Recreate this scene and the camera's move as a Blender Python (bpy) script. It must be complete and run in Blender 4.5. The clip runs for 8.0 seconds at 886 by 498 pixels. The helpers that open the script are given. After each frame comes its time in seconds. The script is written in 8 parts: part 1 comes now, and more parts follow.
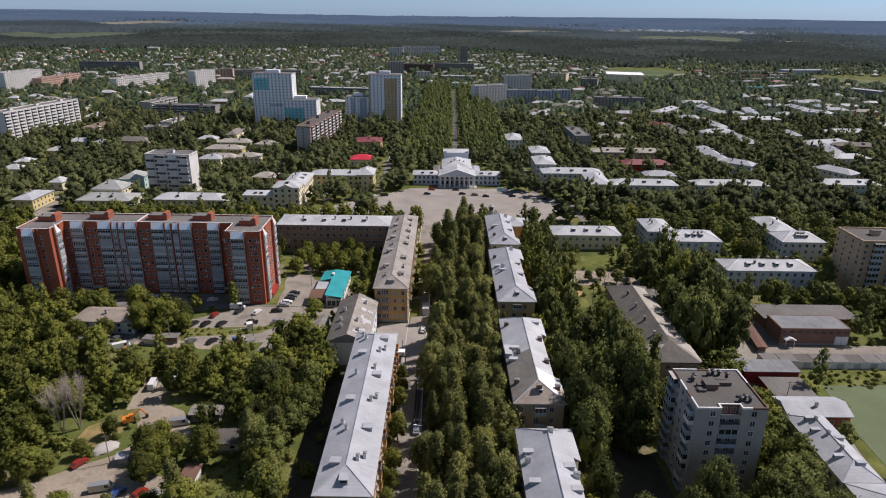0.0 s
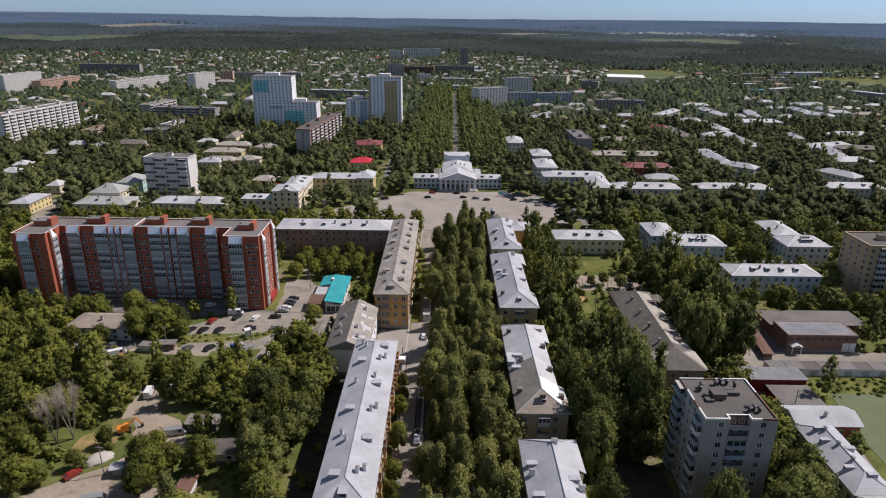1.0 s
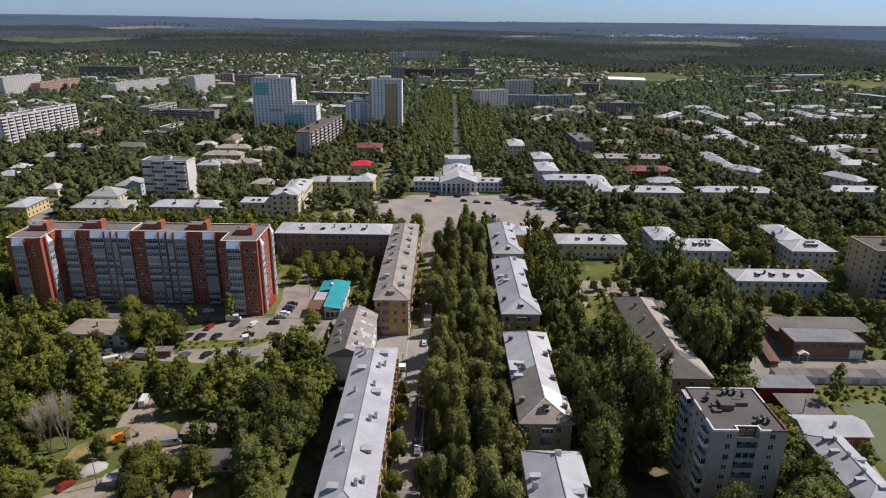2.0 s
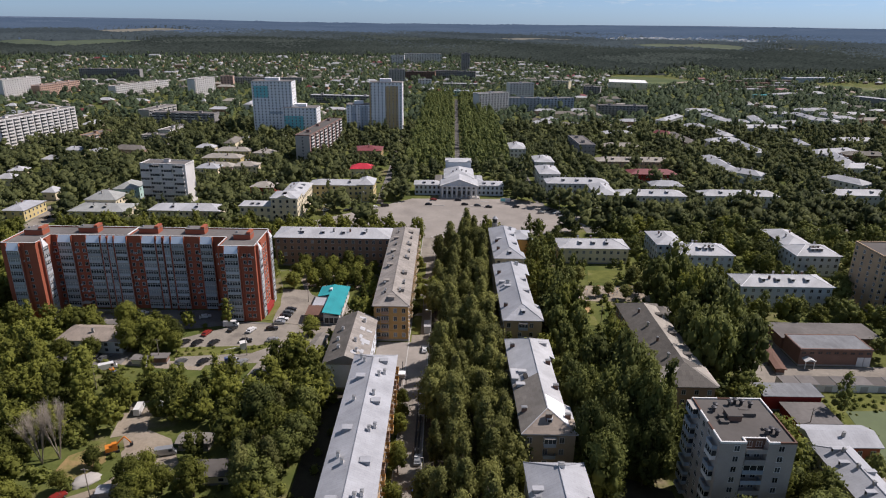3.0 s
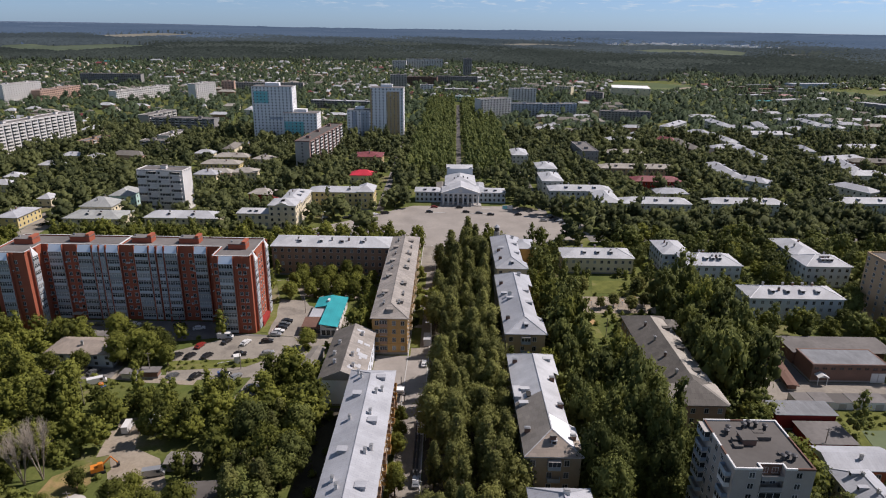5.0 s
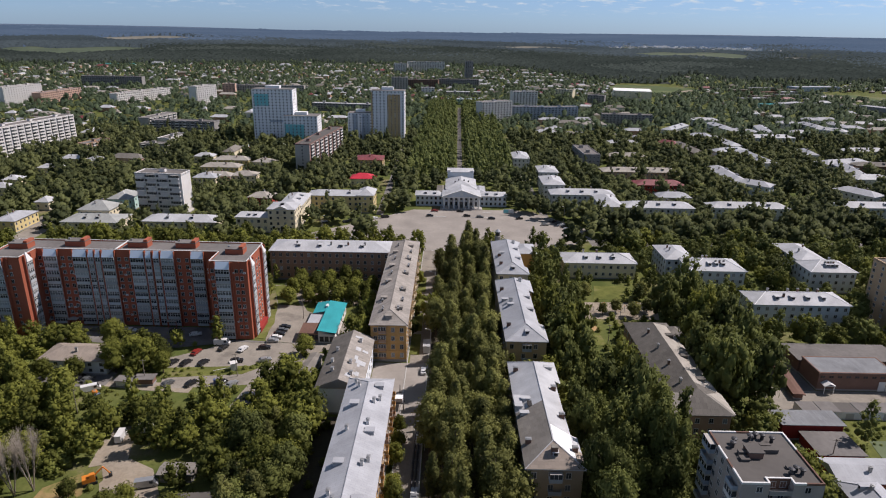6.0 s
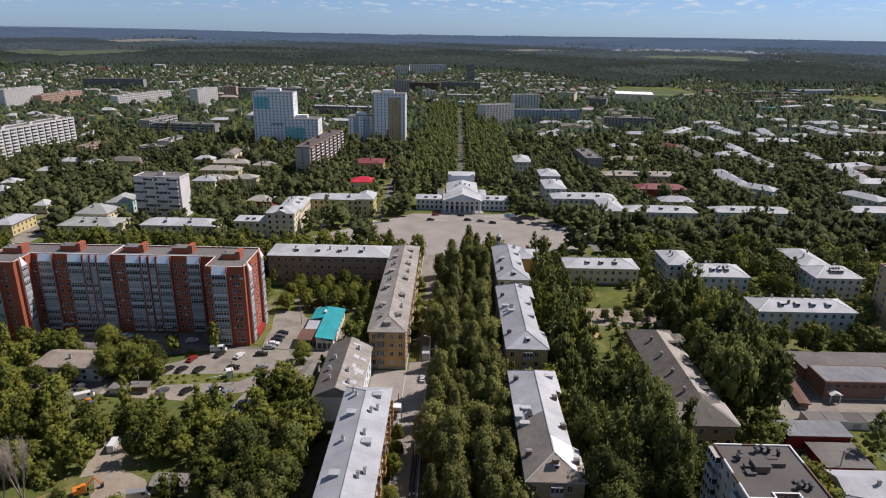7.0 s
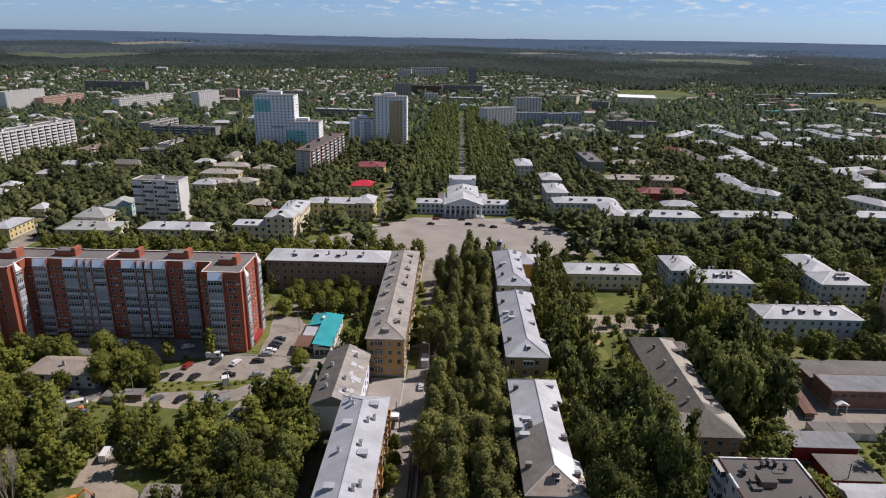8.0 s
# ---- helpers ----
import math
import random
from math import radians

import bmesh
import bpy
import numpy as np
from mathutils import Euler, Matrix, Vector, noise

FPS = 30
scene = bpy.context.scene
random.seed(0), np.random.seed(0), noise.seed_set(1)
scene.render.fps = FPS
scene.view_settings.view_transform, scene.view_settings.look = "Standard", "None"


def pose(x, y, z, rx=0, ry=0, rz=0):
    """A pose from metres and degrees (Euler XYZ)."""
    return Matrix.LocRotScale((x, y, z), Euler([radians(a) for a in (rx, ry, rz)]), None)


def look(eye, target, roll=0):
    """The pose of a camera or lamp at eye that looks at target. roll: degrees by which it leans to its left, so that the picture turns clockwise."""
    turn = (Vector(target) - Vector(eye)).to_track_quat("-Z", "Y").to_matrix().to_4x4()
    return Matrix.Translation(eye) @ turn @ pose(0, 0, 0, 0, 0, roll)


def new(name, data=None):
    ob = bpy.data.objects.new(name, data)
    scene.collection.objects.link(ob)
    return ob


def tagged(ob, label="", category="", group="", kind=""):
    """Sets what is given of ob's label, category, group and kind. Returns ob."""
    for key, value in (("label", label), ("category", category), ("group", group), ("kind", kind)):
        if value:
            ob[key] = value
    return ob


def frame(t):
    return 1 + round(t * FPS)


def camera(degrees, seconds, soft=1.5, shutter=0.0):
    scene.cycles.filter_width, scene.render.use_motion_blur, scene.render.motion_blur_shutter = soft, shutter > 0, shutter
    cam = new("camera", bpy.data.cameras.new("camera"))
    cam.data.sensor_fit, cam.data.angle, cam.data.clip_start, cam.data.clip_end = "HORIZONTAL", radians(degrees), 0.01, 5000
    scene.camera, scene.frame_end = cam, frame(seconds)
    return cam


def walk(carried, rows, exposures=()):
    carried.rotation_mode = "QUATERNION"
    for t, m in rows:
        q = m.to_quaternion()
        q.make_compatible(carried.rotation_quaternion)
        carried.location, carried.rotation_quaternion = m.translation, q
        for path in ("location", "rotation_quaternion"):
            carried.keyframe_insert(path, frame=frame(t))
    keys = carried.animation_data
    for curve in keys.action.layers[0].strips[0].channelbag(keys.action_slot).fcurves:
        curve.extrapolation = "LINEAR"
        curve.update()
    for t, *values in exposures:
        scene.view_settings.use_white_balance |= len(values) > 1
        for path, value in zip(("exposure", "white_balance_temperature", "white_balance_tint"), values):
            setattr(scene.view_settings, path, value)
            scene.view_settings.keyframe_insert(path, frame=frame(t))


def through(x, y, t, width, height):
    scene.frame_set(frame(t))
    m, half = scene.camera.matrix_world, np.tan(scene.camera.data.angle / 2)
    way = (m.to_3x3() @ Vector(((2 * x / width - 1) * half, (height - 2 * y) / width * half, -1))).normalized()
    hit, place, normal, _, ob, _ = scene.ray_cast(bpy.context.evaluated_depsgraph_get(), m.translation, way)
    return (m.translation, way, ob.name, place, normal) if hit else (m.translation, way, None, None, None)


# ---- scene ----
cam = camera(69.58, 8.0, soft=1.1)
PATH = [
    (0.0, 0.000, 0.000, 110.000, 0.000, -20.277, 0.756),
    (0.5, -0.176, 1.787, 109.898, 0.012, -20.176, 0.753),
    (1.0, -0.318, 3.562, 109.798, 0.026, -20.073, 0.753),
    (1.5, -0.426, 5.329, 109.702, 0.043, -19.970, 0.757),
    (3.0, -0.532, 10.578, 109.439, 0.115, -19.657, 0.785),
    (3.5, -0.491, 12.315, 109.361, 0.148, -19.550, 0.799),
    (4.0, -0.409, 14.046, 109.288, 0.186, -19.442, 0.815),
    (4.5, -0.286, 15.773, 109.221, 0.231, -19.332, 0.834),
    (6.0, 0.346, 20.938, 109.058, 0.410, -18.995, 0.898),
    (6.5, 0.648, 22.657, 109.017, 0.486, -18.879, 0.922),
    (7.0, 0.997, 24.377, 108.985, 0.572, -18.761, 0.947),
    (7.5, 1.396, 26.097, 108.960, 0.668, -18.641, 0.973),
    (8.0, 1.844, 27.820, 108.944, 0.774, -18.519, 0.999),
]
EXPOSURE = 0.28
walk(cam, [(t, pose(x, y, z, 90 + pitch, 0, yaw) @ pose(0, 0, 0, 0, 0, roll)) for t, x, y, z, yaw, pitch, roll in PATH],
     [(0.0, EXPOSURE), (8.0, EXPOSURE)])

# ---- sky and sun ----
SUN_AZ, SUN_EL = 68.0, 50.0   # degrees clockwise from +y, and above the horizon
world = bpy.data.worlds.new("sky")
scene.world = world
world.use_nodes = True
wn, wl = world.node_tree.nodes, world.node_tree.links
wn.clear()
w_out = wn.new("ShaderNodeOutputWorld")
w_bg = wn.new("ShaderNodeBackground")
w_sky = wn.new("ShaderNodeTexSky")
w_sky.sky_type, w_sky.sun_disc = "NISHITA", False
w_sky.sun_elevation, w_sky.sun_rotation = radians(SUN_EL), radians(SUN_AZ)
w_sky.altitude, w_sky.dust_density, w_sky.air_density, w_sky.ozone_density = 250, 0.3, 1.0, 1.0
w_bg.inputs["Strength"].default_value = 0.054
# small fair-weather clouds, flattened towards the horizon
w_co = wn.new("ShaderNodeTexCoord")
w_sep = wn.new("ShaderNodeSeparateXYZ")
w_div1, w_div2 = wn.new("ShaderNodeMath"), wn.new("ShaderNodeMath")
w_add = wn.new("ShaderNodeMath")
w_add.operation, w_add.inputs[1].default_value = "ADD", 0.16
w_div1.operation = w_div2.operation = "DIVIDE"
w_cmb = wn.new("ShaderNodeCombineXYZ")
w_noise = wn.new("ShaderNodeTexNoise")
w_noise.inputs["Scale"].default_value, w_noise.inputs["Detail"].default_value = 6.5, 8
w_noise.inputs["Roughness"].default_value = 0.6
w_ramp = wn.new("ShaderNodeValToRGB")
w_ramp.color_ramp.elements[0].position, w_ramp.color_ramp.elements[1].position = 0.535, 0.685
w_amt = wn.new("ShaderNodeMath")
w_amt.operation, w_amt.inputs[1].default_value = "MULTIPLY", 0.8
w_mix = wn.new("ShaderNodeMixRGB")
w_mix.inputs[2].default_value = (11.0, 11.4, 12.0, 1)
wl.new(w_co.outputs["Generated"], w_sep.inputs[0])
wl.new(w_sep.outputs["Z"], w_add.inputs[0])
for d, axis in ((w_div1, "X"), (w_div2, "Y")):
    wl.new(w_sep.outputs[axis], d.inputs[0])
    wl.new(w_add.outputs[0], d.inputs[1])
wl.new(w_div1.outputs[0], w_cmb.inputs[0])
wl.new(w_div2.outputs[0], w_cmb.inputs[1])
wl.new(w_cmb.outputs[0], w_noise.inputs["Vector"])
wl.new(w_noise.outputs["Fac"], w_ramp.inputs[0])
w_fade = wn.new("ShaderNodeMapRange")
w_fade.interpolation_type = "SMOOTHSTEP"
w_fade.inputs["From Min"].default_value, w_fade.inputs["From Max"].default_value = 0.016, 0.045
w_both = wn.new("ShaderNodeMath")
w_both.operation = "MULTIPLY"
wl.new(w_sep.outputs["Z"], w_fade.inputs["Value"])
wl.new(w_ramp.outputs[0], w_both.inputs[0])
wl.new(w_fade.outputs[0], w_both.inputs[1])
wl.new(w_both.outputs[0], w_amt.inputs[0])
wl.new(w_amt.outputs[0], w_mix.inputs[0])
# the air is bluer towards the skyline than the sky model gives
w_low = wn.new("ShaderNodeMapRange")
w_low.inputs["From Min"].default_value, w_low.inputs["From Max"].default_value = 0.0, 0.30
w_tint = wn.new("ShaderNodeMixRGB")
w_tint.inputs[1].default_value, w_tint.inputs[2].default_value = (0.70, 1.03, 1.92, 1), (1.0, 0.96, 0.97, 1)
w_mul = wn.new("ShaderNodeMixRGB")
w_mul.blend_type, w_mul.inputs[0].default_value = "MULTIPLY", 1
wl.new(w_sep.outputs["Z"], w_low.inputs["Value"])
wl.new(w_low.outputs[0], w_tint.inputs[0])
wl.new(w_sky.outputs[0], w_mul.inputs[1])
wl.new(w_tint.outputs[0], w_mul.inputs[2])
wl.new(w_mul.outputs[0], w_mix.inputs[1])
wl.new(w_mix.outputs[0], w_bg.inputs["Color"])
wl.new(w_bg.outputs[0], w_out.inputs["Surface"])
sun = new("sun", bpy.data.lights.new("sun", "SUN"))
sun.data.energy, sun.data.angle, sun.data.color = 4.4, radians(0.53), (1.0, 0.90, 0.87)
to_sun = Vector((math.sin(radians(SUN_AZ)) * math.cos(radians(SUN_EL)), math.cos(radians(SUN_AZ)) * math.cos(radians(SUN_EL)), math.sin(radians(SUN_EL))))
sun.matrix_world = look(to_sun * 400, (0, 0, 0))

# ---- materials ----
def surface(name, base, rough=0.85, metal=0.0, vary=0.12, grain=1.5, stain=0.12, bump=0.0, spec=0.3, by_object=0.0, by_island=0.0):
    """A surface whose colour varies in a fine grain and in broad stains (both in metres), with optional relief."""
    m = bpy.data.materials.new(name)
    m.use_nodes = True
    n, l = m.node_tree.nodes, m.node_tree.links
    b = n["Principled BSDF"]
    b.inputs["Roughness"].default_value, b.inputs["Metallic"].default_value = rough, metal
    b.inputs["Specular IOR Level"].default_value = spec
    co = n.new("ShaderNodeTexCoord")
    fine, broad = n.new("ShaderNodeTexNoise"), n.new("ShaderNodeTexNoise")
    fine.inputs["Scale"].default_value, fine.inputs["Detail"].default_value = grain, 5
    broad.inputs["Scale"].default_value, broad.inputs["Detail"].default_value = grain * 0.11, 4
    geo = n.new("ShaderNodeNewGeometry")
    val = n.new("ShaderNodeMath")
    val.operation, val.inputs[1].default_value, val.inputs[2].default_value = "MULTIPLY_ADD", 2 * vary, 1 - vary
    val2 = n.new("ShaderNodeMath")
    val2.operation, val2.inputs[1].default_value, val2.inputs[2].default_value = "MULTIPLY_ADD", 2 * stain * 1.6, 1 - stain * 1.6
    mul = n.new("ShaderNodeMath")
    mul.operation = "MULTIPLY"
    hsv = n.new("ShaderNodeHueSaturation")
    hsv.inputs["Color"].default_value = (*base, 1)
    l.new(geo.outputs["Position"], fine.inputs["Vector"])
    l.new(geo.outputs["Position"], broad.inputs["Vector"])
    l.new(fine.outputs["Fac"], val.inputs[0])
    l.new(broad.outputs["Fac"], val2.inputs[0])
    l.new(val.outputs[0], mul.inputs[0])
    l.new(val2.outputs[0], mul.inputs[1])
    last = mul
    for amount, node, out in ((by_object, "ShaderNodeObjectInfo", "Random"), (by_island, "ShaderNodeNewGeometry", "Random Per Island")):
        if amount:
            src, k, mm = n.new(node), n.new("ShaderNodeMath"), n.new("ShaderNodeMath")
            k.operation, k.inputs[1].default_value, k.inputs[2].default_value = "MULTIPLY_ADD", 2 * amount, 1 - amount
            mm.operation = "MULTIPLY"
            l.new(src.outputs[out], k.inputs[0])
            l.new(k.outputs[0], mm.inputs[0])
            l.new(last.outputs[0], mm.inputs[1])
            last = mm
    l.new(last.outputs[0], hsv.inputs["Value"])
    l.new(hsv.outputs[0], b.inputs["Base Color"])
    if bump:
        bn = n.new("ShaderNodeBump")
        bn.inputs["Strength"].default_value, bn.inputs["Distance"].default_value = bump, 0.05
        l.new(fine.outputs["Fac"], bn.inputs["Height"])
        l.new(bn.outputs[0], b.inputs["Normal"])
    return m


def sheeted(name, base, rough, metal, sheet=(2.0, 0.7), vary=0.16, seam=0.35, rust=None, spec=0.4):
    """Roof sheets laid in courses: each sheet its own shade, with dark seams and streaks, in the thing's own axes."""
    m = surface(name, base, rough, metal, 0.07, 1.6, 0.22, 0, spec)
    n, l = m.node_tree.nodes, m.node_tree.links
    b, hsv = n["Principled BSDF"], next(x for x in n if x.type == "HUE_SAT")
    co = n.new("ShaderNodeTexCoord")
    br = n.new("ShaderNodeTexBrick")
    br.inputs["Scale"].default_value = 1.0
    br.inputs["Brick Width"].default_value, br.inputs["Row Height"].default_value = sheet
    br.inputs["Mortar Size"].default_value, br.inputs["Mortar Smooth"].default_value = 0.025, 0.3
    br.inputs["Color1"].default_value = (1 - vary,) * 3 + (1,)
    br.inputs["Color2"].default_value = (1 + vary * 0.5,) * 3 + (1,)
    br.inputs["Mortar"].default_value = (1 - seam,) * 3 + (1,)
    mp = n.new("ShaderNodeMapping")
    mp.inputs["Rotation"].default_value = (0, 0, radians(90))
    mx = n.new("ShaderNodeMixRGB")
    mx.blend_type, mx.inputs[0].default_value = "MULTIPLY", 1
    l.new(co.outputs["Object"], mp.inputs[0])
    l.new(mp.outputs[0], br.inputs["Vector"])
    l.new(hsv.outputs[0], mx.inputs[1])
    l.new(br.outputs["Color"], mx.inputs[2])
    last = mx
    if rust:
        no, rp, m2 = n.new("ShaderNodeTexNoise"), n.new("ShaderNodeValToRGB"), n.new("ShaderNodeMixRGB")
        no.inputs["Scale"].default_value, no.inputs["Detail"].default_value = 0.25, 6
        rp.color_ramp.elements[0].position, rp.color_ramp.elements[1].position = 0.56, 0.72
        m2.inputs[2].default_value = (*rust, 1)
        l.new(no.outputs["Fac"], rp.inputs[0])
        l.new(rp.outputs[0], m2.inputs[0])
        l.new(mx.outputs[0], m2.inputs[1])
        last = m2
    l.new(last.outputs[0], b.inputs["Base Color"])
    return m


def ground_mix(name, a, b_, c_, scale=0.05, fine=1.2):
    """Ground of grass, dry grass and bare earth in patches."""
    m = surface(name, a, 0.95, 0, 0.25, fine, 0.2, 0.6, 0.1)
    n, l = m.node_tree.nodes, m.node_tree.links
    b, hsv = n["Principled BSDF"], next(x for x in n if x.type == "HUE_SAT")
    geo, no, rp = n.new("ShaderNodeNewGeometry"), n.new("ShaderNodeTexNoise"), n.new("ShaderNodeValToRGB")
    no.inputs["Scale"].default_value, no.inputs["Detail"].default_value, no.inputs["Roughness"].default_value = scale, 8, 0.65
    r = rp.color_ramp
    r.elements[0].position, r.elements[0].color = 0.40, (*a, 1)
    r.elements[1].position, r.elements[1].color = 0.56, (*b_, 1)
    e = r.elements.new(0.68)
    e.color = (*c_, 1)
    l.new(geo.outputs["Position"], no.inputs["Vector"])
    l.new(no.outputs["Fac"], rp.inputs[0])
    l.new(rp.outputs[0], hsv.inputs["Color"])
    return m


def leafy(name, dark, light, through=0.35, gloss=0.12):
    """Leaves: a shade for each tree (tint) and each clump (island), with light passing through."""
    m = bpy.data.materials.new(name)
    m.use_nodes = True
    n, l = m.node_tree.nodes, m.node_tree.links
    n.clear()
    out, mix = n.new("ShaderNodeOutputMaterial"), n.new("ShaderNodeMixShader")
    dif, tra = n.new("ShaderNodeBsdfPrincipled"), n.new("ShaderNodeBsdfTranslucent")
    dif.inputs["Roughness"].default_value, dif.inputs["Specular IOR Level"].default_value = 0.6, gloss
    at, ob, geo = n.new("ShaderNodeAttribute"), n.new("ShaderNodeObjectInfo"), n.new("ShaderNodeNewGeometry")
    at.attribute_name = "tint"
    add, fr, w = n.new("ShaderNodeMath"), n.new("ShaderNodeMath"), n.new("ShaderNodeMath")
    add.operation, fr.operation, w.operation = "ADD", "FRACT", "MULTIPLY_ADD"
    w.inputs[1].default_value, = (0.30,)
    half = n.new("ShaderNodeMath")
    half.operation, half.inputs[1].default_value = "MULTIPLY", 0.76
    col = n.new("ShaderNodeMixRGB")
    col.inputs[1].default_value, col.inputs[2].default_value = (*dark, 1), (*light, 1)
    l.new(at.outputs["Fac"], add.inputs[0])
    l.new(ob.outputs["Random"], add.inputs[1])
    l.new(add.outputs[0], fr.inputs[0])
    l.new(fr.outputs[0], half.inputs[0])
    l.new(geo.outputs["Random Per Island"], w.inputs[0])
    l.new(half.outputs[0], w.inputs[2])
    l.new(w.outputs[0], col.inputs[0])
    l.new(col.outputs[0], dif.inputs["Base Color"])
    l.new(col.outputs[0], tra.inputs["Color"])
    mix.inputs[0].default_value = through
    l.new(dif.outputs[0], mix.inputs[1])
    l.new(tra.outputs[0], mix.inputs[2])
    l.new(mix.outputs[0], out.inputs["Surface"])
    return m


def plaster(name, base, vary=0.07, stain=0.12):
    return surface(name, base, 0.9, 0, vary, 0.9, stain, 0, 0.2)


GRASS = ground_mix("grass_and_earth", (0.075, 0.095, 0.026), (0.12, 0.13, 0.04), (0.21, 0.175, 0.11))
LAWN = ground_mix("mown_lawn", (0.088, 0.100, 0.028), (0.135, 0.145, 0.040), (0.18, 0.165, 0.075), 0.11)
MEADOW = ground_mix("meadow", (0.075, 0.10, 0.045), (0.10, 0.125, 0.055), (0.24, 0.2, 0.11), 0.012, 0.3)
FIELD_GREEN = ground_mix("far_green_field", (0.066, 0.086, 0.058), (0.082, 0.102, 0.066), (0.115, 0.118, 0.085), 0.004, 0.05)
DRY_BANK = ground_mix("dry_grassy_bank", (0.25, 0.18, 0.085), (0.15, 0.145, 0.05), (0.30, 0.21, 0.11), 0.22)
FIELD = ground_mix("pale_field", (0.15, 0.15, 0.125), (0.19, 0.18, 0.15), (0.11, 0.12, 0.085), 0.006, 0.1)
# bare soil whose dark base stands in for deep shade
SHADED_SOIL = ground_mix("shade_darkened_soil", (0.062, 0.055, 0.042), (0.075, 0.068, 0.048), (0.05, 0.046, 0.038), 0.12)
DIRT = ground_mix("dusty_earth", (0.26, 0.22, 0.17), (0.30, 0.26, 0.21), (0.20, 0.165, 0.12), 0.12)
SAND = surface("ochre_sand", (0.38, 0.25, 0.12), 0.95, 0, 0.2, 1.0, 0.2, 0.5)
ASPHALT = ground_mix("worn_asphalt", (0.225, 0.203, 0.175), (0.265, 0.24, 0.205), (0.18, 0.163, 0.142), 0.07, 1.5)
ASPHALT_DARK = ground_mix("street_asphalt", (0.15, 0.14, 0.135), (0.19, 0.18, 0.17), (0.12, 0.115, 0.11), 0.1, 1.5)
PAVING = surface("square_paving", (0.275, 0.25, 0.225), 0.9, 0, 0.14, 0.7, 0.22, 0.1, 0.2)
KERB = surface("kerb_concrete", (0.42, 0.41, 0.39), 0.9)
COURT = surface("green_sports_court", (0.112, 0.140, 0.072), 0.9, 0, 0.1, 0.6, 0.15)
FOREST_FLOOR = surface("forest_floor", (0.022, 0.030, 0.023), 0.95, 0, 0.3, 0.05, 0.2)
# the next two floors have the distance haze painted into their colour
HAZE_FLOOR_BEYOND = surface("haze_tinted_far_floor", (0.038, 0.052, 0.052), 0.95, 0, 0.3, 0.03, 0.2)
HAZE_FLOOR_SKYLINE = surface("haze_tinted_skyline_floor", (0.070, 0.104, 0.160), 0.95, 0, 0.2, 0.02, 0.2)
RED_BRICK = surface("red_brick", (0.335, 0.102, 0.060), 0.88, 0, 0.14, 2.5, 0.10, 0.2, 0.2)
BROWN_BRICK = surface("brown_brick", (0.185, 0.112, 0.086), 0.88, 0, 0.18, 2.5, 0.15, 0.2, 0.2)
GREY_BRICK = surface("grey_brick", (0.345, 0.315, 0.29), 0.88, 0, 0.10, 2.5, 0.12, 0.2, 0.2)
TAN_BRICK = surface("tan_brick", (0.46, 0.33, 0.21), 0.88, 0, 0.10, 2.5, 0.12, 0.2, 0.2)
OCHRE = plaster("ochre_plaster", (0.43, 0.26, 0.10), 0.2, 0.32)
DUN = plaster("dun_plaster", (0.33, 0.27, 0.195), 0.12, 0.2)
TAN = plaster("tan_plaster", (0.40, 0.30, 0.18), 0.12, 0.2)
ICE = plaster("whitewashed_plaster", (0.74, 0.79, 0.86), 0.06, 0.1)
CREAM = plaster("cream_plaster", (0.70, 0.62, 0.45))
YELLOW = plaster("pale_yellow_plaster", (0.60, 0.49, 0.24))
PINKISH = plaster("faded_pink_plaster", (0.50, 0.34, 0.27), 0.1, 0.18)
WHITE = plaster("white_plaster", (0.62, 0.61, 0.59))
BLUE_WHITE = plaster("pale_blue_plaster", (0.52, 0.56, 0.60))
TEAL_WALL = plaster("pale_teal_plaster", (0.42, 0.58, 0.54))
BROWN_PLASTER = plaster("brown_plaster", (0.33, 0.215, 0.15), 0.15, 0.2)
CONCRETE = surface("concrete_panels", (0.38, 0.36, 0.335), 0.9, 0, 0.08, 0.8, 0.12)
CONCRETE_LIGHT = surface("light_concrete_panels", (0.64, 0.62, 0.60), 0.9, 0, 0.08, 0.8, 0.1)
CONCRETE_DARK = surface("dark_concrete_panels", (0.27, 0.26, 0.255), 0.9, 0, 0.08, 0.8, 0.12)
MAROON_PANEL = surface("maroon_brown_panels", (0.22, 0.135, 0.115), 0.85, 0, 0.1, 0.8, 0.12)
PANEL_WHITE = surface("white_panels", (0.80, 0.80, 0.81), 0.6, 0, 0.04, 0.5, 0.05)
PANEL_TEAL = surface("turquoise_panels", (0.20, 0.55, 0.58), 0.6, 0, 0.04, 0.5, 0.05)
PANEL_BLUE = surface("pale_blue_panels", (0.36, 0.41, 0.48), 0.6, 0, 0.04, 0.5, 0.05)
PANEL_OCHRE = surface("ochre_panels", (0.50, 0.36, 0.19), 0.6, 0, 0.04, 0.5, 0.05)
ZINC = sheeted("galvanised_roof_sheets", (0.37, 0.38, 0.405), 0.65, 0.0, (2.2, 0.75), 0.055, 0.22, None, 0.15)
ZINC_BRIGHT = sheeted("bright_roof_sheets", (0.43, 0.438, 0.455), 0.65, 0.0, (2.2, 0.75), 0.045, 0.2, None, 0.15)
ZINC_DULL = sheeted("dull_blue_grey_sheets", (0.20, 0.208, 0.22), 0.7, 0.0, (2.2, 0.75), 0.12, 0.3, None, 0.12)
ZINC_RUSTY = sheeted("weathered_roof_sheets", (0.30, 0.275, 0.25), 0.8, 0.0, (2.0, 0.75), 0.16, 0.35, (0.22, 0.18, 0.145), 0.12)
SLATE = sheeted("fibre_cement_roof", (0.34, 0.315, 0.28), 0.9, 0, (1.1, 1.6), 0.10, 0.2, (0.25, 0.23, 0.20), 0.15)
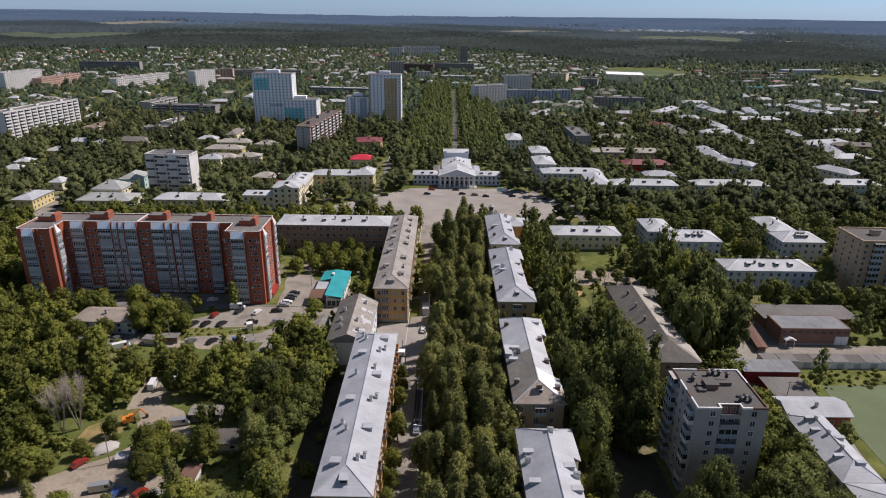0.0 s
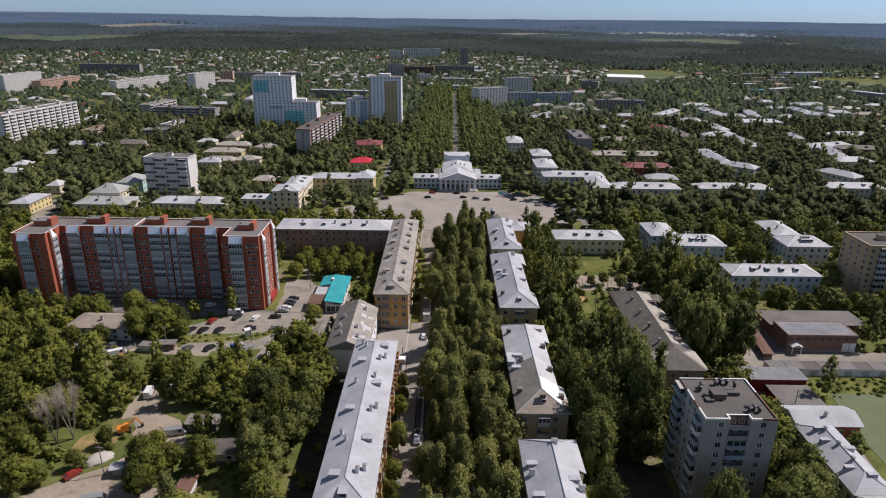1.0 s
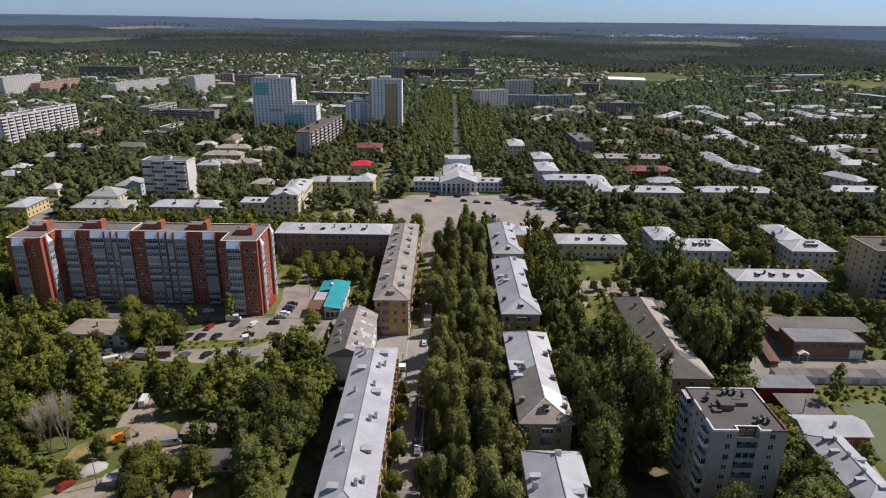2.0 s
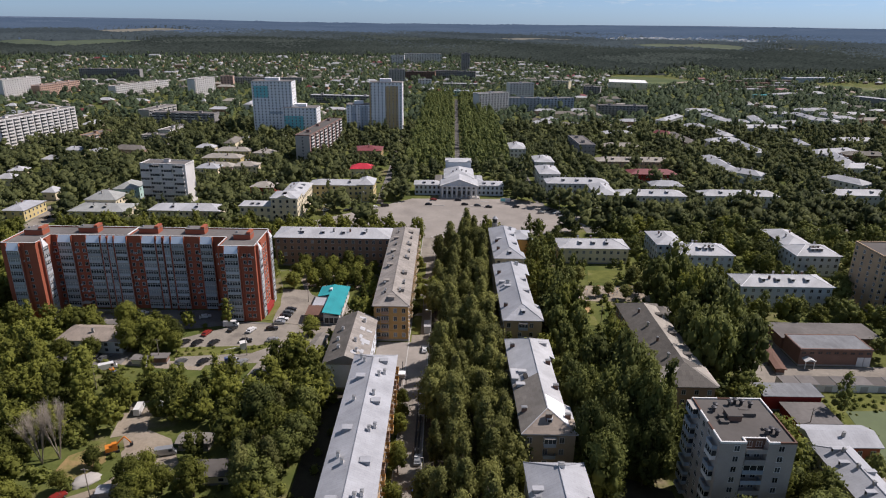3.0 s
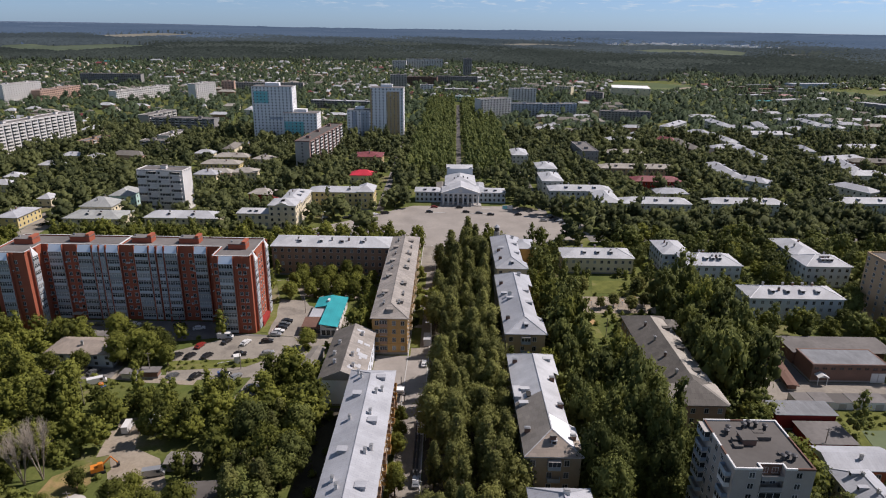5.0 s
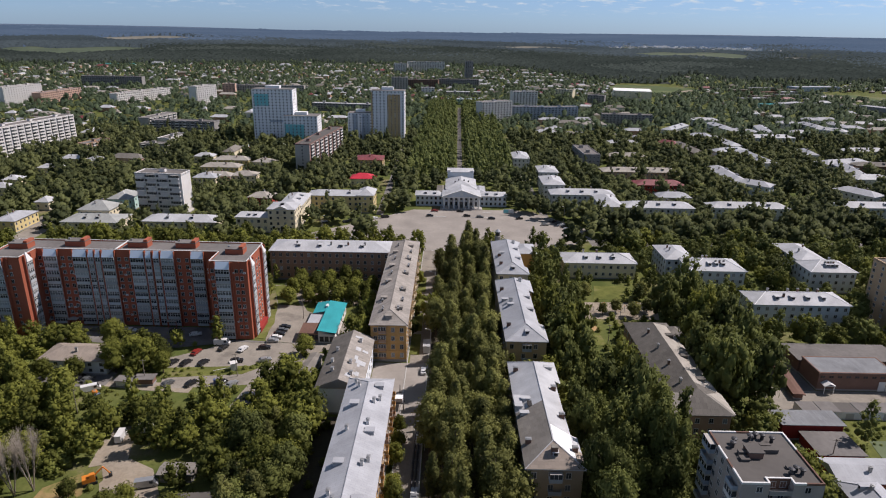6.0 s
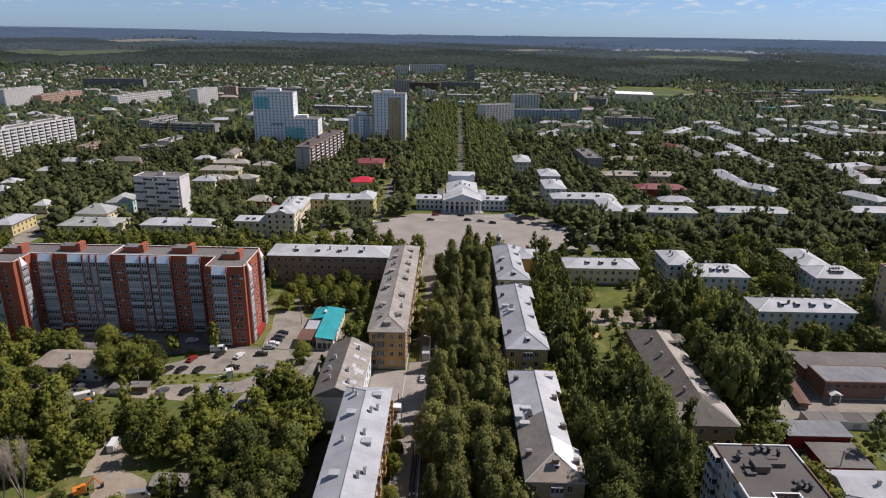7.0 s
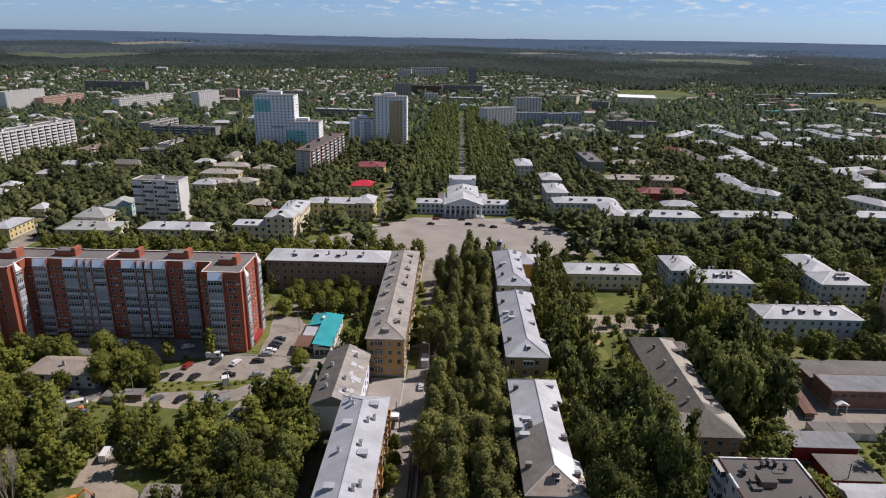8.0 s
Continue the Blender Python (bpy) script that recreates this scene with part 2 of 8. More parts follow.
SHEET_PALE = sheeted("pale_grey_roof_sheets", (0.325, 0.335, 0.325), 0.8, 0, (2.2, 0.75), 0.07, 0.22, None, 0.15)
SLATE_BLACK = sheeted("blackish_fibre_cement_roof", (0.135, 0.125, 0.113), 0.9, 0, (1.1, 1.6), 0.14, 0.3, (0.10, 0.09, 0.08), 0.15)
SLATE_WARM = sheeted("pale_brown_roof_sheets", (0.30, 0.255, 0.215), 0.9, 0, (1.6, .7), 0.10, 0.25, (0.24, 0.20, 0.17), 0.15)
SLATE_DARK = sheeted("dark_fibre_cement_roof", (0.20, 0.185, 0.165), 0.9, 0, (1.1, 1.6), 0.12, 0.25, (0.15, 0.135, 0.12), 0.15)
BITUMEN = surface("bitumen_felt", (0.10, 0.092, 0.086), 0.9, 0, 0.15, 0.8, 0.2, 0.2)
BITUMEN_LIGHT = surface("grey_roof_felt", (0.150, 0.140, 0.134), 0.9, 0, 0.28, 0.8, 0.34, 0.2)
RED_ROOF = sheeted("crimson_roof_sheets", (0.55, 0.035, 0.06), 0.5, 0, (1.2, 0.4), 0.08, 0.2)
MAROON_ROOF = sheeted("maroon_roof_sheets", (0.20, 0.055, 0.06), 0.6, 0, (1.2, 0.4), 0.1, 0.25)
TEAL_ROOF = sheeted("turquoise_roof_sheets", (0.03, 0.29, 0.32), 0.5, 0, (6, 0.8), 0.05, 0.25)
RUST_ROOF = surface("rusty_red_roof", (0.14, 0.078, 0.058), 0.8, 0, 0.2, 1.0, 0.2)
RED_PAINT = surface("red_painted_wall", (0.26, 0.03, 0.025), 0.8, 0, 0.12, 1.2, 0.15)
FRAME = surface("window_frame_paint", (0.44, 0.43, 0.42), 0.6, 0, .1, 2, .1, 0, .3, .25)
TRIM = surface("white_trim", (0.62, 0.62, 0.61), 0.6)
# the sky's reflection is painted into this pale blue
CANOPY = surface("sky_tinted_canopy_glazing", (0.62, 0.72, 0.84), 0.25, 0, 0.03, 0.5, 0.03, 0, 0.5)
SPANDREL = surface("grey_blue_balcony_panel", (0.37, 0.395, 0.42), 0.6, 0, 0.12, 0.7, 0.1, 0, 0.3, 0.25)
BALCONY_BLUE = surface("blue_grey_balcony", (0.27, 0.32, 0.38), 0.7, 0, 0.1, 0.7, 0.1, 0, 0.3, 0.2)
GLASS = surface("window_glass", (0.040, 0.044, 0.050), 0.15, 0, 0.1, 1, 0.1, 0, 0.35, 0.7)
GLASS_PALE = surface("curtained_glass", (0.20, 0.215, 0.225), 0.15, 0, 0.1, 1, 0.1, 0, 0.6, 0.6)
DARK = surface("dark_recess", (0.03, 0.028, 0.027), 0.9)
METAL_DARK = surface("dark_painted_steel", (0.06, 0.06, 0.065), 0.5, 0.4)
METAL_GREY = surface("galvanised_steel", (0.38, 0.38, 0.38), 0.45, 0.6)
WOOD_GREY = surface("grey_weathered_wood", (0.25, 0.22, 0.19), 0.9, 0, 0.2, 2, 0.2)
BARK = surface("bark", (0.11, 0.085, 0.065), 0.95, 0, 0.3, 4, 0.2, 0.5)
DEAD_WOOD = surface("bare_grey_branches", (0.30, 0.26, 0.21), 0.95, 0, 0.2, 4, 0.2)
TYRE = surface("tyre_rubber", (0.02, 0.02, 0.02), 0.9)
LEAF_POPLAR = leafy("poplar_leaves", (0.090, 0.098, 0.036), (0.258, 0.262, 0.084), .35, .06)
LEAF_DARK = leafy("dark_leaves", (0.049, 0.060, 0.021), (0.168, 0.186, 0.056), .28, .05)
LEAF_PARK = leafy("park_leaves", (0.090, 0.116, 0.043), (0.202, 0.230, 0.080), .4, .05)
LEAF_ROUND = leafy("broad_leaves", (0.046, 0.055, 0.016), (0.228, 0.240, 0.052), .32, .05)
LEAF_BUSH = leafy("shrub_leaves", (0.100, 0.118, 0.026), (0.225, 0.245, 0.062))
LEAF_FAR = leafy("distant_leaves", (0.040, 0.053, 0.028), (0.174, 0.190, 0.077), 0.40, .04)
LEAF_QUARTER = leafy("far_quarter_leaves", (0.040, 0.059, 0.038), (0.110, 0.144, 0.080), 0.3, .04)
# some blue of the haze is mixed into the edge and forest greens
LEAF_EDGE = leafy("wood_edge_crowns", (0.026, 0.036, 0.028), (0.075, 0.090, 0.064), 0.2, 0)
# also darkened in colour for the shade crowns cast on each other
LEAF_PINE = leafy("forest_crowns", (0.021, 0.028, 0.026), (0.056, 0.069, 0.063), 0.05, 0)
# blue air haze is put into these two leaf colours
HAZE_LEAF_SKYLINE = leafy("haze_tinted_skyline_crowns", (0.056, 0.088, 0.138), (0.080, 0.115, 0.168), 0.05, 0)
HAZE_LEAF_BEYOND = leafy("haze_tinted_far_crowns", (0.030, 0.042, 0.050), (0.062, 0.080, 0.090), 0.05, 0)

# ---- builders ----
class Shape:
    """Vertices and faces of one mesh, put together from boxes, prisms and faces."""

    def __init__(self):
        self.v, self.f, self.m = [], [], []

    def face(self, pts, mat=0):
        k = len(self.v)
        self.v += [tuple(p) for p in pts]
        self.f.append(tuple(range(k, k + len(pts))))
        self.m.append(mat)
        return self

    def box(self, x0, x1, y0, y1, z0, z1, mat=0, top=None):
        k = len(self.v)
        self.v += [(x0, y0, z0), (x1, y0, z0), (x1, y1, z0), (x0, y1, z0), (x0, y0, z1), (x1, y0, z1), (x1, y1, z1), (x0, y1, z1)]
        for q in ((0, 3, 2, 1), (4, 5, 6, 7), (0, 1, 5, 4), (1, 2, 6, 5), (2, 3, 7, 6), (3, 0, 4, 7)):
            self.f.append(tuple(k + i for i in q))
            self.m.append(mat)
        if top is not None:
            self.m[-5] = top
        return self

    def prism(self, pts, z0, z1, mat=0, top=None):
        """A plan outline (anticlockwise) drawn up from z0 to z1."""
        k, n = len(self.v), len(pts)
        self.v += [(x, y, z0) for x, y in pts] + [(x, y, z1) for x, y in pts]
        self.f.append(tuple(k + n - 1 - i for i in range(n)))
        self.m.append(mat)
        self.f.append(tuple(k + n + i for i in range(n)))
        self.m.append(mat if top is None else top)
        for i in range(n):
            j = (i + 1) % n
            self.f.append((k + i, k + j, k + n + j, k + n + i))
            self.m.append(mat)
        return self

    def tube(self, a, b, r0, r1, sides=6, mat=0):
        a, b = Vector(a), Vector(b)
        d = (b - a).normalized()
        u = d.orthogonal().normalized()
        w = d.cross(u)
        k = len(self.v)
        for p, r in ((a, r0), (b, r1)):
            for i in range(sides):
                t = 2 * math.pi * i / sides
                self.v.append(tuple(p + u * (r * math.cos(t)) + w * (r * math.sin(t))))
        for i in range(sides):
            j = (i + 1) % sides
            self.f.append((k + i, k + j, k + sides + j, k + sides + i))
            self.m.append(mat)
        self.f.append(tuple(k + sides + i for i in range(sides)))
        self.m.append(mat)
        self.f.append(tuple(k + sides - 1 - i for i in range(sides)))
        self.m.append(mat)
        return self

    def solid(self, top, thick, mat=0):
        """A sloping slab: its upper outline, thickened downwards."""
        k, n = len(self.v), len(top)
        self.v += [tuple(p) for p in top] + [(p[0], p[1], p[2] - thick) for p in top]
        self.f.append(tuple(k + i for i in range(n)))
        self.f.append(tuple(k + 2 * n - 1 - i for i in range(n)))
        self.m += [mat, mat]
        for i in range(n):
            j = (i + 1) % n
            self.f.append((k + i, k + n + i, k + n + j, k + j))
            self.m.append(mat)
        return self

    def mesh(self, name, mats, smooth=False):
        me = bpy.data.meshes.new(name)
        me.from_pydata(self.v, [], self.f)
        for m in mats if isinstance(mats, (list, tuple)) else [mats]:
            me.materials.append(m)
        me.polygons.foreach_set("material_index", self.m)
        if smooth:
            me.polygons.foreach_set("use_smooth", [True] * len(self.f))
        me.update()
        return me


def thing(name, m, label, category, group="", kind=""):
    """An empty at a thing's base that carries its parts."""
    ob = new(name)
    ob.empty_display_size = 0.5
    ob.matrix_basis = m
    return tagged(ob, label, category, group, kind)


def part(name, shape, mats, parent=None, label="", at=None, smooth=False):
    """One mesh object under a thing or part; shape is a Shape or a mesh that is shared."""
    me = shape.mesh(name, mats, smooth) if isinstance(shape, Shape) else shape
    ob = new(name, me)
    ob.parent = parent
    if at is not None:
        ob.matrix_basis = at
    if label:
        ob["label"] = label
    return ob


TAKEN = []      # footprints that stay free of trees: x, y, half length, half depth, turn
OPEN = []       # plan outlines that stay free of trees


def taken(x, y, hl, hd, turn, margin=1.5):
    TAKEN.append((x, y, hl + margin, hd + margin, radians(turn)))


SHARED = {}


def window_mesh(w, h, far=False, frame_mat=None, pane_mat=None):
    """A window set on a wall that faces -y: frame, mullion, sill and pane in one small mesh (far), or the frame alone."""
    key = (w, h, far, (frame_mat or FRAME).name, (pane_mat or GLASS).name)
    if key not in SHARED:
        s = Shape()
        a, b, t = w / 2, h / 2, 0.10
        if far:
            s.box(-a, a, -0.05, 0.02, -b, b, 0)
            s.face([(-a + .1, -0.055, -b + .1), (a - .1, -0.055, -b + .1), (a - .1, -0.055, b - .1), (-a + .1, -0.055, b - .1)], 1)
        else:
            s.box(-a, a, -0.08, 0.02, b - t, b).box(-a - .08, a + .08, -0.16, 0.02, -b - .03, -b + t * .6)
            s.box(-a, -a + t, -0.08, 0.02, -b + t * .6, b - t).box(a - t, a, -0.08, 0.02, -b + t * .6, b - t)
            s.box(-.04, .04, -0.07, 0.02, -b + t * .6, b - t)
            s.face([(-a + t, -0.02, -b + t * .6), (a - t, -0.02, -b + t * .6), (a - t, -0.02, b - t), (-a + t, -0.02, b - t)], 1)
        SHARED[key] = s.mesh("window", [frame_mat or FRAME, pane_mat or GLASS])
    return SHARED[key]




def side_frame(side, L, D):
    """The pose of a wall's middle foot, its outside towards the pose's -y, and the wall's length."""
    if side == "f":
        return pose(0, -D / 2, 0), L
    if side == "b":
        return pose(0, D / 2, 0, 0, 0, 180), L
    if side == "r":
        return pose(L / 2, 0, 0, 0, 0, 90), D
    return pose(-L / 2, 0, 0, 0, 0, -90), D


def window_row(parent, side, L, D, floors, z0, storey, w, h, gap, far=True, inset=1.6, frame_mat=None, rng=random.Random(3), skip=None):
    """Windows at even steps along one wall of a house, storey by storey."""
    m, length = side_frame(side, L, D)
    n = max(1, int((length - 2 * inset) / gap) + 1)
    step = 0 if n == 1 else (length - 2 * inset) / (n - 1)
    for k in range(floors):
        for i in range(n):
            x = 0 if n == 1 else -length / 2 + inset + i * step
            if skip and skip(x, k):
                continue
            me = window_mesh(w, h, far, frame_mat, GLASS_PALE if rng.random() < 0.22 else GLASS)
            part("window", me, None, parent, at=m @ pose(x, 0, z0 + (k + 0.5) * storey))


def hip_roof(L, D, z, rise, over=0.6, hip=1.0, thick=0.22):
    """A roof over an L by D plan, its ridge along x, in one piece; hip: how far its ends slope (0: a gable)."""
    s = Shape()
    a, b = L / 2 + over, D / 2 + over
    r = max(a - b * hip, 0.3) if hip else a
    s.v += [(-a, -b, z), (a, -b, z), (a, b, z), (-a, b, z), (-r, 0, z + rise), (r, 0, z + rise)]
    s.v += [(x, y, q - thick) for x, y, q in s.v[:4]]
    s.f += [(0, 1, 5, 4), (2, 3, 4, 5), (1, 2, 5), (3, 0, 4), (0, 6, 7, 1), (1, 7, 8, 2), (2, 8, 9, 3), (3, 9, 6, 0), (9, 8, 7, 6)]
    s.m += [0] * 9
    return s


def winged_roof(L, D, z, rise, cut, wing, over=0.6, run=0.85, thick=0.22):
    """A hip roof over a bar whose -y side steps back by cut between two end wings, in one piece."""
    a, b = L / 2 + over, D / 2 + over
    r, c, w = a - b * run, b - cut, wing + over
    zc = z + rise * cut / b
    rim = [(-a, -b, z), (-a + w, -b, z), (-a + w, -c, zc), (a - w, -c, zc), (a - w, -b, z), (a, -b, z), (a, b, z), (-a, b, z)]
    s = Shape()
    s.v += rim + [(x, y, q - thick) for x, y, q in rim] + [(-r, 0, z + rise), (r, 0, z + rise)]
    s.f += [(0, 1, 2, 3, 4, 5, 17, 16), (6, 7, 16, 17), (5, 6, 17), (7, 0, 16)]
    s.f += [(i, i + 8, (i + 1) % 8 + 8, (i + 1) % 8) for i in range(8)]
    s.m += [0] * len(s.f)
    return s


def lattice(xs, zs, solid, y0, y1, mat):
    """One piece with openings: the cells of a grid for which solid(i, j) holds, from y0 to y1; mat(j): the slot of a row."""
    s = Shape()
    n = len(zs)
    s.v += [(x, y, z) for y in (y0, y1) for x in xs for z in zs]
    k = len(xs) * n
    ok = lambda i, j: 0 <= i < len(xs) - 1 and 0 <= j < n - 1 and solid(i, j)
    for i in range(len(xs) - 1):
        for j in range(n - 1):
            if not ok(i, j):
                continue
            p, q, t, u = i * n + j, (i + 1) * n + j, (i + 1) * n + j + 1, i * n + j + 1
            faces = [(p, q, t, u), (u + k, t + k, q + k, p + k)]
            for di, dj, e in ((-1, 0, (p, u)), (1, 0, (t, q)), (0, -1, (q, p)), (0, 1, (u, t))):
                if not ok(i + di, j + dj):
                    faces.append((e[0], e[1], e[1] + k, e[0] + k))
            s.f += faces
            s.m += [mat(j)] * len(faces)
    return s


def ridge_caps(parent, L, D, z, rise, mat, over=0.6, run=1.0, shift=0.0):
    """Folded metal caps along the ridge and the four hips, each a part."""
    a, b = L / 2 + over, D / 2 + over
    r = a - b * run
    p, q = (-r, 0, z + rise + .03), (r, 0, z + rise + .03)
    for c, t in (((-a, -b, z), p), ((-a, b, z), p), ((a, -b, z), q), ((a, b, z), q), (p, q)):
        part("ridge_cap", Shape().tube(c, t, .13, .13, 5), [mat], parent, at=pose(0, shift, 0))


def on_roof(L, D, z, rise, x, y, over=0.6, hip=1.0):
    a, b = L / 2 + over, D / 2 + over
    t = 1 - abs(y) / b
    if hip:
        t = min(t, (a - abs(x)) / (b * hip))
    return z + rise * t


def dormer(parent, x, y, z, turn, w=1.6, cover=None):
    """A small roof hatch with a dark louvred front and a flat sheet cover; its front looks to -y before the turn."""
    s = Shape()
    s.box(-w / 2, w / 2, -0.9, 1.3, -0.5, 0.85, 0)
    s.box(-w / 2 - .15, w / 2 + .15, -1.1, 1.4, 0.85, 0.97, 0)
    s.box(-w / 2 + .18, w / 2 - .18, -0.93, -0.9, 0.05, 0.72, 1)
    part("dormer", s, [cover or ZINC, DARK], parent, at=pose(x, y, z, 0, 0, turn))


def chimney(parent, x, y, z, mat, w=0.75, d=0.55, h=1.3):
    s = Shape()
    s.box(-w / 2, w / 2, -d / 2, d / 2, -0.7, h, 0).box(-w / 2 - .1, w / 2 + .1, -d / 2 - .1, d / 2 + .1, h, h + .14, 1)
    s.box(-w / 2 + .1, w / 2 - .1, -d / 2 + .1, d / 2 - .1, h + .14, h + .3, 1)
    part("chimney", s, [mat, METAL_GREY], parent, at=pose(x, y, z))


def house(name, label, x, y, L, D, turn, eave, floors, roof="hip", wall=None, cover=None, rise=2.6, sides="f", gap=3.2, far=True,
          win=(1.3, 1.5), stacks=2, hatches=0, category="house", group="", plinth=0.6, band=None, seed=1, margin=1.5, base=0.0, parapet=0.55):
    """A house over an L by D plan centred at x, y; its front looks to -y before the turn."""
    rng = random.Random(seed * 7 + int(abs(x) * 3 + abs(y)))
    ob = thing(name, pose(x, y, base, 0, 0, turn), label, category, group)
    taken(x, y, L / 2, D / 2, turn, margin)
    wall, cover = wall or CREAM, cover or ZINC
    edge = TRIM if wall in (CREAM, YELLOW, WHITE, BLUE_WHITE) else wall
    part("wall", Shape().box(-L / 2, L / 2, -D / 2, D / 2, plinth, eave - 0.35), [wall], ob)
    part("plinth", Shape().box(-L / 2 - .08, L / 2 + .08, -D / 2 - .08, D / 2 + .08, -0.5, plinth), [CONCRETE_DARK], ob)
    part("cornice", Shape().box(-L / 2 - .25, L / 2 + .25, -D / 2 - .25, D / 2 + .25, eave - 0.35, eave - 0.12), [edge], ob)
    if band:
        part("string_course", Shape().box(-L / 2 - .1, L / 2 + .1, -D / 2 - .1, D / 2 + .1, band, band + .25), [edge], ob)
    if roof == "none":
        pass
    elif roof == "flat":
        o = .1 if parapet > .1 else .5
        part("roof", Shape().box(-L / 2 - o, L / 2 + o, -D / 2 - o, D / 2 + o, eave - .12, eave + .06, 0), [cover], ob)
        r, t = Shape(), 0.3
        for q in ((-L / 2 - .12, L / 2 + .12, -D / 2 - .12, -D / 2 + t), (-L / 2 - .12, L / 2 + .12, D / 2 - t, D / 2 + .12),
                  (-L / 2 - .12, -L / 2 + t, -D / 2 + t, D / 2 - t), (L / 2 - t, L / 2 + .12, -D / 2 + t, D / 2 - t)):
            r.box(*q, eave + .06, eave + parapet)
        if parapet > .1:
            part("parapet", r, [wall], ob)
        for i in range(stacks):
            px = (i + 0.5) / stacks * L - L / 2
            h = Shape().box(-1.6, 1.6, -1.3, 1.3, eave, eave + 2.0, 0).box(-1.8, 1.8, -1.5, 1.5, eave + 2.0, eave + 2.2, 1)
            part("stair_head", h, [wall, cover], ob, at=pose(px, rng.uniform(-.1, .2) * D, 0))
    else:
        hip = 1.0 if roof == "hip" else 0.0
        if L < D:
            rs = hip_roof(D, L, eave - .1, rise, hip=hip)
            part("roof", rs, [cover], ob, at=pose(0, 0, 0, 0, 0, 90))
        else:
            part("roof", hip_roof(L, D, eave - .1, rise, hip=hip), [cover], ob)
            if hip and not far and group != "houses along the boulevard":
                ridge_caps(ob, L, D, eave - .1, rise, PANEL_WHITE if wall is BLUE_WHITE else cover)
            if not hip:
                g = Shape()
                for sx in (-L / 2, L / 2 - .3):
                    k = len(g.v)
                    g.v += [(sx, -D / 2, eave - .3), (sx, D / 2, eave - .3), (sx, 0, eave + rise - .5), (sx + .3, -D / 2, eave - .3), (sx + .3, D / 2, eave - .3), (sx + .3, 0, eave + rise - .5)]
                    g.f += [(k, k + 2, k + 1), (k + 3, k + 4, k + 5), (k, k + 3, k + 5, k + 2), (k + 1, k + 2, k + 5, k + 4)]
                    g.m += [0] * 4
                part("gable", g, [wall], ob)
        if L >= D:
            for i in range(stacks):
                px = ((i + 0.5) / stacks - 0.5) * (L - D * hip)
                py = rng.choice((-1, 1)) * D * 0.2
                chimney(ob, px, py, on_roof(L, D, eave - .1, rise, px, py, hip=hip), BROWN_BRICK if i % 2 else CONCRETE)
            for i in range(hatches):
                px = ((i + 0.5) / hatches - 0.5) * (L - D * hip)
                py = -D * 0.26
                dormer(ob, px, py, on_roof(L, D, eave - .1, rise, px, py, hip=hip), 0, 1.5, cover)
    storey = (eave - plinth - 0.6) / floors
    for side in sides:
        window_row(ob, side, L, D, floors, plinth + .1, storey, win[0], min(win[1], storey * .62), gap, far, rng=rng)
    return ob


def edge_house(name, label, ax, ay, L, D, turn, *rest, **more):
    """A house by the left end of its front wall instead of its middle."""
    c, s = math.cos(radians(turn)), math.sin(radians(turn))
    return house(name, label, ax + c * L / 2 - s * D / 2, ay + s * L / 2 + c * D / 2, L, D, turn, *rest, **more)


def rise_at(x, y):
    """The height of the land: level in the town, then wooded slopes up to the skyline."""
    d = np.hypot(x, y)
    t = np.clip((d - 1500.0) / 3400.0, 0, 1.2)
    return 82.0 * t + 4.0 * np.sin(x / 700.0 + y / 900.0) * np.clip(t * 3, 0, 1)


def wood_edge(deg):
    """How far from the start the woods begin, by bearing."""
    return np.interp(deg, [-45, -30, -20, -5, 5, 11, 14, 17, 20, 23, 27, 32, 45], [1960, 1950, 1910, 1930, 1840, 1640, 1570, 1580, 1780, 1670, 1690, 1800, 1850])


# ---- the land ----
def land():
    """One sheet from the camera to the skyline, finer near by."""
    rows = np.concatenate([np.linspace(-400, 1200, 17), np.linspace(1240, 5200, 80)])
    verts, faces = [], []
    cols = np.linspace(-1, 1, 81)
    for y in rows:
        half = 700 + max(y, 0) * 0.85
        for c in cols:
            x = c * half
            verts.append((x, y, float(rise_at(x, y)) if y > 0 else 0.0))
    n = len(cols)
    for j in range(len(rows) - 1):
        for i in range(n - 1):
            faces.append((j * n + i, j * n + i + 1, (j + 1) * n + i + 1, (j + 1) * n + i))
    me = bpy.data.meshes.new("ground")
    me.from_pydata(verts, [], faces)
    me.materials.append(GRASS)
    for m in (FOREST_FLOOR, HAZE_FLOOR_BEYOND, HAZE_FLOOR_SKYLINE):
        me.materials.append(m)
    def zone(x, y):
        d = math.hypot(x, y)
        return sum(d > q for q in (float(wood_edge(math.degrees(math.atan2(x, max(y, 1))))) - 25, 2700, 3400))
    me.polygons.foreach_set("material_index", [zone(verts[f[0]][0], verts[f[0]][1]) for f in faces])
    me.polygons.foreach_set("use_smooth", [True] * len(faces))
    me.update()
    tagged(new("ground", me), "grassy town ground rising to wooded hills", "ground", kind="structure")


def slab(name, outline, z, mat, label, category, clear=True, thick=0.3, kind="structure"):
    """A flat piece of ground cover with an upstanding edge, in plan outline (anticlockwise)."""
    a = sum(p[0] * q[1] - q[0] * p[1] for p, q in zip(outline, outline[1:] + outline[:1]))
    pts = outline if a > 0 else outline[::-1]
    ob = new(name, Shape().prism(pts, z - thick, z).mesh(name, [mat]))
    if clear:
        OPEN.append(pts)
    return tagged(ob, label, category, kind=kind)


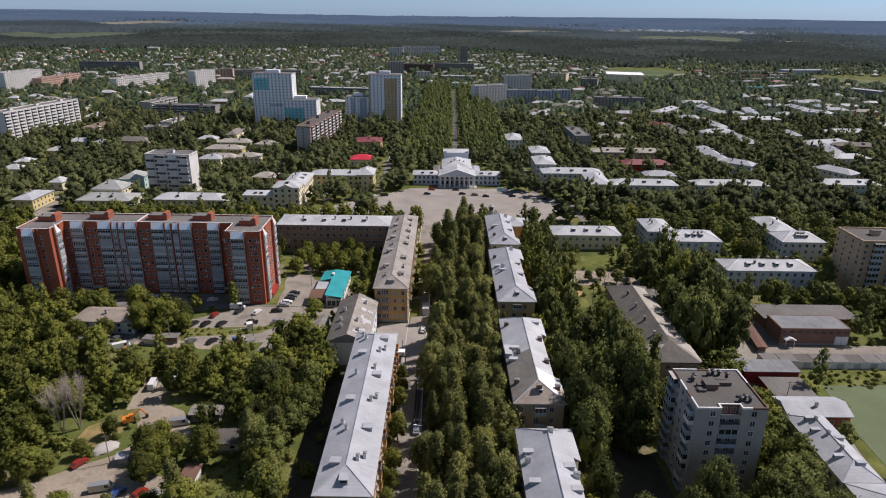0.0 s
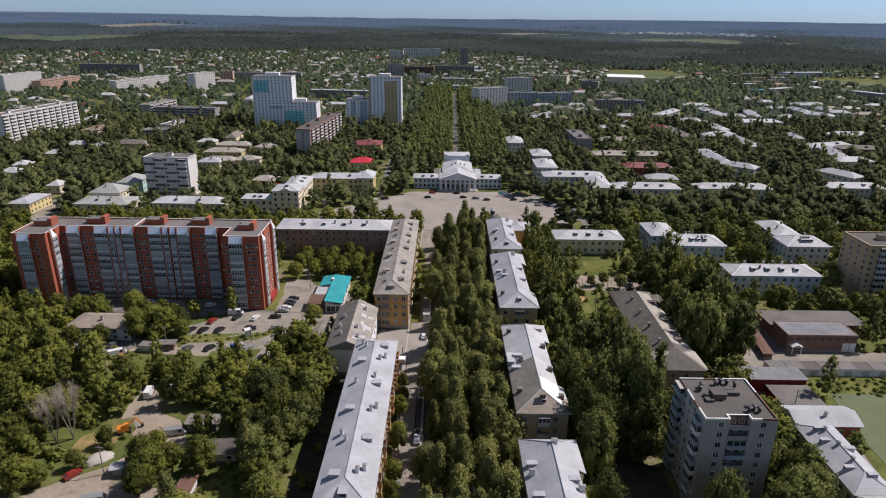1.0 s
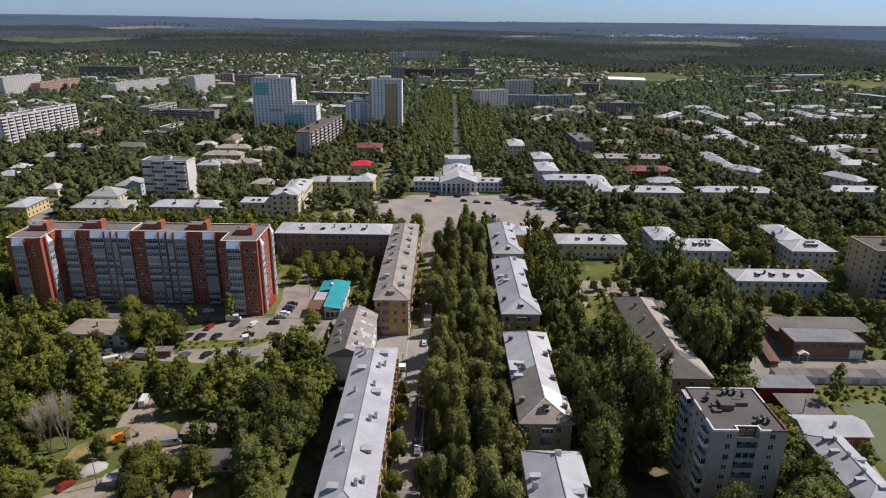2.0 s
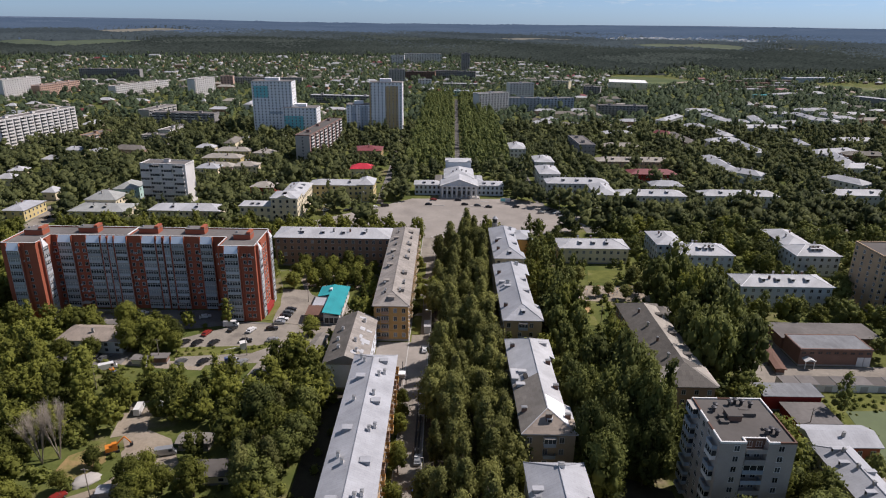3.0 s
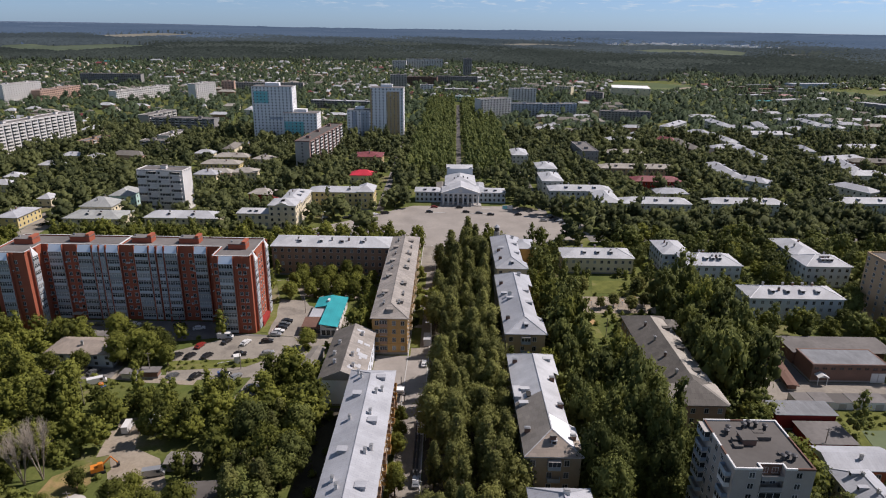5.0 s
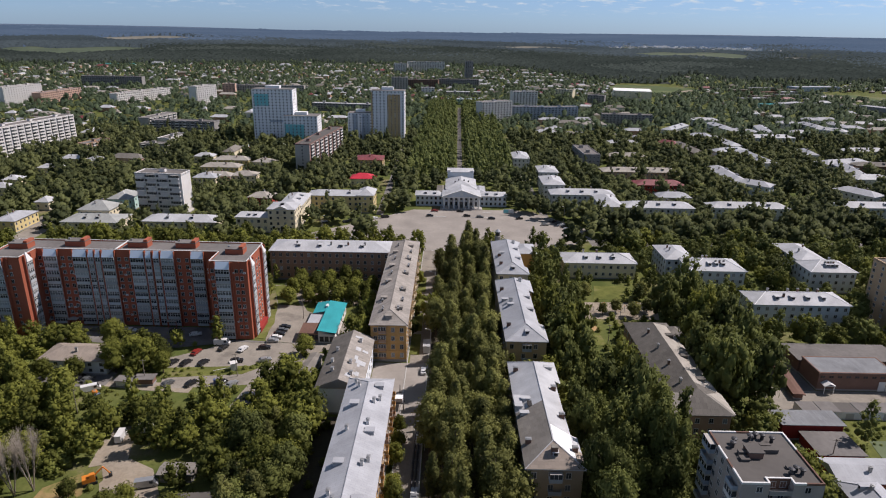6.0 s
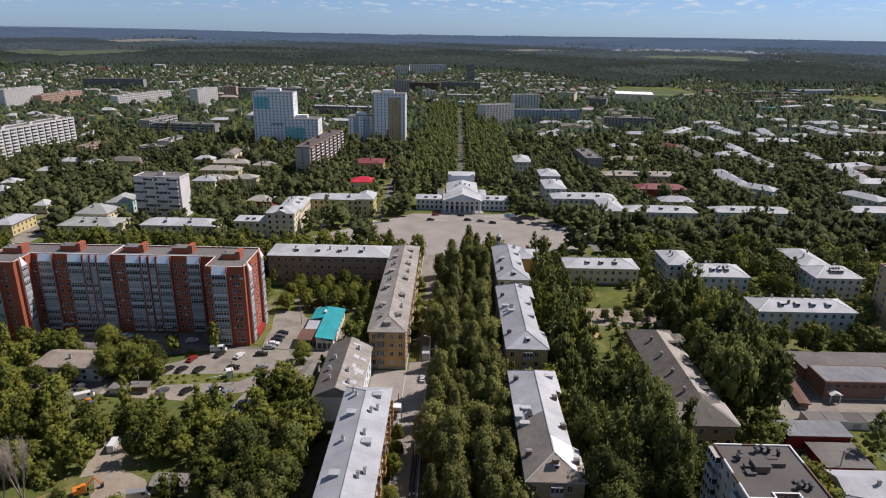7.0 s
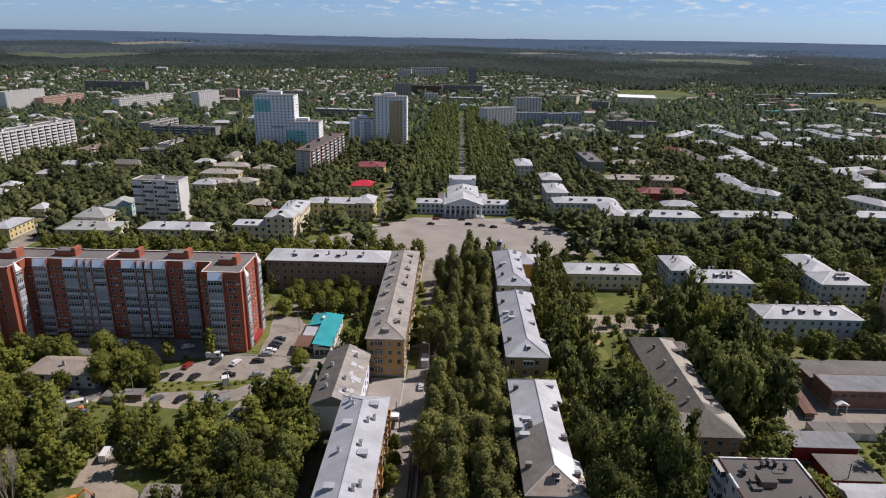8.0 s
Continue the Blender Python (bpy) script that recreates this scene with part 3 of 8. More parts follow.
def strip(name, pts, width, z, mat, label, category, clear=True, kerb=False):
    """A road along a line, as one slab; kerb: raised stone edges."""
    left, right = [], []
    for i, p in enumerate(pts):
        a, b = Vector(pts[max(i - 1, 0)]), Vector(pts[min(i + 1, len(pts) - 1)])
        d = (b - a).normalized()
        nrm = Vector((-d.y, d.x)) * width / 2
        left.append((p[0] + nrm.x, p[1] + nrm.y))
        right.append((p[0] - nrm.x, p[1] - nrm.y))
    ob = slab(name, right + left[::-1], z, mat, label, category, clear)
    if kerb:
        s = Shape()
        for line in (left, right):
            for p, q in zip(line, line[1:]):
                d = (Vector(q) - Vector(p)).normalized()
                nn = Vector((-d.y, d.x)) * 0.15
                s.prism([(p[0] - nn.x, p[1] - nn.y), (q[0] - nn.x, q[1] - nn.y), (q[0] + nn.x, q[1] + nn.y), (p[0] + nn.x, p[1] + nn.y)][::1], z - .2, z + .14)
        part("kerb", s, [KERB], ob)
    return ob


land()

# ---- streets, squares and lawns ----
slab("square", [(-80, 358), (-39, 397), (-32, 404), (-22, 414), (40, 416), (53, 413), (84, 374), (80, 358), (74, 352), (52, 338), (-14, 334), (-60, 342)], 0.08, PAVING,
     "wide pale grey asphalt town square", "square")
strip("road_boulevard", [(-9.3, 40), (-9.3, 200), (-8.3, 335)], 7.2, 0.05, ASPHALT, "patched grey boulevard side street", "road", kerb=True)
slab("pavement_forecourt", [(-24, 183), (-5.9, 183), (-5.9, 216), (-24, 216)], 0.07, PAVING, "pale concrete forecourt between two houses", "pavement")
slab("verge_west", [(-14.6, 60), (-13.9, 60), (-13.9, 183), (-14.6, 183)], 0.1, LAWN, "narrow grass verge under house walls", "lawn", clear=False)
slab("verge_north", [(-13.0, 216), (-12.0, 216), (-12.0, 300), (-13.0, 300)], 0.1, LAWN, "grass verge under house walls", "lawn", clear=False)
for y0, y1 in ((222, 238), (241, 257), (260, 276), (279, 296)):
    slab("verge_boulevard", [(-12.4, y0), (-8.9, y0), (-8.9, y1), (-12.4, y1)], 0.2, LAWN, "bright green lawn plot between house and trees", "lawn", clear=False)
# the trees' shade is put into this dark ground colour
slab("alley_ground", [(-5.4, 40), (18.4, 40), (18.4, 332), (-5.4, 332)], 0.035, SHADED_SOIL, "trodden earth darkened for shade under the boulevard trees", "ground strip", clear=False)
strip("road_cross_west", [(-420, 326), (-75, 340)], 9, 0.05, ASPHALT_DARK, "tree-lined grey asphalt street", "road", kerb=True)
strip("road_cross_east", [(78, 352), (180, 356), (460, 362)], 11, 0.05, ASPHALT_DARK, "tree-lined grey asphalt street", "road", kerb=True)
strip("road_west", [(-229, 330), (-228, 346), (-229, 362), (-237, 388)], 13, 0.06, ASPHALT, "grey side street beside a yellow house", "road")
OPEN.append([(-206, 298), (-190, 298), (-217, 352), (-236, 352)])      # the corner of the side street
strip("road_east_avenue", [(62, 360), (60, 420), (58, 700)], 4.5, 0.05, ASPHALT_DARK, "grey street along the park", "road")
strip("road_west_avenue", [(-42, 400), (-44, 700)], 4.5, 0.05, ASPHALT_DARK, "grey street along the park", "road")
# the darker asphalt stands in for tree shadows along the alley
strip("path_park", [(9, 492), (11, 700), (14, 980)], 4.2, 0.05, ASPHALT_DARK, "straight park alley coloured dark for tree shade", "path")
slab("car_park", [(-96, 216), (-77, 229), (-56, 229), (-46, 214), (-57, 203), (-57, 187), (-65, 187), (-63, 200), (-90, 196.5)], 0.06, ASPHALT,
     "sunlit grey asphalt car park", "car park")
slab("yard_red_block", [(-150, 240), (-88, 240.5), (-86, 231), (-70, 230.5), (-56, 229.1), (-77, 229.2), (-96, 224), (-150, 229)], 0.065, ASPHALT_DARK, "dark asphalt yard before the red block", "yard")
slab("verge_car_park", [(-94, 209.5), (-66, 212), (-61, 216), (-60, 213), (-67, 206.5), (-93, 203)], 0.12, LAWN, "grassy strip between parking rows", "lawn")
slab("yard_road", [(-66, 231), (-68.5, 258), (-76, 284), (-69, 284), (-56, 257), (-33, 244), (-31, 231), (-47, 221), (-56, 229.2)], 0.06, ASPHALT,
     "pale asphalt yard road", "road")
slab("verge_red_block", [(-70, 232.5), (-66.8, 232), (-66.5, 246), (-69, 258), (-70, 256)], 0.12, LAWN, "bright green lawn strip beside the red block", "lawn")
slab("verge_yard", [(-69.5, 263), (-60, 262), (-66, 278), (-72, 284), (-76, 283)], 0.12, LAWN, "small green lawn by the yard path", "lawn")
slab("courtyard", [(-72, 268), (-28, 262), (-27, 288), (-72, 288)], 0.05, DIRT, "bare earth courtyard under trees", "yard", clear=False)
strip("track_dirt", [(-91, 176), (-86, 160), (-78, 146), (-83, 136), (-92, 128), (-104, 122), (-130, 116)], 6.2, 0.06, DIRT, "dusty unpaved yard track", "track")
slab("yard_dirt", [(-83, 162), (-75, 158), (-69, 148), (-71, 141), (-80, 141), (-86, 152)], 0.05, DIRT, "dusty bare earth yard", "yard")
slab("verge_track", [(-94, 170), (-88, 170), (-86.5, 160), (-92, 158)], 0.08, DIRT, "trampled earth verge beside the track", "verge", clear=False)
slab("yard_west", [(-100, 128), (-92, 134), (-84, 139), (-82, 133), (-66, 129), (-64, 120), (-100, 118)], 0.055, DIRT, "dusty bare earth parking yard", "yard")
slab("bank_sand", [(-99, 150), (-92, 156), (-88, 148), (-92, 141), (-99, 143)], 0.1, DRY_BANK, "ochre bank of dry earth and weeds", "earth bank")
slab("clearing_west", [(-112, 196), (-98, 196), (-94, 182), (-104, 178), (-112, 184)], 0.06, GRASS, "overgrown grassy clearing between yard trees", "lawn")
slab("clearing_garden", [(-60, 136), (-50, 137), (-47, 126), (-49, 118), (-60, 118)], 0.06, LAWN, "sunny grassy garden clearing", "lawn")
slab("yard_track_west", [(-132, 206), (-108, 206), (-108, 198), (-124, 196), (-132, 200)], 0.06, ASPHALT_DARK, "grey yard beside a low house", "yard")
strip("track_yard_link", [(-108, 200), (-95, 198), (-80, 197)], 5, 0.055, DIRT, "dusty track between yards", "track")
slab("lawn_east", [(64, 275), (78, 275), (82, 290), (67, 290)], 0.06, LAWN, "bright green yard lawn", "lawn")
slab("playground", [(53, 271), (90, 272), (86, 255), (53, 254.5)], 0.06, DIRT, "bare earth playground under old trees", "playground")
slab("sandpit", [(54, 253.5), (58, 253.5), (59.5, 246), (57, 243), (54, 246)], 0.10, SAND, "pale sandy play area with a low edge", "sandpit")
slab("lawn_playground", [(54, 242.5), (59, 242), (60, 232), (55, 232)], 0.06, LAWN, "small green lawn by the playground", "lawn")
slab("road_depot", [(98, 189), (100, 202), (102, 236), (112, 238), (108, 203), (165, 203), (165, 191)], 0.055, ASPHALT, "pale concrete depot road", "road")
slab("yard_depot", [(108.6, 203.2), (120.5, 203.2), (120.5, 226), (113.5, 226)], 0.05, ASPHALT_DARK, "oil-stained asphalt yard beside the depot", "yard")
slab("lawn_court", [(112, 186), (170, 186), (170, 176), (140, 177.5), (118, 174), (112, 176)], 0.06, LAWN, "weedy green lawn beside the sports court", "lawn")
slab("sports_court", [(121.4, 176.2), (117.7, 153), (116.9, 138), (118, 112), (165, 112), (165, 178)], 0.09, COURT, "faded green sports court", "sports court")
slab("verge_court", [(114.8, 151), (118, 174), (121.2, 176), (117.5, 153), (116.7, 138), (117.8, 106), (111, 106), (112.2, 130), (113.6, 143)], 0.07, LAWN, "rough green verge along the court", "lawn")
slab("path_court", [(111.3, 151), (114.6, 151), (113.4, 143), (112, 130), (110.5, 106), (107.5, 106), (108.4, 126)], 0.075, PAVING, "pale concrete path beside the court", "path")
# dark slabs paint in the shade beside the long house and the tower
slab("yard_behind", [(-37.5, 104), (-27.2, 104), (-27.2, 183), (-37.5, 183)], 0.05, SHADED_SOIL, "bare ground coloured dark for shade behind the long house", "yard", clear=False)
slab("yard_tower", [(40, 118), (57, 114), (57, 140), (44, 146), (38, 134)], 0.05, SHADED_SOIL, "bare yard coloured dark for the tower's shade", "yard", clear=False)
slab("meadow_far", [(300, 1215), (365, 1195), (430, 1225), (520, 1345), (480, 1480), (390, 1500), (330, 1400)], 0.3, MEADOW, "bright green meadow at the edge of town", "meadow")
slab("track_meadow", [(455, 1300), (505, 1352), (500, 1362), (440, 1312)], 0.4, DIRT, "pale dusty track across the meadow", "track")
slab("meadow_east", [(700, 1320), (800, 1330), (960, 1280), (900, 1120), (743, 1110), (690, 1200)], 0.3, MEADOW, "tan and green waste ground", "meadow")
slab("bank_waste", [(700, 1300), (735, 1300), (745, 1215), (730, 1140), (715, 1145), (712, 1220)], 0.4, DIRT, "pale earth track on waste ground", "track")
slab("site_sand", [(-215, 630), (-188, 632), (-185, 650), (-212, 650)], 0.1, SAND, "ochre building site ground", "building site")
slab("parking_lot_square", [(-100, 418), (-60, 414), (-56, 440), (-98, 442)], 0.06, DIRT, "earth yard behind the corner house", "yard")


for ix, iy, il in ((-6, 398.5, 11), (21, 398.0, 13), (-9, 409, 6), (25, 409, 6)):
    slab("traffic_island", [(ix - il / 2, iy - .5), (ix + il / 2, iy - .5), (ix + il / 2 - .4, iy + .5), (ix - il / 2 + .4, iy + .5)], 0.24, KERB, "low concrete traffic island on the square", "traffic island", clear=False, thick=.2)
OPEN.append([(-26, 404), (46, 404), (46, 424), (-26, 424)])      # before the palace


def far_field(name, az0, az1, d0, d1, mat, label):
    """A field among the far woods, lying on the slope, by bearing (degrees from +y) and distance."""
    s, n = Shape(), 8
    for i in range(n):
        for j in range(2):
            q = []
            for a, d in ((i, j), (i + 1, j), (i + 1, j + 1), (i, j + 1)):
                u = a / n
                az, dist = radians(az0 + (az1 - az0) * u), (d0 + d1) / 2 + (d1 - d0) * (d - 1) * .55
                x, y = math.sin(az) * dist, math.cos(az) * dist
                q.append((x, y, float(rise_at(x, y)) + .6))
            s.face(q[::-1])
    me = s.mesh(name, [mat])
    tagged(new(name, me), label, "field", kind="structure")


FIELDS = ((-28, -20.3, 3140, 3670), (-34, -23.4, 2310, 2720), (1.2, 12.5, 2880, 3200), (14.2, 24, 2500, 3000), (12.4, 27.2, 3090, 3400), (25, 31.5, 2600, 2820))
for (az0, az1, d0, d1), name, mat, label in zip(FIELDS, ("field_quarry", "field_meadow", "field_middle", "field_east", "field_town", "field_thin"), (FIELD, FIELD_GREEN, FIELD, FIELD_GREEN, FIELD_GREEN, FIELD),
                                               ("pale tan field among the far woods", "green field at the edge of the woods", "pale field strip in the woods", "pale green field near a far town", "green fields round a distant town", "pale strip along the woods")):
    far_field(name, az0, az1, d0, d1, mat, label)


def far_town():
    """Pale specks of a town on the horizon."""
    rng, s = random.Random(4), Shape()
    for _ in range(240):
        az = radians(rng.triangular(12.6, 29, 17))
        d = rng.uniform(3080, 3390)
        x, y = math.sin(az) * d, math.cos(az) * d
        z, w, h = float(rise_at(x, y)), rng.uniform(3, 10), rng.uniform(5, 11)
        s.box(x - w, x + w, y - 6, y + 6, z, z + h, rng.randrange(2))
    tagged(new("far_town", s.mesh("far_town", [CONCRETE_LIGHT, PANEL_WHITE])), "pale specks of a distant town", "town", kind="stuff")


far_town()

# ---- houses along the boulevard ----
def boulevard_house(label, x0, x1, y0, y1, eave, rise, cover, wall, hips=(1, 1), sides="f", end="", hatches=(), stacks=(), far=False, floors=4):
    """A long four-storey house beside the boulevard, its ridge along y."""
    L, D = y1 - y0, x1 - x0
    ob = house("apartment_house", label, (x0 + x1) / 2, (y0 + y1) / 2, L, D, 90, eave, floors, "hip", wall, cover, rise, sides, 3.0, far,
               (1.3, 1.7), 0, 0, "apartment house", "houses along the boulevard", 0.9, eave * 0.28)
    ridge_caps(ob, L, D, eave - .1, rise, cover)
    for px, py in hatches:      # along the house from its near end, and across it
        lx, ly = px - L / 2, -py
        dormer(ob, lx, ly, on_roof(L, D, eave - .1, rise, lx, ly), 0 if ly < 0 else 180, 1.7, cover)
    for px, py in stacks:
        lx, ly = px - L / 2, -py
        chimney(ob, lx, ly, on_roof(L, D, eave - .1, rise, lx, ly), CONCRETE_LIGHT, 1.0, .7, 1.2)
    return ob


def balcony(parent, m, w=3.0, d=1.0, mat=None, glazed=False):
    s = Shape()
    s.box(-w / 2, w / 2, -d, 0, -0.12, 0, 0)
    s.box(-w / 2, w / 2, -d, -d + .06, 0, 1.0, 1).box(-w / 2, -w / 2 + .06, -d + .06, 0, 0, 1.0, 1).box(w / 2 - .06, w / 2, -d + .06, 0, 0, 1.0, 1)
    if glazed:
        s.box(-w / 2 + .05, w / 2 - .05, -d + .1, -.02, 1.0, 2.3, 2).box(-w / 2, w / 2, -d, 0, 2.3, 2.4, 0)
        for i in range(4):
            a = -w / 2 + w * i / 3
            s.box(a - .05, a + .05, -d + .04, -d + .1, 1.0, 2.3, 3)
    key = ("balcony", w, d, (mat or BALCONY_BLUE).name, glazed)
    if key not in SHARED:
        SHARED[key] = s.mesh("balcony", [CONCRETE, mat or BALCONY_BLUE, GLASS, TRIM])
    part("balcony", SHARED[key], None, parent, at=m)


def winged_house(label, x0, x1, y0, y1, eave, rise, cover, wall, cut=2.0, wing=11.5, hatches=(), stacks=()):
    """A four-storey house beside the boulevard whose two ends stand forward of its yard front."""
    L, D, o = y1 - y0, x1 - x0, -cut / 2
    ob = house("apartment_house", label, (x0 + x1 - cut) / 2, (y0 + y1) / 2, L, D - cut, 90, eave, 4, "none", wall, cover, rise, "bl", 3.0, False,
               (1.3, 1.7), 0, 0, "apartment house", "houses along the boulevard", 0.9, eave * 0.28)
    z = eave - .1
    part("roof", winged_roof(L, D, z, rise, cut, wing), [cover], ob, at=pose(0, o, 0))
    ridge_caps(ob, L, D, z, rise, cover, run=.85, shift=o)
    for e in (-1, 1):
        a, b = sorted((e * L / 2, e * (L / 2 - wing)))
        part("end_wing", Shape().box(a, b, -(D - cut) / 2 - cut, -(D - cut) / 2, 0, eave - .2), [wall], ob)
    for px, py in hatches:
        lx, ly = px - L / 2, -py
        dormer(ob, lx, ly + o, on_roof(L, D, z, rise, lx, ly) - .15, (90 if px > L - 7 else -90) if abs(py) < 1 else 0 if ly < 0 else 180, 1.25, cover)
    for px, py, red in stacks:
        lx, ly = px - L / 2, -py
        chimney(ob, lx, ly + o, on_roof(L, D, z, rise, lx, ly), BROWN_BRICK if red else CONCRETE_LIGHT, .9, 1.3, 1.2)
    return ob


nl = boulevard_house("long four-storey ochre house with sheet-metal hip roof", -26.7, -14.7, 109, 181.5, 13.9, 2.9, ZINC, OCHRE, sides="fl",
                     hatches=[(8, -2.8), (21, 3.2), (33, -3.0), (45, 3.0), (57, -2.8), (66, 3.2)],
                     stacks=[(9, 2.2), (10.5, 3.6), (20, -2.0), (23, -3.4), (32.5, 2.6), (34.5, 3.8), (46, -3.0), (48, 2.0), (58, 2.4), (60, 3.8), (66, -2.6), (68.5, -3.8)])
for py in (12, 24, 36, 48, 60, 68):
    for k in range(1, 4):
        balcony(nl, pose(py - 36, -6.0, 1.2 + k * 3.2), 2.8, 1.1, OCHRE if (py + k) % 3 else BROWN_PLASTER)
# the shorter hip at the near end
dormer(nl, -36.2 + 2.6, 0, on_roof(72.5, 12, 13.8, 2.9, -33.6, 0), -90, 1.8, ZINC)

yl = boulevard_house("long four-storey ochre house with weathered sheet roof", -25.3, -13.1, 217, 306, 14.2, 2.9, ZINC_RUSTY, OCHRE, sides="fl",
                     hatches=[(2.8, 0.1)] + [(10 + 8.5 * i, -3.4 if i % 2 else 3.2) for i in range(9)],
                     stacks=())
for i in range(9):
    for dx, side in ((0, 1), (1.7, 1), (.6, -1), (2.2, -1)):
        lx, ly = -37 + 8.8 * i + dx, side * (2.7 + .9 * (i % 2))
        if (i * 2 + side) % 5:
            chimney(yl, lx, ly, on_roof(89, 12.2, 14.1, 2.9, lx, ly), SLATE_BLACK, .8, .6, .75)
for py in range(12, 88, 9):
    for k in range(1, 4):
        balcony(yl, pose(py - 44.5, -6.1, 1.2 + k * 3.3), 2.8, 1.1, CREAM)
for k in range(4):
    balcony(yl, pose(-44.5, 2.2, 1.0 + k * 3.3, 0, 0, -90), 2.6, .5, BROWN_PLASTER, True)
house("apartment_house", "four-storey brown plaster house with pale sheet roof", -52.5, 298.6, 54, 15.5, 0, 14.2, 4, "hip", BROWN_PLASTER, ZINC_BRIGHT, 2.4, "fl", 3.0, False,
      (1.3, 1.7), 5, 4, "apartment house", "houses along the boulevard", 0.9, 4.0)
sh = house("workshop", "pale blue gabled building with patched sheet roof", -30.8, 200, 31, 13, 90, 9.4, 3, "gable", ICE, ZINC_RUSTY, 3.0, "f", 4.0, False,
           (1.4, 1.5), 0, 0, "building")
for px, py in ((-9, -3), (-3, -4), (4, -3.5), (10, 3.2), (-11, 3.0), (-5, 2.0)):
    chimney(sh, px, -py, on_roof(31, 13, 9.3, 3.0, px, py, hip=0), CONCRETE_LIGHT, 1.1, .8, 1.0)

rng_s = random.Random(12)
# a darker sheet covers the whole west slope
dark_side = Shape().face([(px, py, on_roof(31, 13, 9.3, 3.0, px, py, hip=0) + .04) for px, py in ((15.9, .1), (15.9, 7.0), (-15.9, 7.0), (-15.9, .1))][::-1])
part("old_roof_sheet", dark_side, [SLATE_BLACK], sh, "dark roof sheets on one slope").modifiers.new("thick", "SOLIDIFY").thickness = 0.03
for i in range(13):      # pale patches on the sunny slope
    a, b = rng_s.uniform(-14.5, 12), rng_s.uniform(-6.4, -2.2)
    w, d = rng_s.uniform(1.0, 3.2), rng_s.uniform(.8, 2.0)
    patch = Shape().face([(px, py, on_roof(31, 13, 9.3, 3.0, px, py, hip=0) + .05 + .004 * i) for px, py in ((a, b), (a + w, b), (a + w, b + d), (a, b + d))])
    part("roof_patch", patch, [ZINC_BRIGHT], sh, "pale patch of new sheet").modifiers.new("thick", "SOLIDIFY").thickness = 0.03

bx = winged_house("four-storey ochre house with grey sheet hip roof", 21.3, 33.8, 266, 307, 14.6, 3.3, ZINC, CREAM, 1.6, 7,
                  [(2.6, 0.2), (14, 3.4), (26, 3.4), (20, -3.4)], [(8, -4.4, 1), (18, -4.4, 1), (34, 3, 0)])
part("side_wing", Shape().box(-6, 6, -3, 3, 0, 13.9, 0), [OCHRE], bx, at=pose(13.5, -10.2, 0))
part("side_roof", hip_roof(13, 9, 13.9, 1.8), [ZINC], bx, at=pose(13.5, -9.0, 0))
b2 = winged_house("four-storey ochre house with grey sheet hip roof", 20.1, 32.9, 205.5, 257, 14.9, 3.6, ZINC, TAN, 1.9, 11.5,
                  [(2.8, 0.2), (20, 3.4), (31, 3.4), (24, -3.4), (30, -5)], [(9, -5.2, 1), (40, -5.2, 1), (45, 2, 0), (27, -3.0, 0)])
b3 = winged_house("four-storey tan house with half-patched sheet hip roof", 19.5, 32.4, 142.6, 190.8, 14.9, 3.6, ZINC_BRIGHT, DUN, 1.7, 11.5,
                  [(3.0, 0.2), (20, -5.2), (26, -4.2), (43, 4.4)], [(18, 4.2, 1), (31, 4.0, 1), (8, -5.4, 1), (42, -5.2, 1), (5.0, 5.2, 1)])
b4 = winged_house("four-storey tan house with ribbed grey sheet roof", 18.8, 31.5, 84, 131, 14.9, 3.6, ZINC, CREAM, 1.8, 11.5,
                  [(31, 3.4), (24, 3.8), (37, -5.2), (27, -5.0)], [(42, 0.6, 0), (28.5, 4.4, 0), (34, -5.4, 0)])
for hb, end in ((b2, -25.75), (b3, -24.1)):
    for k in range(1, 4):
        balcony(hb, pose(end, -1, 1.2 + k * 3.4, 0, 0, -90), 3.0, 1.1, BALCONY_BLUE, k == 3)
# the old brown sheets left on the near part of that roof
def b3_roof(pts, lift):
    return Shape().face([(px, py - .85, on_roof(48.2, 12.9, 14.8, 3.6, px, py, hip=.85) + lift) for px, py in pts])


for name, pts, lift, mat, label in (("old_roof_sheet", ((-24.7, 7.05), (-18.7, 0.06), (-1.5, 0.06), (-2.5, 7.05)), .05, SLATE_DARK, "dark roof sheets on one slope"),
                                    ("old_roof_sheet", ((-24.7, -7.05), (-18.7, -.06), (-18.7, .06), (-24.7, 7.05)), .05, SLATE_WARM, "pale brown weathered roof sheets"),
                                    ("new_roof_sheet", ((-18.5, -.3), (-22.4, -4.9), (-12.9, -5.2), (-11.9, -.3)), .06, PANEL_WHITE, "bright white new roof sheets"),
                                    ("old_roof_sheet", ((-22.6, -5.1), (-24.5, -7.0), (-18.6, -7.0), (-18.3, -5.3)), .06, SLATE_WARM, "pale brown weathered roof sheets")):
    part(name, b3_roof(pts, lift), [mat], b3, label).modifiers.new("thick", "SOLIDIFY").thickness = 0.04
lantern = Shape().box(-2.6, 2.6, -.7, 1.0, -1.0, 1.3, 0).box(-2.8, 2.8, -.9, 1.2, 1.3, 1.45, 0).box(-2.0, -.4, .98, 1.04, .2, 1.1, 1).box(.4, 2.0, .98, 1.04, .2, 1.1, 1)
part("roof_dormer", lantern, [ZINC_BRIGHT, DARK], b3, "large grey boxed roof dormer", at=pose(1.2, 5.2, 15.0))
part("roof_opening", Shape().box(-1.3, 1.3, -.6, .6, 0, .25), [DARK], b3, "open dark hole in the roof", at=pose(-.8, 2.5, 16.75))
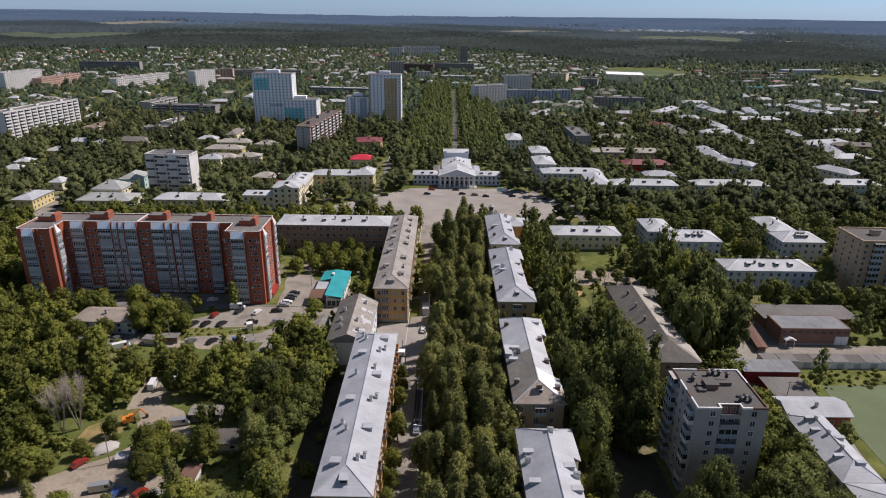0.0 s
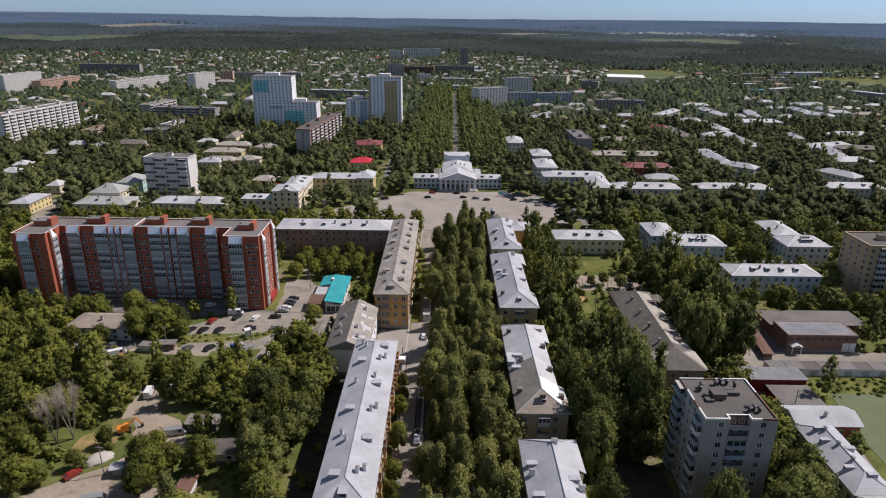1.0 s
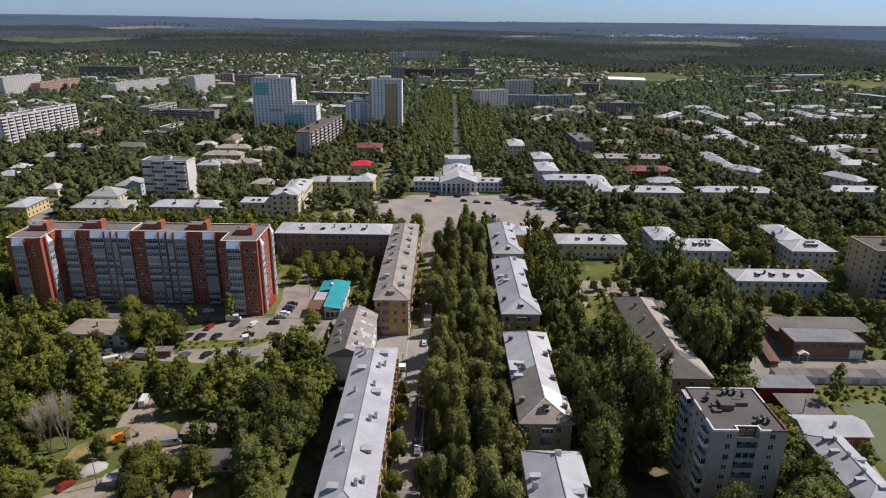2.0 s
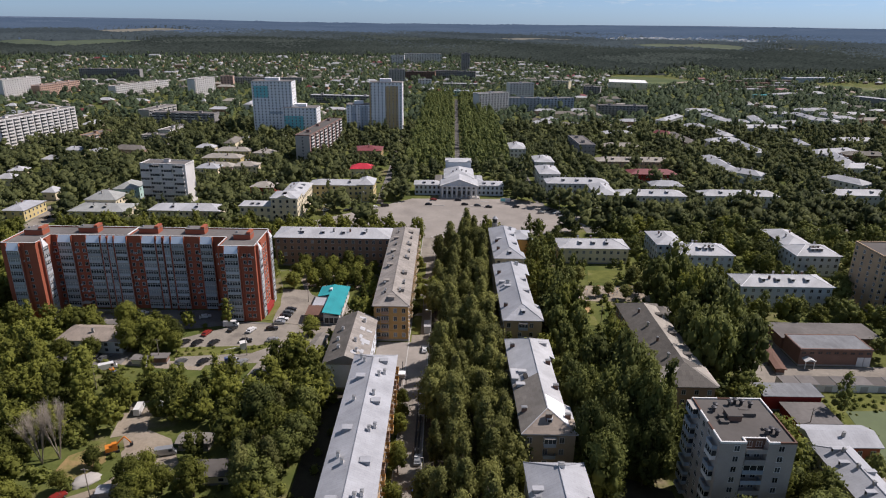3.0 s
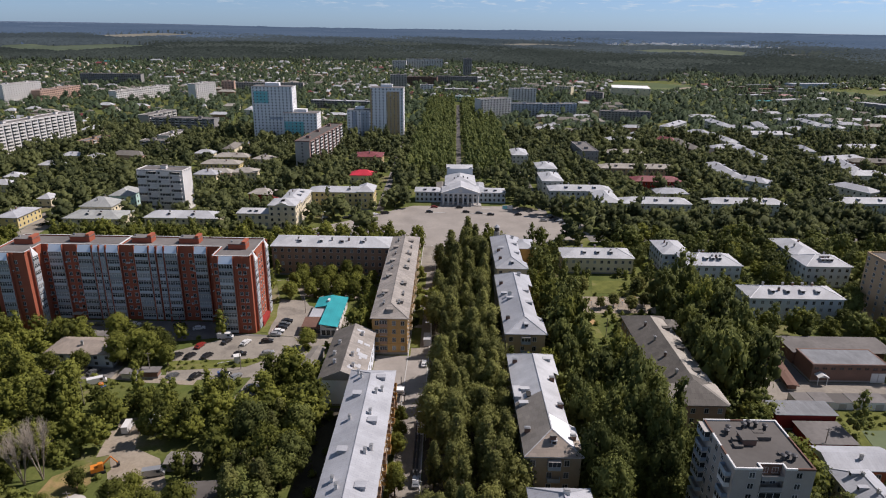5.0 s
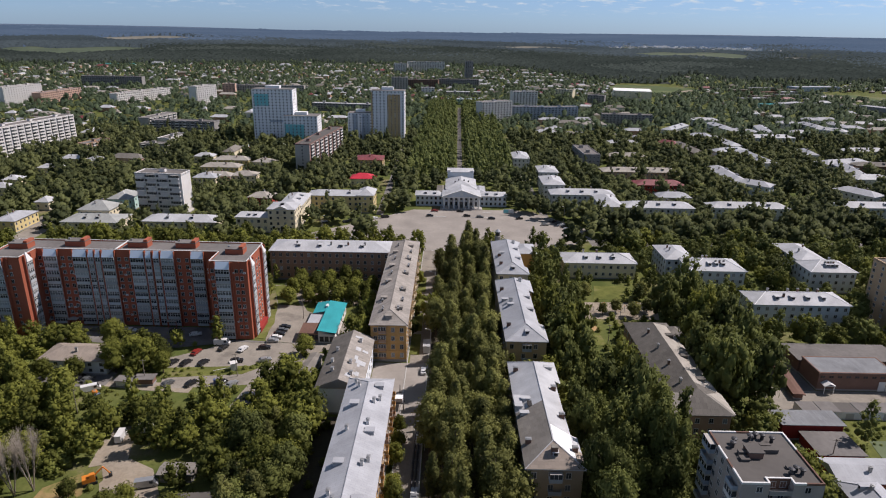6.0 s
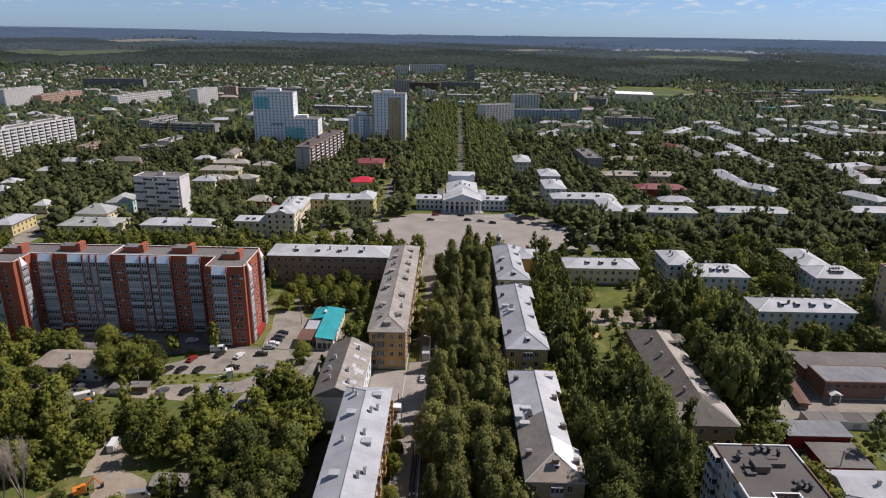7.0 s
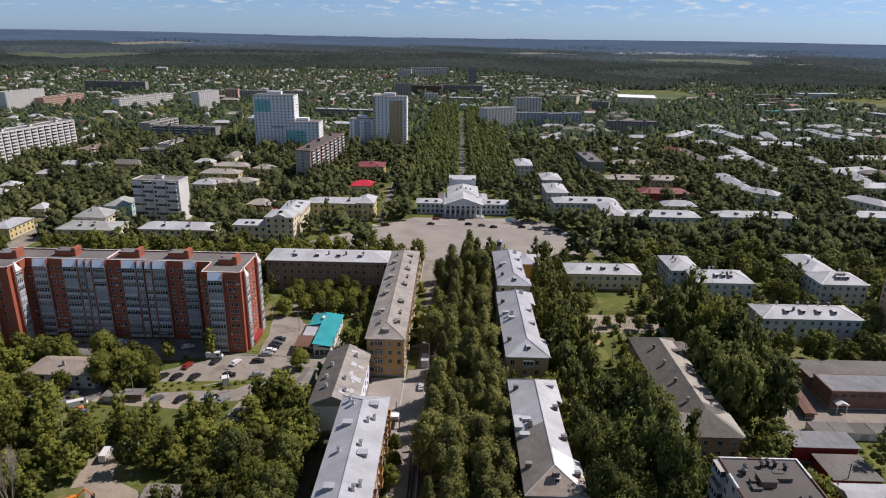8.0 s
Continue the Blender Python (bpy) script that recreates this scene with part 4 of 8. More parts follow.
part("chimney", Shape().box(-.6, .6, -.7, .7, -1, 1.9, 0).box(-.7, .7, -.8, .8, 1.9, 2.1, 1), [BROWN_BRICK, SLATE_DARK], b3, at=pose(-21.2, -.85, 16.6))
dk = house("apartment_house", "three-storey house with dark fibre-cement hip roof", 71.5, 200, 57, 14.5, 90, 11, 3, "hip", BROWN_PLASTER, SLATE_BLACK, 3.9, "bl", 3.2, False,
           (1.3, 1.6), 4, 3, "apartment house", "houses along the boulevard")
part("side_wing", Shape().box(-4, 4, -3, 3, 0, 10.6, 0), [BROWN_PLASTER], dk, at=pose(22, -8.5, 0))
part("side_roof", hip_roof(9, 8, 10.6, 2.2), [SLATE_DARK], dk, at=pose(22, -8.0, 0))
part("end_roof", hip_roof(15.5, 10, 11.0, 2.9), [SLATE], dk, at=pose(-23, 0, 0, 0, 0, 90))

pale = Shape().face([(px, py, on_roof(57, 14.5, 10.9, 3.9, px, py) + .05) for px, py in ((-18, -7.7), (26, -7.7), (20.8, -.1), (-18, -.1))])
part("pale_roof_sheet", pale, [SLATE], dk, "pale renewed roof sheets").modifiers.new("thick", "SOLIDIFY").thickness = 0.04

# ---- the red brick block ----
def red_block():
    ob = thing("apartment_block", pose(0, 0, 0), "ten-storey red brick block with glazed loggia stacks", "apartment block")
    H, F = 30.0, 2.72
    wl_, wr, mn = (-164.4, -151.5), (-84.1, -70.5), (-153.9, -89.0)
    y_w, y_m, y_b = 231.5, 241.6, 252.6
    taken((wl_[0] + wr[1]) / 2, 242, 48, 12, 0, 1.0)
    outline = [(wl_[0], y_w), (wl_[1], y_w), (wl_[1], y_m), (wr[0], y_m), (wr[0], y_w), (wr[1], y_w), (wr[1], y_b), (wl_[0], y_b)]
    part("wall", Shape().prism(outline, -0.5, H), [RED_BRICK], ob)
    inner = [(wl_[0] + .4, y_w + .4), (wl_[1] - .4, y_w + .4), (wl_[1] - .4, y_m + .4), (wr[0] + .4, y_m + .4), (wr[0] + .4, y_w + .4), (wr[1] - .4, y_w + .4), (wr[1] - .4, y_b - .4), (wl_[0] + .4, y_b - .4)]
    part("roof", Shape().prism(inner, H, H + .12), [BITUMEN_LIGHT], ob)
    para = Shape()
    for (ax, ay), (bx_, by) in zip(outline, outline[1:] + outline[:1]):
        d = Vector((bx_ - ax, by - ay)).normalized() * 0.2
        nn = Vector((-d.y, d.x)) * 1.9
        para.prism([(ax, ay), (bx_, by), (bx_ + nn.x, by + nn.y), (ax + nn.x, ay + nn.y)], H, H + .55, 0, 0)
        para.prism([(ax, ay), (bx_, by), (bx_ + nn.x, by + nn.y), (ax + nn.x, ay + nn.y)], H + .55, H + .63, 1)
    part("parapet", para, [RED_BRICK, TRIM], ob)
    part("divider", Shape().box(-122.3, -121.7, y_m + .5, y_b - .5, H + .12, H + .7, 0).box(-122.4, -121.6, y_m + .5, y_b - .5, H + .7, H + .8, 1), [RED_BRICK, TRIM], ob)
    for cx, cy, w, d in ((-158, 244, 7, 4.5), (-139, 247.5, 7.5, 4), (-115.5, 247.5, 7.5, 4), (-97.5, 247.5, 7.5, 4), (-77.5, 242, 6.5, 4.5)):
        s = Shape().box(-w / 2, w / 2, -d / 2, d / 2, H, H + 2.1, 0).box(-w / 2 - .15, w / 2 + .15, -d / 2 - .15, d / 2 + .15, H + 2.1, H + 2.3, 1)
        s.box(w / 2 - 1.4, w / 2, -d / 2, d / 2, H + 2.3, H + 3.2, 0).box(-w / 2 + .5, -w / 2 + 1.2, -.3, .3, H + 2.3, H + 2.9, 2)
        part("lift_house", s, [RED_BRICK, BITUMEN_LIGHT, METAL_GREY], ob, at=pose(cx, cy, 0))

    def loggia(w, m, floors=10, cap="sloped"):
        """A stack of glazed loggias, one piece a storey, under a sloping glazed cap."""
        key = ("loggia", round(w, 1))
        if key not in SHARED:
            a = w / 2
            n = max(2, int(w / 0.85))
            xs = [-a]
            for i in range(1, n):
                x = -a + w * i / n
                xs += [x - .05, x + .05]
            xs = [-a, -a + .06] + xs[1:] + [a - .06, a]
            s = lattice(xs, [0, 1.0, 1.93, 2.0, 2.45, F], lambda i, j: i % 2 == 0 or j in (0, 2, 4), -1.2, 0.05, lambda j: (0, 3, 3, 3, 2)[j])
            SHARED[key] = s.mesh("loggia", [SPANDREL, GLASS, CONCRETE, TRIM])
            for q, pane in enumerate((GLASS, GLASS_PALE, GLASS)):
                SHARED[key + ("glass", q)] = Shape().box(-a + .03, a - .03, -1.12 + .25 * (q == 2), 0.04, .98, 2.47).mesh("glazing", [pane])
        for k in range(floors):
            lo = part("loggia", SHARED[key], None, ob, at=m @ pose(0, 0, 0.7 + k * F))
            part("glazing", SHARED[key + ("glass", (k * 7 + int(abs(m.translation.x) * 3)) % 5 % 3)], None, lo)
        z = 0.7 + floors * F
        a = w / 2
        if cap == "sloped":
            c = Shape()
            c.solid([(-a, -1.3, z + .05), (a, -1.3, z + .05), (a, -.06, H + .45), (-a, -.06, H + .45)], 0.08, 0)
            part("canopy", c, [CANOPY, TRIM], ob, "sloping glazed canopy tinted with reflected sky", at=m)
        else:
            c = Shape()
            k = len(c.v)
            c.v += [(-a, -1.4, z + .1), (a, -1.4, z + .1), (0, 0.0, H + 1.6), (-a, 0.1, z + .1), (a, 0.1, z + .1)]
            c.f += [(k, k + 1, k + 2), (k + 1, k + 4, k + 2), (k + 3, k, k + 2), (k, k + 3, k + 4, k + 1)]
            c.m += [0] * 4
            part("canopy", c, [TRIM], ob, "pointed white canopy", at=m)
        for sx in (-a - .35, a + .05):
            part("fin", Shape().box(sx, sx + .3, -.85, 0.05, -.3, H + .3, 0), [RED_BRICK], ob, at=m)

    for a, b in ((-148.7, -143.8), (-137.8, -132.8), (-132.1, -130.2), (-129.5, -127.7), (-127.0, -122.6), (-116.5, -111.6), (-110.9, -108.9), (-108.0, -105.9), (-105.2, -100.6), (-94.1, -89.6)):
        loggia(b - a, pose((a + b) / 2, y_m, 0))
    for a, b in ((-161.8, -157.4), (-81.6, -76.6)):
        loggia(b - a, pose((a + b) / 2, y_w, 0))
    for cy in (235.2, 249.6):
        loggia(3.2, pose(wr[1], cy, 0, 0, 0, 90), cap="point")
    loggia(3.2, pose(wl_[1], 235.4, 0, 0, 0, 90), cap="point")
    small = window_mesh(1.25, 1.45, False)
    cols = [(-152.2, y_m), (-150.6, y_m), (-142.2, y_m), (-139.6, y_m), (-121.2, y_m), (-118.4, y_m), (-99.0, y_m), (-96.0, y_m), (-87.2, y_m)]
    cols += [(-155.2, y_w), (-83.0, y_w), (-74.4, y_w), (-72.6, y_w)]
    for x, y in cols:
        for k in range(10):
            part("window", small, None, ob, at=pose(x, y, 0.9 + (k + .55) * F))
    rng = random.Random(21)
    box = Shape().box(-.42, .42, -.34, 0, -.3, .3, 0).tube((0, -.35, 0), (0, -.33, 0), .22, .22, 8, 1).mesh("air_conditioner", [TRIM, DARK])
    for x, y in cols:
        for k in range(10):
            if rng.random() < .28:
                part("air_conditioner", box, None, ob, at=pose(x + rng.choice((-1.05, 1.05)), y, .9 + (k + .3) * F))
    for y in (239.5, 242.6, 245.4):
        for k in range(10):
            part("window", small, None, ob, at=pose(wr[1], y, 0.9 + (k + .55) * F, 0, 0, 90))
    for x in (-155.9, -85.6, -75.9, -73.4):
        y = y_w if x > -90 or x < -150 else y_m
        part("pilaster", Shape().box(-.25, .25, -.35, .05, 0, H + .3), [RED_BRICK], ob, at=pose(x if x != -85.6 else -83.9, y, 0))
    ann = Shape().box(0, 1.4, 0, 9, 0, 2.4, 0).solid([(-.1, -.3, 2.6), (1.8, -.3, 2.2), (1.8, 9.3, 2.2), (-.1, 9.3, 2.6)], .12, 1)
    part("entrance_annex", ann, [RED_PAINT, RED_PAINT], ob, "low red shop annex", at=pose(wr[1], 237, 0))
    for x in (-146, -130, -108, -92):
        part("porch", Shape().box(-1.8, 1.8, -2.2, 0, 2.6, 2.8, 0).box(-1.7, -1.5, -2.1, -1.9, 0, 2.6, 1).box(1.5, 1.7, -2.1, -1.9, 0, 2.6, 1), [CONCRETE, RED_BRICK], ob, at=pose(x + 4.2, y_m, 0))


red_block()

# ---- the grey brick tower ----
def grey_tower():
    x0, x1, y0, y1, H = 59.3, 75.8, 125.6, 142.9, 25.0
    ob = thing("apartment_tower", pose(0, 0, 0), "nine-storey grey brick tower with stacked balconies", "apartment tower")
    taken((x0 + x1) / 2, (y0 + y1) / 2, 8.3, 9.6, 0, 2.5)
    lx0, lx1 = 65.0, 69.7
    s = Shape()
    outline = [(x0, y0), (lx0, y0), (lx0, y0 + 1.6), (lx1, y0 + 1.6), (lx1, y0), (x1, y0), (x1, y1), (x0, y1)]
    s.prism(outline, -.5, H, 0)
    part("wall", s, [GREY_BRICK], ob)
    part("roof", Shape().prism([(x0 + .3, y0 + .3), (lx0 - .3, y0 + .3), (lx0 - .3, y0 + 1.9), (lx1 + .3, y0 + 1.9), (lx1 + .3, y0 + .3), (x1 - .3, y0 + .3), (x1 - .3, y1 - .3), (x0 + .3, y1 - .3)], H - .02, H + .1), [BITUMEN], ob)
    part("loggia_back", Shape().box(lx0, lx1, y0 + 1.54, y0 + 1.59, H - 2.2, H + .3), [RUST_ROOF], ob, "rusty red back wall of the open top loggia")
    seg = Shape()
    def rail(a, b, mat, h=.45):
        seg.box(min(a[0], b[0]) - .0, max(a[0], b[0]) + .0, min(a[1], b[1]), max(a[1], b[1]), H, H + h, mat)
    rail((x0, y0), (lx0, y0 + .35), 1); rail((lx0, y0 + 1.6), (lx1, y0 + 1.95), 1, .4); rail((lx0 - .35, y0 + .35), (lx0, y0 + 1.95), 1, .45); rail((lx1, y0 + .35), (lx1 + .35, y0 + 1.95), 1, .45); rail((lx1, y0), (lx1 + 2.4, y0 + .35), 1); rail((lx1 + 2.4, y0), (x1, y0 + .35), 2, .45)
    rail((x0, y0 + .35), (x0 + .35, y0 + 4.5), 1); rail((x0, y0 + 4.5), (x0 + .35, y0 + 7.5), 2, .4); rail((x0, y0 + 7.5), (x0 + .35, y0 + 12), 1); rail((x0, y0 + 12), (x0 + .35, y1 - .35), 2, .5)
    rail((x1 - .35, y0 + .35), (x1, y0 + 11), 2); rail((x1 - .35, y0 + 11), (x1, y1 - .35), 1)
    rail((x0, y1 - .35), (x0 + 6, y1), 1); rail((x0 + 6, y1 - .35), (x0 + 9, y1), 2, .4); rail((x0 + 9, y1 - .35), (x1, y1), 1)
    part("parapet", seg, [GREY_BRICK, TRIM, RUST_ROOF], ob, "white and rusty red parapet")
    vents = Shape().box(64.2, 67.2, 133.6, 136.6, H + .1, H + 1.5, 0).box(67.2, 71.2, 135.4, 136.8, H + .1, H + 1.0, 1).box(64.0, 67.4, 133.4, 136.8, H + 1.5, H + 1.65, 1)
    part("lift_house", vents, [BROWN_BRICK, BITUMEN], ob)
    for bx0, by0, bw, bd, bh in ((62.6, 134.6, 1.5, 1.1, .8), (62.2, 132.6, 1.8, 1.4, .5), (68.4, 137.6, 2.2, .9, .5), (70.6, 130.4, 1.2, .8, .4)):
        part("roof_duct", Shape().box(0, bw, 0, bd, 0, bh).box(-.08, bw + .08, -.08, bd + .08, bh, bh + .08), [BITUMEN], ob, at=pose(bx0, by0, H + .1))
    part("mast", Shape().tube((0, 0, 0), (0, 0, 3.2), .04, .03, 5).tube((-.6, 0, 2.6), (.6, 0, 2.6), .025, .025, 4), [METAL_GREY], ob, at=pose(66.0, 137.6, H + .1))
    for x, y in ((62.4, 137.5), (63.2, 138.8), (67.2, 140.2), (68.6, 140.8), (70, 140.4), (71.6, 139.4), (70.6, 128.9), (71.9, 129.6), (72.8, 128.8)):
        v = Shape().tube((0, 0, 0), (0, 0, 1.1), .38, .34, 10).tube((0, 0, 1.1), (0, 0, 1.35), .62, .66, 10).tube((0, 0, 1.35), (0, 0, 1.55), .66, .3, 10)
        part("roof_vent", v, [METAL_DARK], ob, at=pose(x, y, H + .1))
    F = 2.72
    win = window_mesh(1.3, 1.45, False)
    for k in range(9):
        z = .6 + k * F
        for x in (63.0, 72.6):
            part("window", win, None, ob, at=pose(x, y0, z + 1.5))
        balcony(ob, pose((lx0 + lx1) / 2, y0 + 1.6, z + .3), 4.5, 1.75, BALCONY_BLUE if k in (5, 6) else CONCRETE_DARK, k in (2, 6))
        part("window", win, None, ob, at=pose(66.3, y0 + 1.6, z + 1.6))
        part("window", win, None, ob, at=pose(68.4, y0 + 1.6, z + 1.6))
        for y in (131.5, 134.5, 137.5):
            part("window", win, None, ob, at=pose(x0, y, z + 1.5, 0, 0, -90))
        balcony(ob, pose(x0, 128.3, z + .3, 0, 0, -90), 3.2, 1.2, TRIM if k % 2 else BALCONY_BLUE, k in (2, 3, 5, 7))
        balcony(ob, pose(x0, 140.4, z + .3, 0, 0, -90), 4.0, 1.3, BALCONY_BLUE, k in (1, 4, 5, 6, 8))
        for y in (129.5, 135, 140.5):
            part("window", win, None, ob, at=pose(x1, y, z + 1.5, 0, 0, 90))


grey_tower()
tan = house("apartment_tower", "nine-storey tan brick tower with glazed balconies", 181.8, 255, 20, 18, 0, 24.6, 9, "flat", TAN_BRICK, BITUMEN, 0, "fl", 4.4, False, (1.3, 1.5), 1, 0, "apartment tower")
for k in range(9):
    balcony(tan, pose(-3.5, -9, .9 + k * 2.6), 4.4, 1.3, SPANDREL, True)
    balcony(tan, pose(4.5, -9, .9 + k * 2.6), 4.4, 1.3, SPANDREL, k % 2 == 0)

# ---- the columned palace on the square ----
def palace():
    ob = thing("palace", pose(8.8, 424, 0), "white classical hall with columned portico and pediment", "public building")
    taken(8.8, 440, 31, 16, 0, 1)
    taken(8.6, 462, 12, 18, 0, 1)
    part("wall", Shape().box(-29.5, 29.5, 0, 12, -.5, 7.0), [BLUE_WHITE], ob)
    part("cornice", Shape().box(-29.8, 29.8, -.3, 12.3, 6.7, 7.1), [TRIM], ob)
    for sx in (-1, 1):
        part("roof", hip_roof(18, 12, 7.1, 1.7, .5), [ZINC_BRIGHT], ob, at=pose(sx * 20.8, 6, 0))
        for i in range(2):
            dormer(ob, sx * (17 + 6 * i), 2.4, 7.8, 0, 1.5, ZINC)
        part("side_hall", Shape().box(-3.5, 3.5, 8, 26, -.4, 7.6), [BLUE_WHITE], ob, at=pose(sx * 12, 0, 0))
        part("side_hall_roof", hip_roof(18, 7, 7.6, 1.2, .3), [SLATE_DARK if sx < 0 else ZINC], ob, at=pose(sx * 12.5, 17, 0, 0, 0, 90))
    part("portico_wall", Shape().box(-12, 12, -2.5, 9, -.4, 8.0), [BLUE_WHITE], ob)
    part("entablature", Shape().box(-12.4, 12.4, -7.9, 9, 7.5, 8.3), [WHITE], ob)
    part("steps", Shape().box(-13.5, 13.5, -9.4, -2, -.1, .3).box(-13, 13, -8.9, -2, .3, .6), [CONCRETE], ob)
    for i in range(8):
        x = -11.2 + 22.4 * i / 7
        c = Shape().tube((0, 0, .6), (0, 0, 7.1), .55, .46, 12).box(-.65, .65, -.65, .65, 7.1, 7.5).box(-.65, .65, -.65, .65, .55, .9)
        part("column", c, [WHITE], ob, at=pose(x, -7.1, 0))
    g = Shape()
    g.v += [(-12.4, -7.6, 8.3), (12.4, -7.6, 8.3), (0, -7.6, 12.3), (-12.4, -7.1, 8.3), (12.4, -7.1, 8.3), (0, -7.1, 12.3)]
    g.f += [(0, 1, 2), (5, 4, 3), (0, 2, 5, 3), (1, 4, 5, 2)]
    g.m += [0] * 4
    part("pediment", g, [BLUE_WHITE], ob)
    part("pediment_relief", Shape().tube((0, -7.7, 9.9), (0, -7.55, 9.9), 1.1, 1.1, 14), [TRIM], ob)
    for sx in (-1, 1):
        part("raking_cornice", Shape().solid([(sx * 12.8, -8.1, 8.35), (0, -8.1, 12.75), (0, -6.9, 12.75), (sx * 12.8, -6.9, 8.35)][::sx], .4), [WHITE], ob)
    part("portico_roof", hip_roof(17, 24.4, 8.3, 4.2, .3, 0), [ZINC_BRIGHT], ob, at=pose(0, 1.4, 0, 0, 0, 90))
    part("hall_wall", Shape().box(-10, 10, 9, 38, -.4, 9.6), [BLUE_WHITE], ob)
    part("hall_roof", hip_roof(30, 20, 9.6, 4.0, .5, .9), [ZINC_BRIGHT], ob, at=pose(0, 23.5, 0, 0, 0, 90))
    for x, y in ((-4, 17), (-1.5, 19), (2, 18), (5, 20)):
        chimney(ob, x, y, on_roof(30, 20, 9.6, 4.0, 6, x, .5, .9), METAL_DARK, .8, .8, .8)
    part("stage_house", Shape().box(-9.2, 9.0, 38, 52, -.4, 14.6), [BLUE_WHITE], ob)
    part("stage_roof", hip_roof(18.2, 14, 14.6, 1.0, .4), [ZINC_BRIGHT], ob, at=pose(-.1, 45, 0))
    for sx in (-8.2, 8.0):
        part("corner_block", Shape().box(-1, 1, 37.9, 40, 14.5, 15.8), [WHITE], ob, at=pose(sx, 0, 0))
    for sx in (-1, 1):
        for i in range(6):
            for z in (2.0, 5.2):
                part("window", window_mesh(1.4, 1.9, True), None, ob, at=pose(sx * (13.6 + 2.9 * i), 0, z))
    for i in range(7):
        x = -9.6 + 19.2 * i / 6
        part("window", window_mesh(1.5, 2.6, True), None, ob, at=pose(x, -2.5, 2.4))
        part("window", window_mesh(1.5, 1.8, True), None, ob, at=pose(x, -2.5, 5.8))
    part("door_leaf", Shape().box(-1.2, 1.2, -2.72, -2.5, .6, 3.4), [WOOD_GREY], ob)


palace()

# ---- houses of the quarter ----
E = edge_house
E("house", "low house with pale grey hip roof among trees", -211, 352, 31, 17, 0, 7, 2, cover=SHEET_PALE, rise=2.6, wall=CREAM, stacks=2, hatches=2, sides="fr")
E("house", "house with pointed grey hip roof", -211.5, 370.6, 18, 15, 0, 8.6, 2, cover=SHEET_PALE, wall=CREAM, rise=4.2, sides="fr")
E("house", "long low house with bright sheet hip roof", -168, 356, 40, 13, 0, 7, 2, cover=ZINC_BRIGHT, wall=CREAM, hatches=2, sides="fr")
E("house", "pale teal house with grey hip roof", -207.5, 396, 13, 18, 0, 8.5, 2, cover=SHEET_PALE, wall=TEAL_WALL, rise=3.5, sides="fr")
E("house", "pale yellow two-storey house with balconies", -235.8, 351.2, 21, 12, 90, 7, 2, cover=ZINC, wall=YELLOW, sides="fl", rise=2)
ws = E("apartment_block", "nine-storey white panel block with balcony bands", -187.5, 394, 28.5, 12, -4, 25, 9, "flat", CONCRETE_LIGHT, BITUMEN_LIGHT, sides="", stacks=1, category="apartment block")
for k in range(9):
    z = 1.0 + k * 2.65
    for x, w in ((-11.2, 5.0), (-4.2, 4.6), (3.4, 4.6), (10.6, 5.0)):
        balcony(ws, pose(x, -6, z), w, 1.2, CONCRETE_LIGHT, k % 2 == (int(x) % 2))
    for x in (-7.6, -.4, 7.0):
        part("window", window_mesh(1.5, 1.5, True), None, ws, at=pose(x, -6, z + 1.5))
E("house", "low house with grey sheet roof", -180, 460, 16, 11, 0, 8, 2, cover=ZINC, sides="f")
# the corner house on the square
house("corner_house", "four-storey cream corner house with balconies", -92, 367.5, 15, 15, 0, 14, 4, "hip", CREAM, ZINC_BRIGHT, 2.4, "fr", 3.1, True, (1.4, 1.7), 0, 2, "apartment house", "cream houses on the square")
ch = [o for o in scene.objects if o.name == "corner_house"][0]
gable = Shape()
gable.v += [(-5.2, -7.9, 13.4), (5.2, -7.9, 13.4), (0, -7.9, 15.6), (-5.2, -3, 13.4), (5.2, -3, 13.4), (0, -3, 15.6)]
gable.f += [(0, 1, 2), (1, 4, 5, 2), (3, 0, 2, 5)]
gable.m += [0, 1, 1]
part("gable", gable, [CREAM, ZINC_BRIGHT], ch, "low cream gable over the front")
for gx in (-4.6, 0, 4.6):
    arch = Shape().box(-1.0, 1.0, -.1, .02, 0, 2.4, 0).box(-.85, .85, -.13, -.1, .1, 2.3, 1).tube((0, -.1, 2.4), (0, .02, 2.4), 1.0, 1.0, 14, 0).tube((0, -.13, 2.4), (0, -.1, 2.4), .84, .84, 14, 1)
    part("arched_window", arch, [TRIM, GLASS], ch, "tall arched shop window", at=pose(gx, -7.6, .9))
for gx, gz in ((0, 10.6), (3.1, 7.6), (-3.1, 7.6)):
    balcony(ch, pose(gx, -7.5, gz), 2.2, .9, CREAM)
house("corner_house", "low cream wing with blue-grey roof", -108.7, 366, 18, 11, 0, 9, 2, "hip", CREAM, ZINC_BRIGHT, 1.2, "f", 3.4, True, (1.6, 1.9), 0, 2, "house", "cream houses on the square")
house("corner_house", "three-storey cream wing with bright sheet roof", -91, 389.5, 29, 13, 90, 12, 3, "hip", CREAM, ZINC_BRIGHT, 2.4, "f", 3.2, True, (1.4, 1.7), 2, 2, "apartment house", "cream houses on the square")
house("corner_house", "long three-storey cream wing facing the square", -67.5, 410, 38, 12, 0, 11, 3, "hip", YELLOW, ZINC_BRIGHT, 2.4, "fr", 3.2, True, (1.4, 1.7), 2, 2, "apartment house", "cream houses on the square")
